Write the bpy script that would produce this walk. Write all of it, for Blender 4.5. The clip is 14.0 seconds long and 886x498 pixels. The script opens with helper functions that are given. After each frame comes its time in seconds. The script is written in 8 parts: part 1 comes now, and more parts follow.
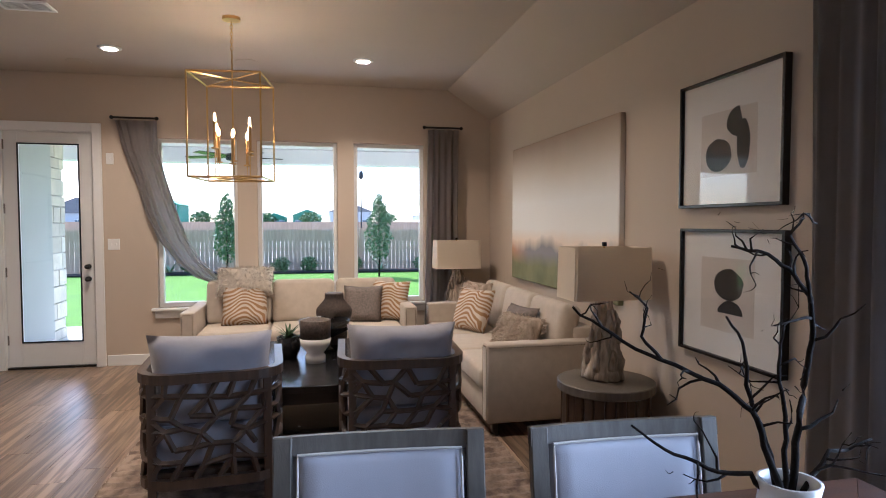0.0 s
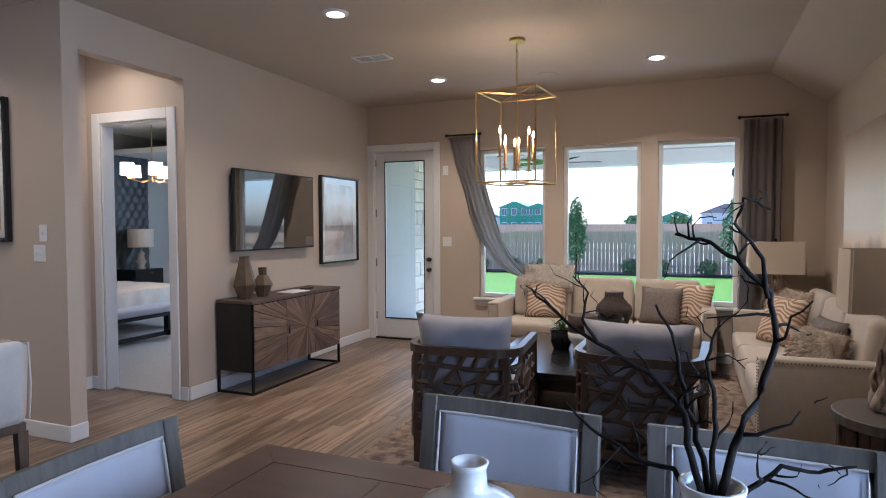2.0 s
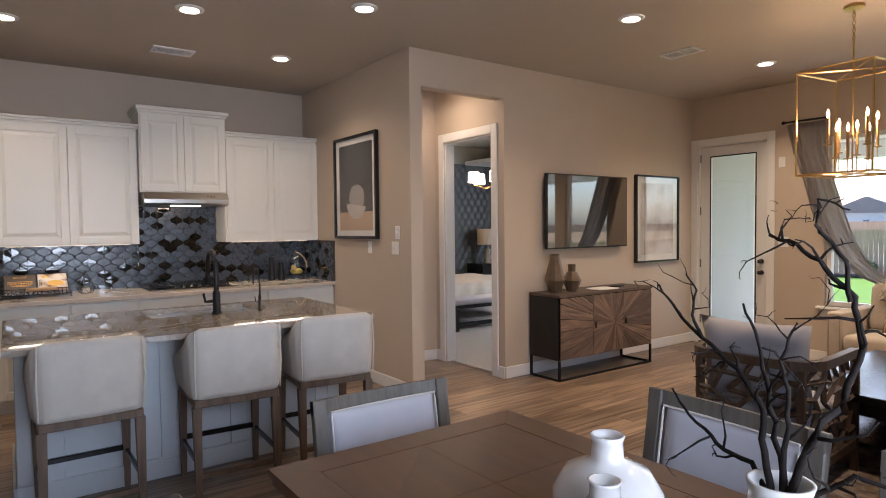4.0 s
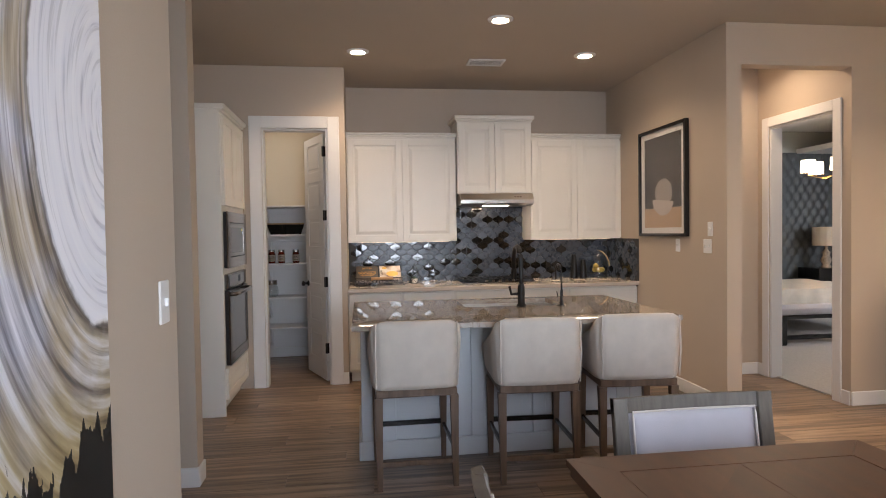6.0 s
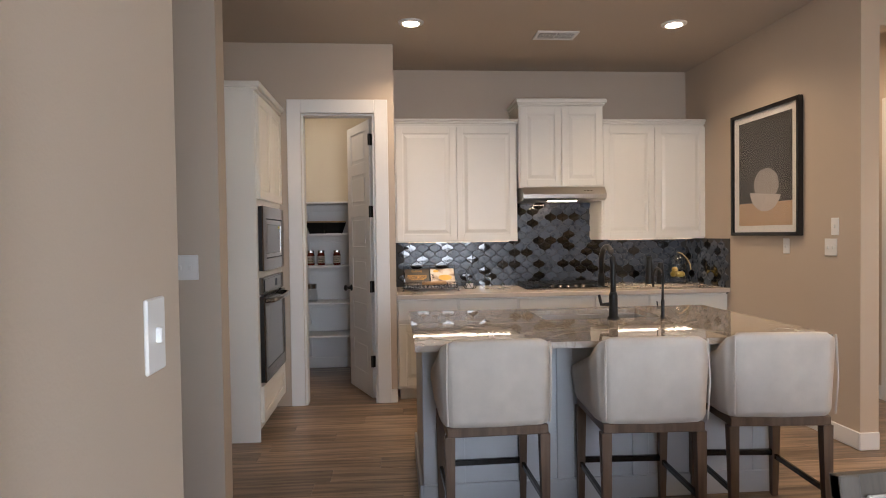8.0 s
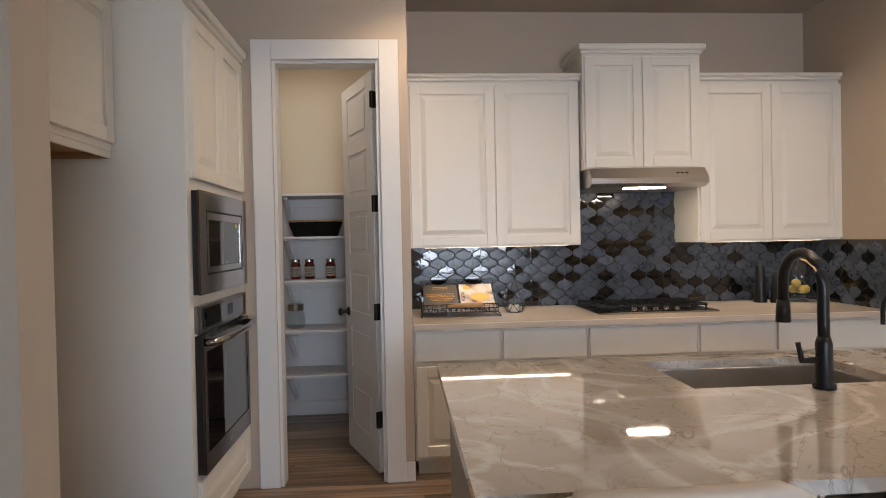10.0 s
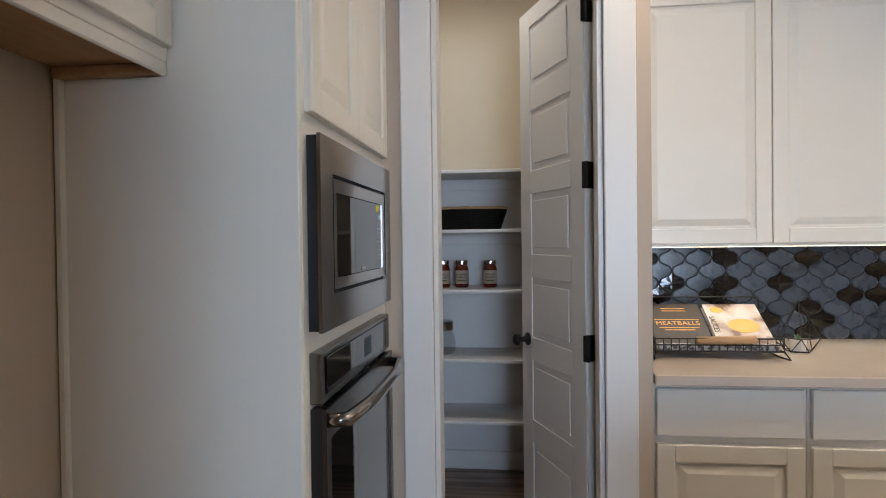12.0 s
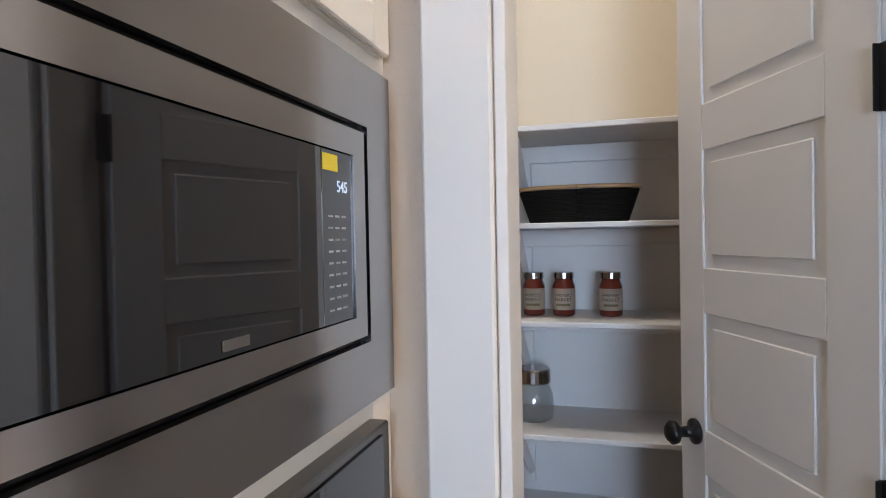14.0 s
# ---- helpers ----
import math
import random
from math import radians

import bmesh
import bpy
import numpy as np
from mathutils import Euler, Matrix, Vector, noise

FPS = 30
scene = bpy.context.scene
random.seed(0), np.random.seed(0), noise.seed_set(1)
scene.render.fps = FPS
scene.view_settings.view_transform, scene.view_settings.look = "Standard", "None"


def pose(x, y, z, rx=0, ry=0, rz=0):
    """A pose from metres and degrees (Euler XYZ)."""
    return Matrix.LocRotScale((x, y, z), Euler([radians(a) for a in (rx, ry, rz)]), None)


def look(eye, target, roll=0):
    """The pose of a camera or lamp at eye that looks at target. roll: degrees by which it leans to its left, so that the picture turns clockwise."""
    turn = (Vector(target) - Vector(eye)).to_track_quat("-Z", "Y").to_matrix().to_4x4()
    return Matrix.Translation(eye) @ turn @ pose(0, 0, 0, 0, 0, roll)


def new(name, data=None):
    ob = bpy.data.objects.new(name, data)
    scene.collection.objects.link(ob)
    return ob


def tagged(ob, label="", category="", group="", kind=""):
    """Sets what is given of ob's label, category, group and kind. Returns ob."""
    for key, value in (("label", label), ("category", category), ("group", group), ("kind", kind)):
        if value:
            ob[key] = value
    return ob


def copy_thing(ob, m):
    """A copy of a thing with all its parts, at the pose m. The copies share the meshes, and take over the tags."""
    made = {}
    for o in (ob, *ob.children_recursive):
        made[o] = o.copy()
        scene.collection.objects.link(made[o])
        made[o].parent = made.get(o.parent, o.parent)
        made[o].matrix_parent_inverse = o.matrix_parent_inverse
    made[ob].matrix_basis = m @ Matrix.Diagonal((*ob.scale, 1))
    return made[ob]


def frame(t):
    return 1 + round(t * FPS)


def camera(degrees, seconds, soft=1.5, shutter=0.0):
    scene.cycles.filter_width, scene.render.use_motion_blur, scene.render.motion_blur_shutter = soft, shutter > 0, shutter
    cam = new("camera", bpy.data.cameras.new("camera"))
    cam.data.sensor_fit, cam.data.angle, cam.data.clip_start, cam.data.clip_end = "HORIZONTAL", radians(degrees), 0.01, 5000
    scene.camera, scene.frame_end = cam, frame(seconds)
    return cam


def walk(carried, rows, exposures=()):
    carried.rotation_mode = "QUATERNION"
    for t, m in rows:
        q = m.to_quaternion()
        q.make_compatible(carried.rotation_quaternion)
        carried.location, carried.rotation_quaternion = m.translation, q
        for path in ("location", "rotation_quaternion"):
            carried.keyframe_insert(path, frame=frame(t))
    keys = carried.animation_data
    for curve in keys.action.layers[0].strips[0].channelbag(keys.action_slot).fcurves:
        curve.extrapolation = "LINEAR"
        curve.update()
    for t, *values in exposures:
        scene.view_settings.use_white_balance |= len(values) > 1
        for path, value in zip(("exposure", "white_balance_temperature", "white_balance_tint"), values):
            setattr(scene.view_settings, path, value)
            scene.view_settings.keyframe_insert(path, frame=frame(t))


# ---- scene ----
cam = camera(72.2, 14.0, soft=1.0)
PATH = [
    (0, (-0.431, -0.151, 1.508), (-0.017, 1.803, 1.421), -0.0),
    (0.5, (-0.257, -0.231, 1.516), (-0.131, 1.763, 1.435), -0.0),
    (1, (-0.076, -0.234, 1.512), (-0.285, 1.754, 1.429), 0.0),
    (1.5, (0.152, -0.245, 1.521), (-0.357, 1.687, 1.436), -0.0),
    (2, (0.314, -0.32, 1.482), (-0.432, 1.534, 1.405), -0.2),
    (2.5, (0.525, -0.277, 1.514), (-0.439, 1.473, 1.435), -0.2),
    (3, (0.674, -0.224, 1.504), (-0.477, 1.41, 1.43), -0.2),
    (3.5, (0.804, -0.204, 1.532), (-0.579, 1.238, 1.445), -0.4),
    (4, (0.826, -0.283, 1.487), (-0.799, 0.881, 1.414), -0.6),
    (4.2, (0.818, -0.214, 1.512), (-0.896, 0.812, 1.434), -0.9),
    (6.3, (0.773, -0.261, 1.433), (-1.214, -0.045, 1.384), -0.8),
    (6.5, (0.764, -0.243, 1.428), (-1.226, -0.05, 1.381), -0.8),
    (7, (0.645, -0.285, 1.424), (-1.346, -0.109, 1.38), -0.8),
    (7.5, (0.345, -0.366, 1.41), (-1.648, -0.205, 1.365), -0.9),
    (8, (0.045, -0.413, 1.419), (-1.948, -0.253, 1.373), -0.8),
    (8.2, (-0.075, -0.432, 1.423), (-2.068, -0.272, 1.376), -0.76),
    (10.3, (-1.812, -0.462, 1.397), (-3.808, -0.336, 1.375), -1.22),
    (10.5, (-1.948, -0.516, 1.397), (-3.945, -0.406, 1.369), -1.1),
    (11, (-2.289, -0.65, 1.398), (-4.287, -0.58, 1.355), -0.8),
    (11.5, (-2.601, -0.751, 1.386), (-4.6, -0.809, 1.358), -0.8),
    (12, (-2.921, -0.887, 1.393), (-4.908, -1.114, 1.364), -0.7),
    (12.5, (-3.227, -0.958, 1.408), (-5.193, -1.32, 1.37), -1.2),
    (13, (-3.546, -0.958, 1.398), (-5.49, -1.423, 1.37), -1.4),
    (13.5, (-3.85, -0.952, 1.397), (-5.779, -1.476, 1.364), -1.3),
    (14, (-4.19, -0.995, 1.404), (-6.113, -1.543, 1.37), -1.1),
]
walk(cam, [(t, look(eye, target, roll)) for t, eye, target, roll in PATH],
     [(0, 1.85, 4900, 12), (0.5, 1.8, 4850, 12), (1.0, 1.65, 4700, 11), (1.5, 1.62, 4650, 10), (2.0, 1.55, 4700, 11), (2.5, 1.48, 4800, 11), (3.0, 1.5, 4850, 11), (3.5, 1.58, 5020, 12), (4.0, 1.68, 5650, 14), (6.5, 1.85, 6050, 14), (8.0, 1.9, 6100, 14), (10.5, 1.85, 5850, 10), (11.0, 1.85, 5800, 8), (12.0, 2.05, 5300, 8), (13.0, 2.1, 5150, 9), (13.5, 2.2, 5200, 10), (14.0, 2.7, 5250, 10)])

# ---- world, sun, exposure ----
world = bpy.data.worlds.new("sky")
scene.world = world
world.use_nodes = True
wn = world.node_tree.nodes
sky = wn.new("ShaderNodeTexSky")
sky.sky_type, sky.sun_disc = "NISHITA", False
sky.sun_elevation, sky.sun_rotation = radians(49), radians(333)
sky.dust_density = 2.0
wn["Background"].inputs["Strength"].default_value = 0.18
world.node_tree.links.new(sky.outputs["Color"], wn["Background"].inputs["Color"])
sun_data = bpy.data.lights.new("sun", "SUN")
sun_data.energy, sun_data.angle, sun_data.color = 5.0, radians(0.5), (1.0, 0.95, 0.88)
sun = new("sun", sun_data)
sun.matrix_world = look((-14, 28, 36), (0, 0, 0))

XE, XW, YN, CEIL = 1.60, -3.60, 6.77, 3.03
XB, YK, XP = -5.92, 2.55, -5.12          # kitchen back wall, kitchen side wall, pantry wall
YV, OPEN_S, OPEN_N, OPEN_H = 3.62, 2.675, 3.62, 2.71
YS, XS = -0.79, -1.05                     # dining south wall and its end
CANS = [(-2.08, 3.55), (-2.16, 5.70), (0.035, 5.67), (-4.59, -0.26), (-4.54, 1.775), (-3.70, 0.80), (-3.0, 1.80), (0.045, 3.45)]
CAN_WATTS = [6.5, 7.0, 8.5, 2.7, 2.7, 1.5, 1.3, 6.0]
for (cx, cy), watts in zip(CANS, CAN_WATTS):
    ld = bpy.data.lights.new("can_light", "AREA")
    ld.shape, ld.size, ld.energy, ld.color, ld.spread = "DISK", 0.12, watts, (1.0, 0.73, 0.46), radians(130)
    new("can_light", ld).matrix_world = look((cx, cy, CEIL - 0.03), (cx, cy + 0.001, 0))


vl = bpy.data.lights.new("vestibule_can_light", "AREA")
vl.shape, vl.size, vl.energy, vl.color, vl.spread = "DISK", 0.12, 2.7, (1.0, 0.73, 0.46), radians(150)
new("vestibule_can_light", vl).matrix_world = look((-4.2, 3.15, CEIL - 0.03), (-4.2, 3.151, 0))

ew = bpy.data.lights.new("dining_window_daylight", "AREA")
ew.shape, ew.size, ew.size_y, ew.energy, ew.color = "RECTANGLE", 1.8, 1.75, 13.5, (0.86, 0.93, 1.0)
ew.spread = radians(110)
new("dining_window_daylight", ew).matrix_world = look((1.63, 0.6, 1.47), (0.6, 0.6, 1.40))


# ---- materials ----
def material(name, color, rough=0.5, metal=0.0, var=0.08, scale=6.0, bump=0.0, bump_scale=120.0, spec=0.5, coords="Object",
             stretch=(1, 1, 1), color2=None, random_var=0.0, coat=0.0, contrast=(0.3, 0.7), sheen=0.0, detail=5.0, rv=0.08):
    """Two-scale noise between two tones, fine bump, optional spread from piece to piece."""
    m = bpy.data.materials.new(name)
    m.use_nodes = True
    n, l = m.node_tree.nodes, m.node_tree.links
    b = n["Principled BSDF"]
    tc, mp = n.new("ShaderNodeTexCoord"), n.new("ShaderNodeMapping")
    mp.inputs["Scale"].default_value = stretch
    l.new(tc.outputs[coords], mp.inputs["Vector"])
    big = n.new("ShaderNodeTexNoise")
    big.inputs["Scale"].default_value, big.inputs["Detail"].default_value = scale, detail
    l.new(mp.outputs[0], big.inputs["Vector"])
    ramp = n.new("ShaderNodeValToRGB")
    c2 = color2 or tuple(c * (1 - 2 * var) for c in color)
    ramp.color_ramp.elements[0].position, ramp.color_ramp.elements[1].position = contrast
    ramp.color_ramp.elements[0].color = (*c2, 1)
    ramp.color_ramp.elements[1].color = (*color, 1)
    l.new(big.outputs["Fac"], ramp.inputs["Fac"])
    out = ramp.outputs["Color"]
    if random_var:
        info, hsv, mul = n.new("ShaderNodeObjectInfo"), n.new("ShaderNodeHueSaturation"), n.new("ShaderNodeMath")
        mul.operation = "MULTIPLY_ADD"
        mul.inputs[1].default_value, mul.inputs[2].default_value = 2 * random_var, 1 - random_var
        l.new(info.outputs["Random"], mul.inputs[0])
        l.new(mul.outputs[0], hsv.inputs["Value"])
        l.new(out, hsv.inputs["Color"])
        add = n.new("ShaderNodeVectorMath")
        add.operation = "ADD"
        shift = n.new("ShaderNodeVectorMath")
        shift.operation = "SCALE"
        shift.inputs["Scale"].default_value = 37.0
        comb = n.new("ShaderNodeCombineXYZ")
        for k in range(3):
            l.new(info.outputs["Random"], comb.inputs[k])
        l.new(comb.outputs[0], shift.inputs[0])
        l.new(mp.outputs[0], add.inputs[0])
        l.new(shift.outputs[0], add.inputs[1])
        l.new(add.outputs[0], big.inputs["Vector"])
        out = hsv.outputs["Color"]
    l.new(out, b.inputs["Base Color"])
    b.inputs["Roughness"].default_value, b.inputs["Metallic"].default_value = rough, metal
    b.inputs["Specular IOR Level"].default_value = spec
    b.inputs["Coat Weight"].default_value = coat
    b.inputs["Sheen Weight"].default_value = sheen
    fine = n.new("ShaderNodeTexNoise")
    fine.inputs["Scale"].default_value, fine.inputs["Detail"].default_value = bump_scale, 3
    l.new(mp.outputs[0], fine.inputs["Vector"])
    rr = n.new("ShaderNodeMapRange")
    rr.inputs["To Min"].default_value, rr.inputs["To Max"].default_value = max(0.02, rough - (0.012 if metal else rv)), min(1, rough + (0.012 if metal else rv))
    l.new(big.outputs["Fac"], rr.inputs["Value"])
    l.new(rr.outputs[0], b.inputs["Roughness"])
    if bump:
        bp = n.new("ShaderNodeBump")
        bp.inputs["Strength"].default_value, bp.inputs["Distance"].default_value = bump, 0.004
        l.new(fine.outputs["Fac"], bp.inputs["Height"])
        l.new(bp.outputs[0], b.inputs["Normal"])
    return m


def emitter(name, color, strength):
    m = bpy.data.materials.new(name)
    m.use_nodes = True
    b = m.node_tree.nodes["Principled BSDF"]
    b.inputs["Base Color"].default_value = (*color, 1)
    b.inputs["Emission Color"].default_value = (*color, 1)
    b.inputs["Emission Strength"].default_value = strength
    return m


def glass_mat(name, tint=(1, 1, 1), ior=1.45):
    """Thin pane: clear with a Fresnel gloss."""
    m = bpy.data.materials.new(name)
    m.use_nodes = True
    n, l = m.node_tree.nodes, m.node_tree.links
    tr, gl, fr, mx = n.new("ShaderNodeBsdfTransparent"), n.new("ShaderNodeBsdfGlossy"), n.new("ShaderNodeLayerWeight"), n.new("ShaderNodeMixShader")
    tr.inputs[0].default_value = (*tint, 1)
    gl.inputs["Roughness"].default_value = 0.01
    fr.inputs["Blend"].default_value = 0.5
    pw, ma = n.new("ShaderNodeMath"), n.new("ShaderNodeMath")
    pw.operation, ma.operation = "POWER", "MULTIPLY_ADD"
    pw.inputs[1].default_value = 5.0
    f0 = ((ior - 1) / (ior + 1)) ** 2
    ma.inputs[1].default_value, ma.inputs[2].default_value = 1 - f0, f0
    l.new(fr.outputs["Facing"], pw.inputs[0])
    l.new(pw.outputs[0], ma.inputs[0])
    l.new(ma.outputs[0], mx.inputs[0])
    l.new(tr.outputs[0], mx.inputs[1])
    l.new(gl.outputs[0], mx.inputs[2])
    l.new(mx.outputs[0], n["Material Output"].inputs["Surface"])
    return m


WALL = material("wall_paint", (0.50, 0.415, 0.325), 0.62, var=0.02, scale=2, bump=0.12, bump_scale=180)
CEILP = material("ceiling_paint", (0.45, 0.385, 0.31), 0.8, var=0.02, scale=2, bump=0.15, bump_scale=150)
TRIM = material("white_trim_paint", (0.74, 0.73, 0.71), 0.38, var=0.015, scale=3, bump=0.02)
CAB = material("white_cabinet_paint", (0.76, 0.73, 0.66), 0.36, var=0.015, scale=3, bump=0.02)
PLANK = material("oak_vinyl_plank", (0.29, 0.203, 0.137), 0.31, scale=3.0, stretch=(11, 0.5, 1), color2=(0.115, 0.076, 0.049), random_var=0.32,
                 bump=0.08, bump_scale=60, contrast=(0.41, 0.59), detail=12)


def veined_stone(name):
    """Polished stone: cloudy taupe ground, soft pale drifts, thin dark veins."""
    m = material(name, (0.46, 0.41, 0.36), 0.035, rv=0.012, scale=1.6, color2=(0.31, 0.265, 0.22), coat=0.5, contrast=(0.36, 0.62), detail=9)
    n, l = m.node_tree.nodes, m.node_tree.links
    base = n["Principled BSDF"].inputs["Base Color"].links[0].from_socket
    tc = n.new("ShaderNodeTexCoord")
    for sc, width, tone, dist in ((1.3, 0.035, (0.60, 0.57, 0.53), 1.6), (2.1, 0.008, (0.23, 0.18, 0.14), 2.2), (4.0, 0.006, (0.24, 0.18, 0.13), 1.5)):
        t = n.new("ShaderNodeTexNoise")
        t.inputs["Scale"].default_value, t.inputs["Detail"].default_value, t.inputs["Distortion"].default_value = sc, 6, dist
        l.new(tc.outputs["Object"], t.inputs["Vector"])
        r = n.new("ShaderNodeValToRGB")
        r.color_ramp.elements.new(0.5)
        for e, p, v in zip(r.color_ramp.elements, (0.5 - width, 0.5, 0.5 + width), (0, 0.75, 0)):
            e.position, e.color = p, (v, v, v, 1)
        l.new(t.outputs["Fac"], r.inputs["Fac"])
        mx = n.new("ShaderNodeMix")
        mx.data_type = "RGBA"
        l.new(r.outputs["Color"], mx.inputs["Factor"])
        l.new(base, mx.inputs["A"])
        mx.inputs["B"].default_value = (*tone, 1)
        base = mx.outputs["Result"]
    l.new(base, n["Principled BSDF"].inputs["Base Color"])
    return m


QUARTZ = veined_stone("veined_quartz")
QUARTZ2 = material("beige_quartz", (0.58, 0.50, 0.42), 0.12, var=0.05, scale=4, contrast=(0.3, 0.7), detail=8)
SLATE = material("slate_glaze_tile", (0.048, 0.058, 0.078), 0.28, rv=0.04, var=0.05, scale=25, random_var=0.25, bump=0.05, bump_scale=40)
BLACKGL = material("black_glaze_tile", (0.006, 0.005, 0.004), 0.05, var=0.1, scale=12, random_var=0.2, coat=0.6, bump=0.2, bump_scale=25)
GROUT = material("tile_grout", (0.055, 0.053, 0.052), 0.9, scale=60, bump=0.2)
STEEL = material("brushed_steel", (0.33, 0.307, 0.29), 0.17, metal=1.0, var=0.012, scale=6, stretch=(0.4, 0.4, 160), bump=0.008, bump_scale=20)
# Lighter copy of the steel; light on hood and basin put into its colour.
LITSTEEL = material("lit_satin_steel", (0.58, 0.55, 0.51), 0.30, metal=1.0, var=0.012, scale=6, stretch=(0.4, 0.4, 160))
BLKSTEEL = material("dark_stainless", (0.16, 0.15, 0.14), 0.24, metal=1.0, var=0.012, scale=6, stretch=(0.4, 0.4, 160), bump=0.008, bump_scale=20)
BLKGLASS = material("black_appliance_glass", (0.005, 0.005, 0.006), 0.03, rv=0.01, var=0.02, scale=4, spec=0.85)
BLACKM = material("matte_black_metal", (0.009, 0.0085, 0.0085), 0.42, metal=0.3, var=0.05, scale=20)
BLACKW = material("black_painted_wood", (0.008, 0.0072, 0.0075), 0.24, var=0.08, scale=12)
BRASS = material("aged_brass", (0.62, 0.42, 0.17), 0.28, metal=1.0, var=0.06, scale=30)
LINEN = material("cream_linen", (0.58, 0.52, 0.45), 0.9, var=0.05, scale=12, bump=0.35, bump_scale=420, sheen=0.2)
OATM = material("oatmeal_sofa_fabric", (0.47, 0.40, 0.32), 0.92, var=0.06, scale=14, bump=0.35, bump_scale=400, sheen=0.2)
GREYF = material("pale_grey_upholstery", (0.43, 0.405, 0.425), 0.7, var=0.05, scale=7, bump=0.2, bump_scale=350, sheen=0.3)
GREYPIL = material("grey_linen_cushion", (0.31, 0.295, 0.315), 0.9, var=0.08, scale=9, bump=0.5, bump_scale=260, sheen=0.2)
CURT = material("grey_curtain_linen", (0.30, 0.27, 0.26), 0.9, var=0.08, scale=40, stretch=(1, 1, 0.3), bump=0.35, bump_scale=300)
RUG = material("shag_rug_pile", (0.29, 0.215, 0.16), 0.98, var=0.2, scale=11, color2=(0.11, 0.075, 0.055), bump=1.0, bump_scale=90, contrast=(0.35, 0.6))
WOODG = material("greywashed_wood", (0.13, 0.11, 0.088), 0.5, scale=5, stretch=(8, 8, 0.8), color2=(0.08, 0.066, 0.053), bump=0.15, bump_scale=40)
WOODB = material("brown_stained_wood", (0.085, 0.052, 0.032), 0.36, scale=4, stretch=(6, 6, 0.7), color2=(0.038, 0.022, 0.014), bump=0.1, bump_scale=40)
WOODT = material("walnut_table_wood", (0.11, 0.049, 0.026), 0.37, rv=0.05, scale=3, stretch=(1.2, 9, 9), color2=(0.058, 0.028, 0.016), bump=0.1, bump_scale=50, random_var=0.12)
WOODL = material("stool_leg_wood", (0.15, 0.095, 0.06), 0.5, scale=5, stretch=(7, 7, 0.8), color2=(0.075, 0.046, 0.028), bump=0.15, bump_scale=40)
RECLAIM = material("reclaimed_wood_strip", (0.19, 0.12, 0.078), 0.6, scale=5, stretch=(1.0, 14, 14), color2=(0.06, 0.042, 0.034), random_var=0.45, bump=0.4, bump_scale=30)
CANVASW = material("stretched_canvas", (0.7, 0.68, 0.64), 0.8, scale=30, bump=0.2, bump_scale=500)
PAPER = material("white_mat_board", (0.78, 0.76, 0.73), 0.85, var=0.01, scale=20)
CERAM = material("white_glazed_ceramic", (0.72, 0.68, 0.64), 0.12, var=0.05, scale=9, coat=0.6, bump=0.05, bump_scale=12)
BARK = material("dark_branch_bark", (0.02, 0.0145, 0.012), 0.9, spec=0.15, var=0.25, scale=40, bump=0.6, bump_scale=90)
SHADE = material("linen_lampshade", (0.80, 0.72, 0.60), 0.85, var=0.03, scale=40, stretch=(1, 1, 6), bump=0.2, bump_scale=300)
DRIFT = material("pale_driftwood", (0.46, 0.38, 0.30), 0.85, var=0.15, scale=14, stretch=(3, 3, 0.7), color2=(0.22, 0.17, 0.13), bump=0.8, bump_scale=30)
GLASS = glass_mat("window_glass")
CLEAR = glass_mat("clear_glass", (0.88, 0.90, 0.90), 1.9)
PICGLASS = glass_mat("picture_glazing", (0.96, 0.97, 0.97), 2.0)



def let_light_through(m, tint, share):
    """Thin cloth: part of the light passes through it."""
    n, l = m.node_tree.nodes, m.node_tree.links
    thin, mx = n.new("ShaderNodeBsdfTranslucent"), n.new("ShaderNodeMixShader")
    thin.inputs["Color"].default_value = (*tint, 1)
    mx.inputs[0].default_value = share
    l.new(n["Principled BSDF"].outputs[0], mx.inputs[1])
    l.new(thin.outputs[0], mx.inputs[2])
    l.new(mx.outputs[0], n["Material Output"].inputs["Surface"])


let_light_through(CURT, (0.62, 0.58, 0.55), 0.45)
let_light_through(SHADE, (0.85, 0.76, 0.62), 0.5)


# ---- mesh helpers ----
def part(name, bm, mat, parent=None, label="", smooth=False):
    """Links a bmesh as one mesh object, under a thing or part if one is given."""
    me = bpy.data.meshes.new(name)
    bmesh.ops.recalc_face_normals(bm, faces=bm.faces)
    bm.to_mesh(me)
    bm.free()
    for mm in (mat if isinstance(mat, (list, tuple)) else (mat,)):
        me.materials.append(mm)
    if smooth:
        me.polygons.foreach_set("use_smooth", [True] * len(me.polygons))
    ob = new(name, me)
    if parent:
        ob.parent = parent
    if label:
        ob["label"] = label
    return ob


def thing(name, x, y, z, rz=0, label="", category="", group="", kind=""):
    ob = new(name)
    ob.matrix_world = pose(x, y, z, 0, 0, rz)
    ob.empty_display_size = 0.1
    return tagged(ob, label, category, group, kind)


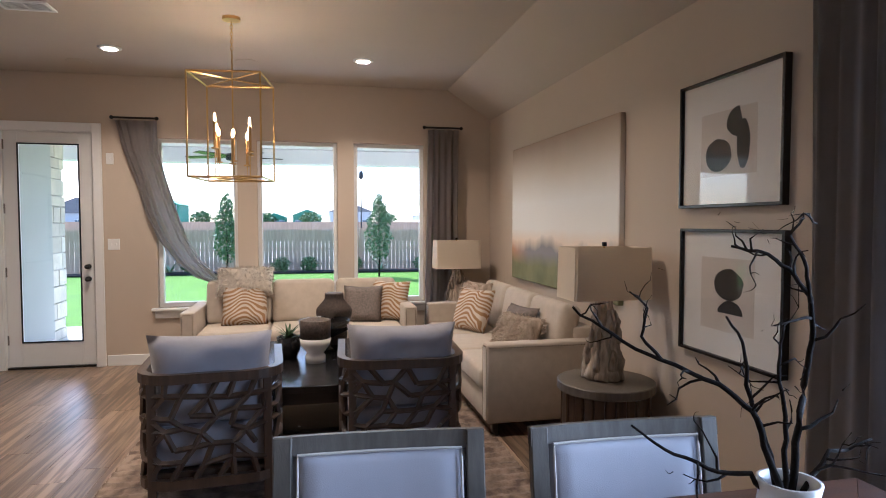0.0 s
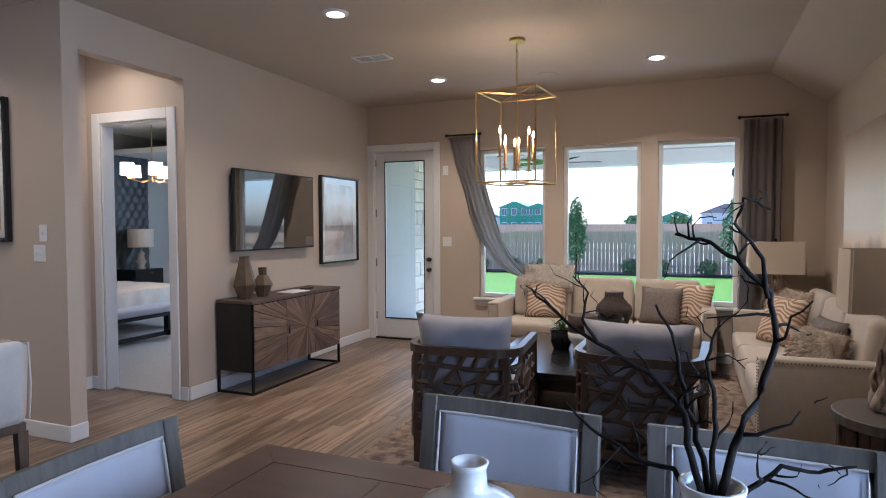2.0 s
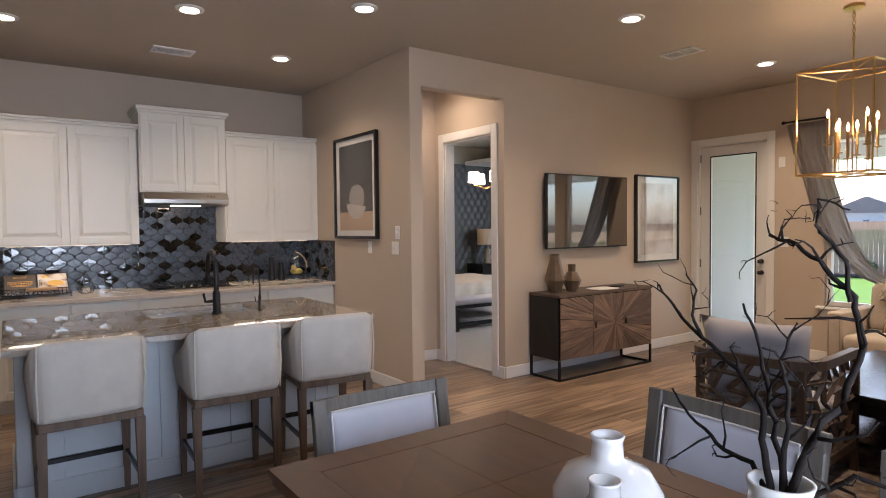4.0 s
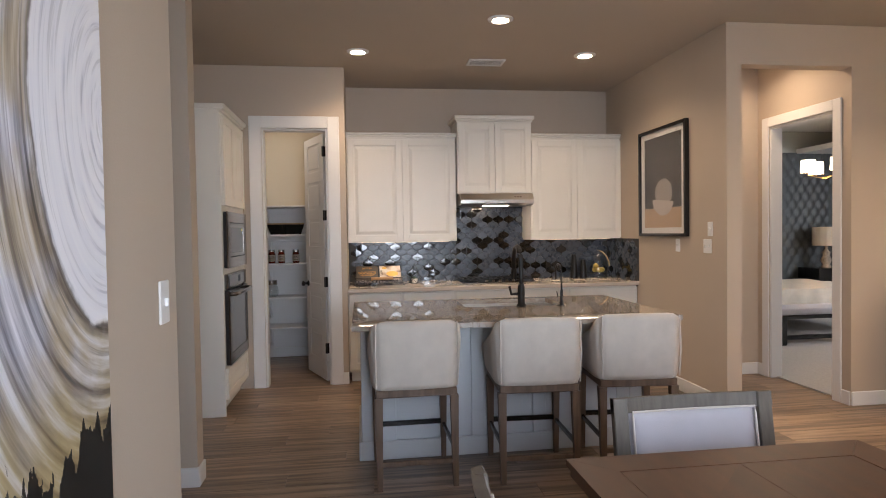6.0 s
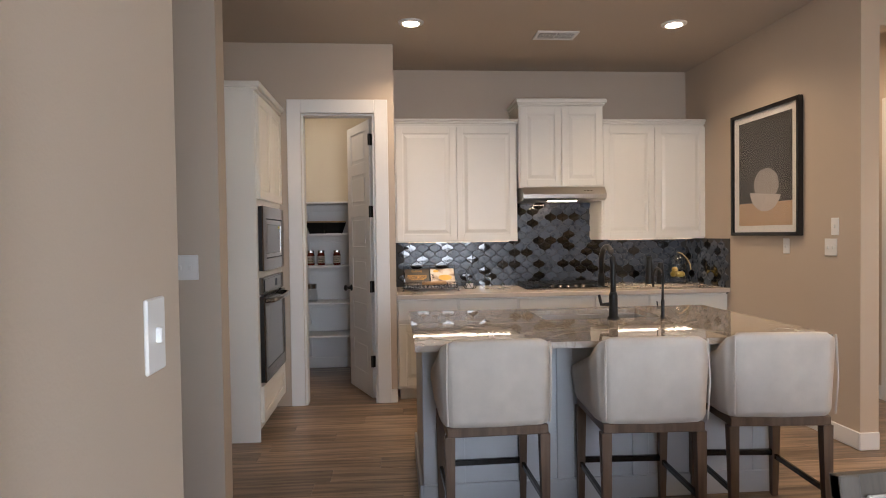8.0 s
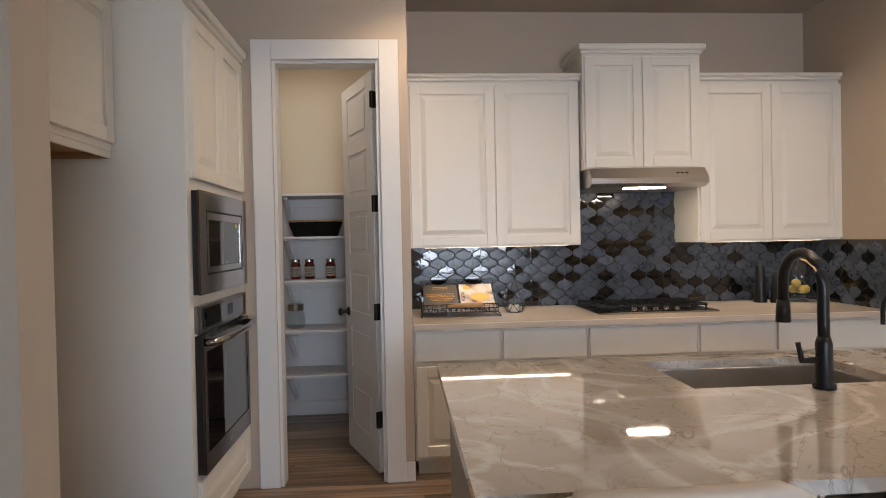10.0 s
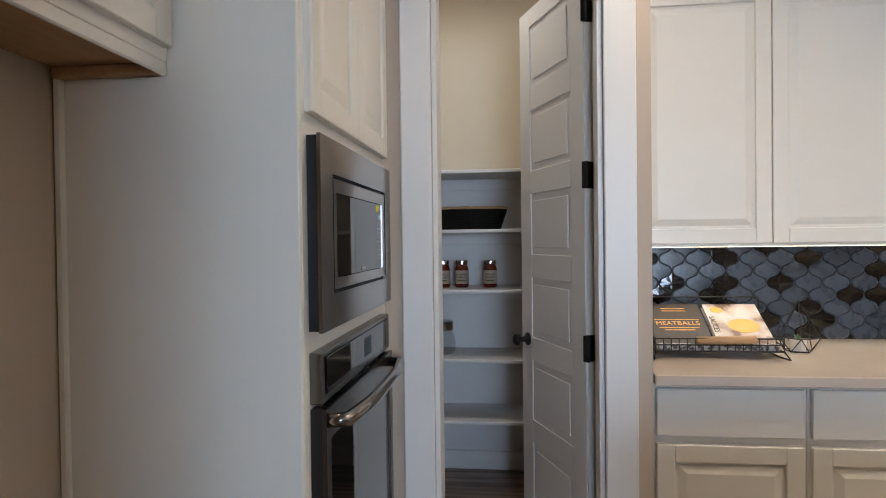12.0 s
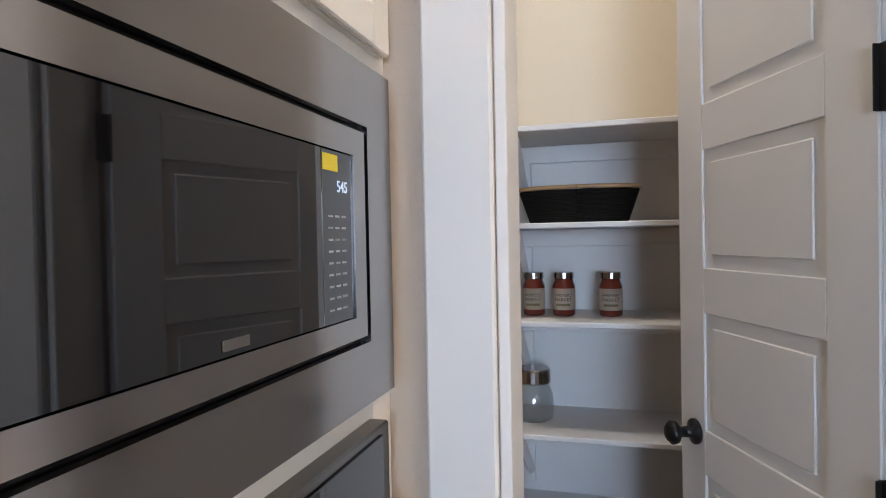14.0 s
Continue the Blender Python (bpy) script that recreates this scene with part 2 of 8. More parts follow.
def add_box(bm, lo, hi, bevel=0.0, seg=1, m=None):
    r = bmesh.ops.create_cube(bm, size=1)
    vs = r["verts"]
    c = [(lo[k] + hi[k]) / 2 for k in range(3)]
    s = [abs(hi[k] - lo[k]) for k in range(3)]
    for v in vs:
        v.co = Vector((c[0] + v.co.x * s[0], c[1] + v.co.y * s[1], c[2] + v.co.z * s[2]))
    out = vs
    if bevel > 0:
        bevel = min(bevel, 0.45 * min(s))
        es = list({e for v in vs for e in v.link_edges})
        out = bmesh.ops.bevel(bm, geom=es, offset=bevel, segments=seg, affect="EDGES", profile=0.5)["verts"]
    if m is not None:
        bmesh.ops.transform(bm, matrix=m, verts=list({v for v in out if v.is_valid}))
    return out


def box(name, lo, hi, mat, parent=None, bevel=0.003, seg=1, label="", m=None):
    bm = bmesh.new()
    add_box(bm, lo, hi, bevel, seg, m)
    return part(name, bm, mat, parent, label, smooth=seg > 1)


def lathe(bm, profile, seg=24, center=(0, 0), squash=1.0):
    rings = []
    for r, z in profile:
        rings.append([bm.verts.new((center[0] + r * math.cos(2 * math.pi * k / seg), center[1] + squash * r * math.sin(2 * math.pi * k / seg), z)) for k in range(seg)])
    for a, b in zip(rings, rings[1:]):
        for k in range(seg):
            bm.faces.new((a[k], a[(k + 1) % seg], b[(k + 1) % seg], b[k]))
    bm.faces.new(rings[0][::-1])
    bm.faces.new(rings[-1])


def tube(bm, pts, r0, r1=None, sides=8):
    r1 = r0 if r1 is None else r1
    pts = [Vector(p) for p in pts]
    rings = []
    for k, p in enumerate(pts):
        d = (pts[min(k + 1, len(pts) - 1)] - pts[max(k - 1, 0)]).normalized()
        side = d.cross(Vector((0, 0, 1)) if abs(d.z) < 0.9 else Vector((1, 0, 0))).normalized()
        up = side.cross(d)
        r = r0 + (r1 - r0) * k / max(1, len(pts) - 1)
        rings.append([bm.verts.new(p + r * (math.cos(a) * side + math.sin(a) * up)) for a in (2 * math.pi * j / sides for j in range(sides))])
    for a, b in zip(rings, rings[1:]):
        for j in range(sides):
            bm.faces.new((a[j], a[(j + 1) % sides], b[(j + 1) % sides], b[j]))
    bm.faces.new(rings[0][::-1])
    bm.faces.new(rings[-1])


def poly_prism(bm, pts, z0, z1):
    """Extrudes an outline in x, y between two heights."""
    lo = [bm.verts.new((x, y, z0)) for x, y in pts]
    hi = [bm.verts.new((x, y, z1)) for x, y in pts]
    bm.faces.new(lo[::-1])
    bm.faces.new(hi)
    for k in range(len(pts)):
        j = (k + 1) % len(pts)
        bm.faces.new((lo[k], lo[j], hi[j], hi[k]))


def pillow(bm, w, h, t, m=None, corner=0.12, wrinkle=0.006, n=10, seed=0):
    """A stuffed pillow standing in x, z with its thickness along y; corners drawn out."""
    r = bmesh.ops.create_grid(bm, x_segments=n, y_segments=n, size=1)
    front = r["verts"]
    made = list(front)
    back = {}
    for v in front:
        back[v] = bm.verts.new(v.co)
        made.append(back[v])
    faces = list({f for v in front for f in v.link_faces})
    for fc in faces:
        bm.faces.new([back[v] for v in reversed(fc.verts)])
    for sgn, some in ((-1, front), (1, list(back.values()))):
        for v in some:
            u, q = v.co.x, v.co.y
            bulge = max(0.0, (1 - u ** 4) * (1 - q ** 4)) ** 0.55
            x = u * w / 2 * (1 - corner * (1 - q * q) * abs(u) ** 3 * 0.6)
            z = q * h / 2 * (1 - corner * (1 - u * u) * abs(q) ** 3 * 0.6)
            y = sgn * t / 2 * bulge + wrinkle * noise.noise(Vector((u * 3 + seed, q * 3, sgn))) * bulge
            v.co = Vector((x, y, z + h / 2))
    bmesh.ops.remove_doubles(bm, verts=made, dist=0.0006)
    if m is not None:
        bmesh.ops.transform(bm, matrix=m, verts=[v for v in made if v.is_valid])


def wall(name, lo, hi, mat=None, label=""):
    return tagged(box(name, lo, hi, mat or WALL, bevel=0), label, "wall", kind="structure")


def holed_wall(name, lo, hi, axis, holes, mat=None, label=""):
    """A wall along x or y with rectangular openings (a0, a1, z0, z1) that go through it."""
    bm = bmesh.new()
    k = "xy".index(axis)
    cuts = sorted({lo[k], hi[k], *(h[0] for h in holes), *(h[1] for h in holes)})
    for a, b in zip(cuts, cuts[1:]):
        spans, mid = [(lo[2], hi[2])], (a + b) / 2
        for h in holes:
            if h[0] <= mid <= h[1]:
                spans = [s for z0, z1 in spans for s in ((z0, h[2]), (h[3], z1)) if s[1] - s[0] > 1e-4]
        for z0, z1 in spans:
            p, q = list(lo), list(hi)
            p[k], q[k], p[2], q[2] = a, b, z0, z1
            add_box(bm, p, q)
    bmesh.ops.remove_doubles(bm, verts=bm.verts, dist=1e-5)
    return tagged(part(name, bm, mat or WALL), label, "wall", kind="structure")


def text_mesh(name, body, size, mat, parent, m, align="CENTER", label=""):
    cu = bpy.data.curves.new(name, "FONT")
    cu.body, cu.size, cu.align_x, cu.align_y, cu.extrude = body, size, align, "CENTER", 0.0004
    tmp = bpy.data.objects.new(name, cu)
    scene.collection.objects.link(tmp)
    me = bpy.data.meshes.new_from_object(tmp.evaluated_get(bpy.context.evaluated_depsgraph_get()))
    bpy.data.objects.remove(tmp)
    me.transform(m)
    me.materials.clear()
    me.materials.append(mat)
    ob = new(name, me)
    ob.parent = parent
    if label:
        ob["label"] = label
    return ob


# ---- the shell ----
HI = CEIL + 0.14
W3 = [(-2.06, -1.24), (-1.035, -0.172), (0.01, 0.815)]
WZ0, WZ1 = 0.60, 2.40
DX0, DX1, DH = -3.505, -2.675, 2.43
holed_wall("wall_north", (-3.72, YN, 0), (XE + 0.15, YN + 0.16, HI), "x", [(DX0 - 0.02, DX1 + 0.02, 0.0, DH + 0.02)] + [(a, b, WZ0, WZ1) for a, b in W3],
           label="greige painted wall with three windows and a glazed door")
EWIN = (-0.35, 1.55, 0.55, 2.40)
holed_wall("wall_east", (XE, YS - 0.16, 0), (XE + 0.15, YN, HI), "y", [EWIN], label="greige painted long wall of the living room")
holed_wall("wall_tv", (XW - 0.12, 2.675, 0), (XW, YN, HI), "y", [(OPEN_S, OPEN_N, 0, OPEN_H)], label="greige painted wall behind the television")
wall("wall_kitchen_side", (XB - 0.12, YK, 0), (XW, 2.675, HI), label="greige painted kitchen side wall")
wall("wall_kitchen_back", (XB - 0.12, -0.40, 0), (XB, YK, HI), label="greige painted wall behind the range")
PJ0, PJ1, PH = -1.175, -0.565, 2.45
holed_wall("wall_pantry", (XP - 0.12, -1.93, 0), (XP, -0.40, HI), "y", [(PJ0, PJ1, 0, PH)], label="greige painted wall with the pantry doorway")
PANTRYWALL = material("cream_pantry_paint", (0.66, 0.585, 0.45), 0.6, var=0.02, scale=2, bump=0.12, bump_scale=180)
wall("wall_pantry_side", (-6.72, -0.40, 0), (XB - 0.12, -0.28, HI), label="pantry side wall")
wall("wall_pantry_kitchen", (XB - 0.12, -0.52, 0), (XP - 0.12, -0.40, HI), label="wall between pantry and range counter")
wall("wall_pantry_back", (-6.72, -1.93, 0), (-6.60, -0.40, HI), PANTRYWALL, label="warm white pantry back wall")
wall("wall_niche", (-6.72, -2.05, 0), (-2.85, -1.93, HI), label="greige wall behind the refrigerator space")
wall("wall_stub", (-2.98, -2.8, 0), (-2.85, -1.22, HI), label="greige wall end beside the refrigerator space")
wall("wall_hall_west", (-2.98, -3.3, 0), (-2.85, -2.8, HI))
wall("wall_hall_end", (-2.85, -3.3, 0), (XS, -3.18, HI), label="wall at the end of the hall")
wall("wall_hall_east", (XS, -3.3, 0), (XS + 0.12, YS - 0.12, HI), label="hall side wall")
wall("wall_south", (XS, YS - 0.12, 0), (XE, YS, HI), label="greige painted wall with the abstract painting")
# entry to the bedroom
BD0, BD1, BDH = -4.58, -3.78, 2.40
holed_wall("wall_vestibule_north", (-4.87, YV, 0), (XW - 0.12, YV + 0.12, HI), "x", [(BD0, BD1, 0, BDH)], label="wall with the bedroom doorway")
wall("wall_vestibule_west", (-4.87, 2.675, 0), (-4.75, YV, HI), label="short wall beside the bedroom doorway")
wall("wall_bedroom_south", (-8.5, YV, 0), (-4.87, YV + 0.12, HI), label="bedroom wall")
BGREY = material("bedroom_grey_paint", (0.42, 0.42, 0.38), 0.7, var=0.02, scale=3)
wall("wall_bedroom_north", (-8.5, 8.40, 0), (-3.72, 8.52, HI), BGREY, "grey painted bedroom wall")
holed_wall("wall_bedroom_east", (-3.84, YN + 0.16, 0), (-3.72, 8.40, HI), "y", [], BGREY, "bedroom wall")
wall("wall_bedroom_west", (-8.62, YV, 0), (-8.5, 8.52, HI), BGREY, "bedroom wall behind the bed")


def slab(name, lo, hi, mat, label, category):
    return tagged(box(name, lo, hi, mat, bevel=0), label, category, kind="structure")


# ceilings: flat part, and the slope along the east wall
XC = 1.08
slab("ceiling", (-6.72, -3.3, CEIL), (XC, 6.76, CEIL + 0.13), CEILP, "flat painted ceiling", "ceiling")
bm = bmesh.new()
pts = [(XC, CEIL), (XE, 2.70), (XE, 2.83), (XC, CEIL + 0.13)]
vs = [[bm.verts.new((x, y, z)) for x, z in pts] for y in (YS - 0.11, 6.76)]
bm.faces.new(vs[0])
bm.faces.new(vs[1][::-1])
for k in range(4):
    bm.faces.new((vs[0][k], vs[1][k], vs[1][(k + 1) % 4], vs[0][(k + 1) % 4]))
tagged(part("ceiling_slope", bm, CEILP), "painted sloping ceiling along the long wall", "ceiling", kind="structure")
slab("ceiling_bedroom", (-8.5, YV + 0.12, CEIL + 0.001), (-3.73, 8.40, CEIL + 0.12), TRIM, "white bedroom ceiling", "ceiling")
# Unseen slab, added to keep direct sun out of the rooms below.
slab("sun_blocking_roof", (-9.0, -3.6, 3.40), (2.2, 10.2, 3.5), GROUT, "unseen roof slab added to block the sun", "roof")
slab("subfloor", (-6.72, -3.3, -0.12), (1.75, 6.93, -0.012), GROUT, "subfloor under the planks", "floor")
CARPET = material("cream_carpet", (0.50, 0.46, 0.41), 0.95, var=0.1, scale=60, bump=0.8, bump_scale=200)
slab("floor_bedroom", (-8.5, YV + 0.06, -0.012), (-3.72, 8.40, 0.012), CARPET, "cream bedroom carpet", "carpet")

# windows
for n_, (a, b) in enumerate(W3):
    w = thing(f"window_{n_ + 1}", (a + b) / 2, YN + 0.09, WZ0, 0, "white framed fixed picture window", "window", kind="structure")
    hw, hh = (b - a) / 2, WZ1 - WZ0
    bm = bmesh.new()
    for lo, hi in (((-hw, -0.03, 0), (-hw + 0.045, 0.04, hh)), ((hw - 0.045, -0.03, 0), (hw, 0.04, hh)),
                   ((-hw + 0.045, -0.03, 0), (hw - 0.045, 0.04, 0.05)), ((-hw + 0.045, -0.03, hh - 0.045), (hw - 0.045, 0.04, hh))):
        add_box(bm, lo, hi, 0.004)
    part("window_frame", bm, TRIM, w)
    g = box("pane", (-hw + 0.045, 0.0, 0.05), (hw - 0.045, 0.006, hh - 0.045), GLASS, w, bevel=0)
    g.visible_shadow = False
bm = bmesh.new()
add_box(bm, (W3[0][0] - 0.06, YN - 0.06, WZ0 - 0.03), (W3[2][1] + 0.06, YN + 0.05, WZ0), 0.006)
add_box(bm, (W3[0][0] - 0.03, YN - 0.02, WZ0 - 0.11), (W3[2][1] + 0.03, YN - 0.001, WZ0 - 0.03), 0.004)
tagged(part("window_sill", bm, TRIM), "long white window sill with apron", "window sill", kind="structure")
# dining window on the east wall
w = thing("window_4", XE + 0.09, (EWIN[0] + EWIN[1]) / 2, EWIN[2], 90, "white framed dining window behind curtains", "window", kind="structure")
hw, hh = (EWIN[1] - EWIN[0]) / 2, EWIN[3] - EWIN[2]
bm = bmesh.new()
for lo, hi in (((-hw, -0.03, 0), (-hw + 0.05, 0.04, hh)), ((hw - 0.05, -0.03, 0), (hw, 0.04, hh)), ((-0.04, -0.03, 0.05), (0.04, 0.04, hh - 0.05)),
               ((-hw + 0.05, -0.03, 0), (hw - 0.05, 0.04, 0.05)), ((-hw + 0.05, -0.03, hh - 0.05), (hw - 0.05, 0.04, hh))):
    add_box(bm, lo, hi, 0.004)
part("window_frame", bm, TRIM, w)
box("pane", (-hw + 0.05, 0, 0.05), (hw - 0.05, 0.006, hh - 0.05), GLASS, w, bevel=0).visible_shadow = False


# doors and casings
def casing(name, a0, a1, h, plane, axis, side, wid=0.09, label="white painted door casing"):
    """Flat casing round an opening a0..a1 on the wall face at plane; side is the way it stands proud."""
    bm = bmesh.new()
    t = 0.018 * side
    for lo, hi in (((a0 - wid, 0), (a0, h + wid)), ((a1, 0), (a1 + wid, h + wid)), ((a0, h), (a1, h + wid))):
        p, q = sorted((plane + 0.0005 * side, plane + t))
        if axis == "x":
            add_box(bm, (lo[0], p, lo[1]), (hi[0], q, hi[1]), 0.004)
        else:
            add_box(bm, (p, lo[0], lo[1]), (q, hi[0], hi[1]), 0.004)
    return tagged(part(name, bm, TRIM), label, "door casing", kind="structure")


def jambs(name, a0, a1, h, p0, p1, axis, t=0.02):
    bm = bmesh.new()
    for lo, hi in (((a0, 0), (a0 + t, h)), ((a1 - t, 0), (a1, h)), ((a0 + t, h - t), (a1 - t, h))):
        if axis == "x":
            add_box(bm, (lo[0], p0, lo[1]), (hi[0], p1, hi[1]), 0.002)
        else:
            add_box(bm, (p0, lo[0], lo[1]), (p1, hi[0], hi[1]), 0.002)
    return tagged(part(name, bm, TRIM), "white door jamb lining", "door jamb", kind="structure")


casing("trim_patio_door", DX0 - 0.01, DX1 + 0.01, DH + 0.01, YN, "x", -1)
jambs("jamb_patio_door", DX0 - 0.018, DX1 + 0.018, DH + 0.018, YN + 0.002, YN + 0.158, "x", 0.017)
casing("trim_pantry", PJ0, PJ1, PH, XP, "y", 1, 0.112)
jambs("jamb_pantry", PJ0 + 0.001, PJ1 - 0.001, PH - 0.001, XP - 0.118, XP - 0.002, "y", 0.019)
casing("trim_bedroom", BD0, BD1, BDH, YV, "x", -1)
jambs("jamb_bedroom", BD0 + 0.001, BD1 - 0.001, BDH - 0.001, YV + 0.002, YV + 0.118, "x", 0.019)
d = thing("door_1", (DX0 + DX1) / 2, YN + 0.06, 0.0, 0, "white closed patio door with one tall glass light", "door", kind="structure")
hw = (DX1 - DX0) / 2 - 0.002
bm = bmesh.new()
for lo, hi in (((-hw, -0.022, 0.02), (-hw + 0.13, 0.022, DH)), ((hw - 0.13, -0.022, 0.02), (hw, 0.022, DH)),
               ((-hw + 0.13, -0.022, 0.02), (hw - 0.13, 0.022, 0.27)), ((-hw + 0.13, -0.022, DH - 0.115), (hw - 0.13, 0.022, DH))):
    add_box(bm, lo, hi, 0.003)
part("door_leaf", bm, TRIM, d)
box("glass_light", (-hw + 0.13, -0.004, 0.27), (hw - 0.13, 0.004, DH - 0.115), GLASS, d, bevel=0).visible_shadow = False
bm = bmesh.new()
for lo, hi in (((-hw + 0.125, -0.028, 0.265), (-hw + 0.14, -0.018, DH - 0.11)), ((hw - 0.14, -0.028, 0.265), (hw - 0.125, -0.018, DH - 0.11)),
               ((-hw + 0.14, -0.028, 0.265), (hw - 0.14, -0.018, 0.28)), ((-hw + 0.14, -0.028, DH - 0.125), (hw - 0.14, -0.018, DH - 0.11))):
    add_box(bm, lo, hi, 0.003)
part("glass_bead", bm, BLACKM, d)
for zz in (0.92, 1.05):
    bm = bmesh.new()
    lathe(bm, [(0.0, 0), (0.027, 0), (0.027, 0.012), (0.012, 0.02), (0.012, 0.035), (0.024, 0.042), (0.024, 0.058), (0.0, 0.062)], 16)
    bmesh.ops.transform(bm, matrix=pose(hw - 0.06, -0.022, zz, 90), verts=bm.verts)
    part("door_knob" if zz < 1 else "deadbolt", bm, BLACKM, d, smooth=True)
box("threshold", (-hw, -0.06, 0.0), (hw, 0.06, 0.02), BLACKM, d)
for zz in (0.25, 0.95, 1.6, 2.25):
    box("hinge", (-hw - 0.012, -0.032, zz), (-hw + 0.01, -0.021, zz + 0.1), STEEL, d)


# base boards
def baseboard(name, lo, hi):
    tagged(box(name, (*lo, 0.0), (*hi, 0.115), TRIM, bevel=0.005), "white painted baseboard", "baseboard", kind="structure")


B = 0.014
baseboard("baseboard_north", (DX1 + 0.11, YN - B), (XE, YN - 0.0005))
baseboard("baseboard_tv", (XW + 0.0005, OPEN_N + 0.001), (XW + B, YN - 0.0))
baseboard("baseboard_east", (XE - B, YS), (XE - 0.0005, YN - B))
baseboard("baseboard_kitchen_side", (-5.10, YK - B), (XW + 0.0, YK - 0.0005))
baseboard("baseboard_corner", (XW + 0.0005, YK - B), (XW + B, 2.675))
baseboard("baseboard_vestibule_west", (-4.75 + 0.0005, 2.676), (-4.75 + B, YV - B))
baseboard("baseboard_vestibule_north", (BD1 + 0.092, YV - B), (XW - 0.0, YV - 0.0005))
baseboard("baseboard_vestibule_left", (-4.75, YV - B), (BD0 - 0.092, YV - 0.0005))
baseboard("baseboard_pantry_right", (XP + 0.0005, PJ1 + 0.092), (XP + B, -0.40))
baseboard("baseboard_stub", (-2.85 + 0.0005, -3.1), (-2.85 + B, -1.22 + B))
baseboard("baseboard_stub_end", (-2.98, -1.22 + 0.0005), (-2.85 + 0.0005, -1.22 + B))
baseboard("baseboard_south", (XS, YS + 0.0005), (XE - B, YS + B))
baseboard("baseboard_pantry_back", (-6.60 + 0.0005, -1.92), (-6.60 + B, -0.53))


# ---- fixtures on walls and ceiling ----
GLOW = emitter("warm_lamp_glow", (1.0, 0.78, 0.55), 14.0)
can0 = None
for cx, cy in CANS:
    if can0 is None:
        can0 = thing("recessed_light", cx, cy, CEIL, 0, "white round recessed ceiling light, lit", "ceiling light", "recessed ceiling lights")
        bm = bmesh.new()
        lathe(bm, [(0.062, -0.012), (0.095, -0.006), (0.097, -0.0005), (0.062, -0.0005)], 28)
        part("trim_ring", bm, TRIM, can0, smooth=True)
        bm = bmesh.new()
        lathe(bm, [(0.0, -0.016), (0.05, -0.016), (0.0615, -0.013), (0.0615, -0.004), (0.0, -0.004)], 24)
        part("lens", bm, GLOW, can0, smooth=True)
    else:
        copy_thing(can0, pose(cx, cy, CEIL))
copy_thing(can0, pose(-4.2, 3.15, CEIL))


def vent(x, y, rz):
    v = thing("ceiling_vent", x, y, CEIL, rz, "white louvred ceiling air vent", "air vent", "ceiling vents")
    bm = bmesh.new()
    for lo, hi in (((-0.17, -0.10, -0.012), (0.17, -0.075, -0.0005)), ((-0.17, 0.075, -0.012), (0.17, 0.10, -0.0005)),
                   ((-0.17, -0.075, -0.012), (-0.145, 0.075, -0.0005)), ((0.145, -0.075, -0.012), (0.17, 0.075, -0.0005)), ((-0.004, -0.075, -0.011), (0.004, 0.075, -0.0005))):
        add_box(bm, lo, hi, 0.002)
    part("frame", bm, TRIM, v)
    for k in range(8):
        yy = -0.065 + k * 0.0186
        for s in (-1, 1):
            part_bm = bmesh.new()
            add_box(part_bm, (min(s * 0.006, s * 0.143), yy - 0.0035, -0.010), (max(s * 0.006, s * 0.143), yy + 0.0035, -0.0085), 0, 1)
            part("slat", part_bm, TRIM, v)
    box("backing", (-0.145, -0.075, -0.004), (0.145, 0.075, -0.0015), BLACKM, v, bevel=0)


vent(-2.395, 4.68, 0)
vent(-4.83, 0.92, 90)


def plate(x, y, z, rz, gangs=1, label="white light switch plate", kind_name="light_switch"):
    """A switch plate; its face looks along the local -y."""
    s = thing(kind_name, x, y, z, rz, label, "light switch" if "switch" in kind_name else "wall outlet")
    w_ = 0.036 + 0.022 * (gangs - 1) + 0.0
    box("cover_plate", (-w_, -0.007, -0.058), (w_, -0.0006, 0.058), TRIM, s, bevel=0.003)
    for g in range(gangs):
        gx = (g - (gangs - 1) / 2) * 0.046
        box("toggle", (gx - 0.006, -0.016, -0.012), (gx + 0.006, -0.0065, 0.012), TRIM, s, bevel=0.002)
    return s


plate(-2.48, YN, 1.28, 0, 2)
plate(-2.50, YN, 2.17, 0, 1, "small white wall sensor", "wall_sensor")
plate(-0.93, YS, 1.27, 180, 1)
plate(-2.85, -1.375, 1.285, 90, 2)
plate(-3.86, YK, 1.30, 0, 2)
plate(-3.82, YK, 1.44, 0, 1)
plate(-4.33, YK, 1.30, 0, 1, "white wall outlet under the picture", "wall_outlet")

# ---- kitchen cabinets ----


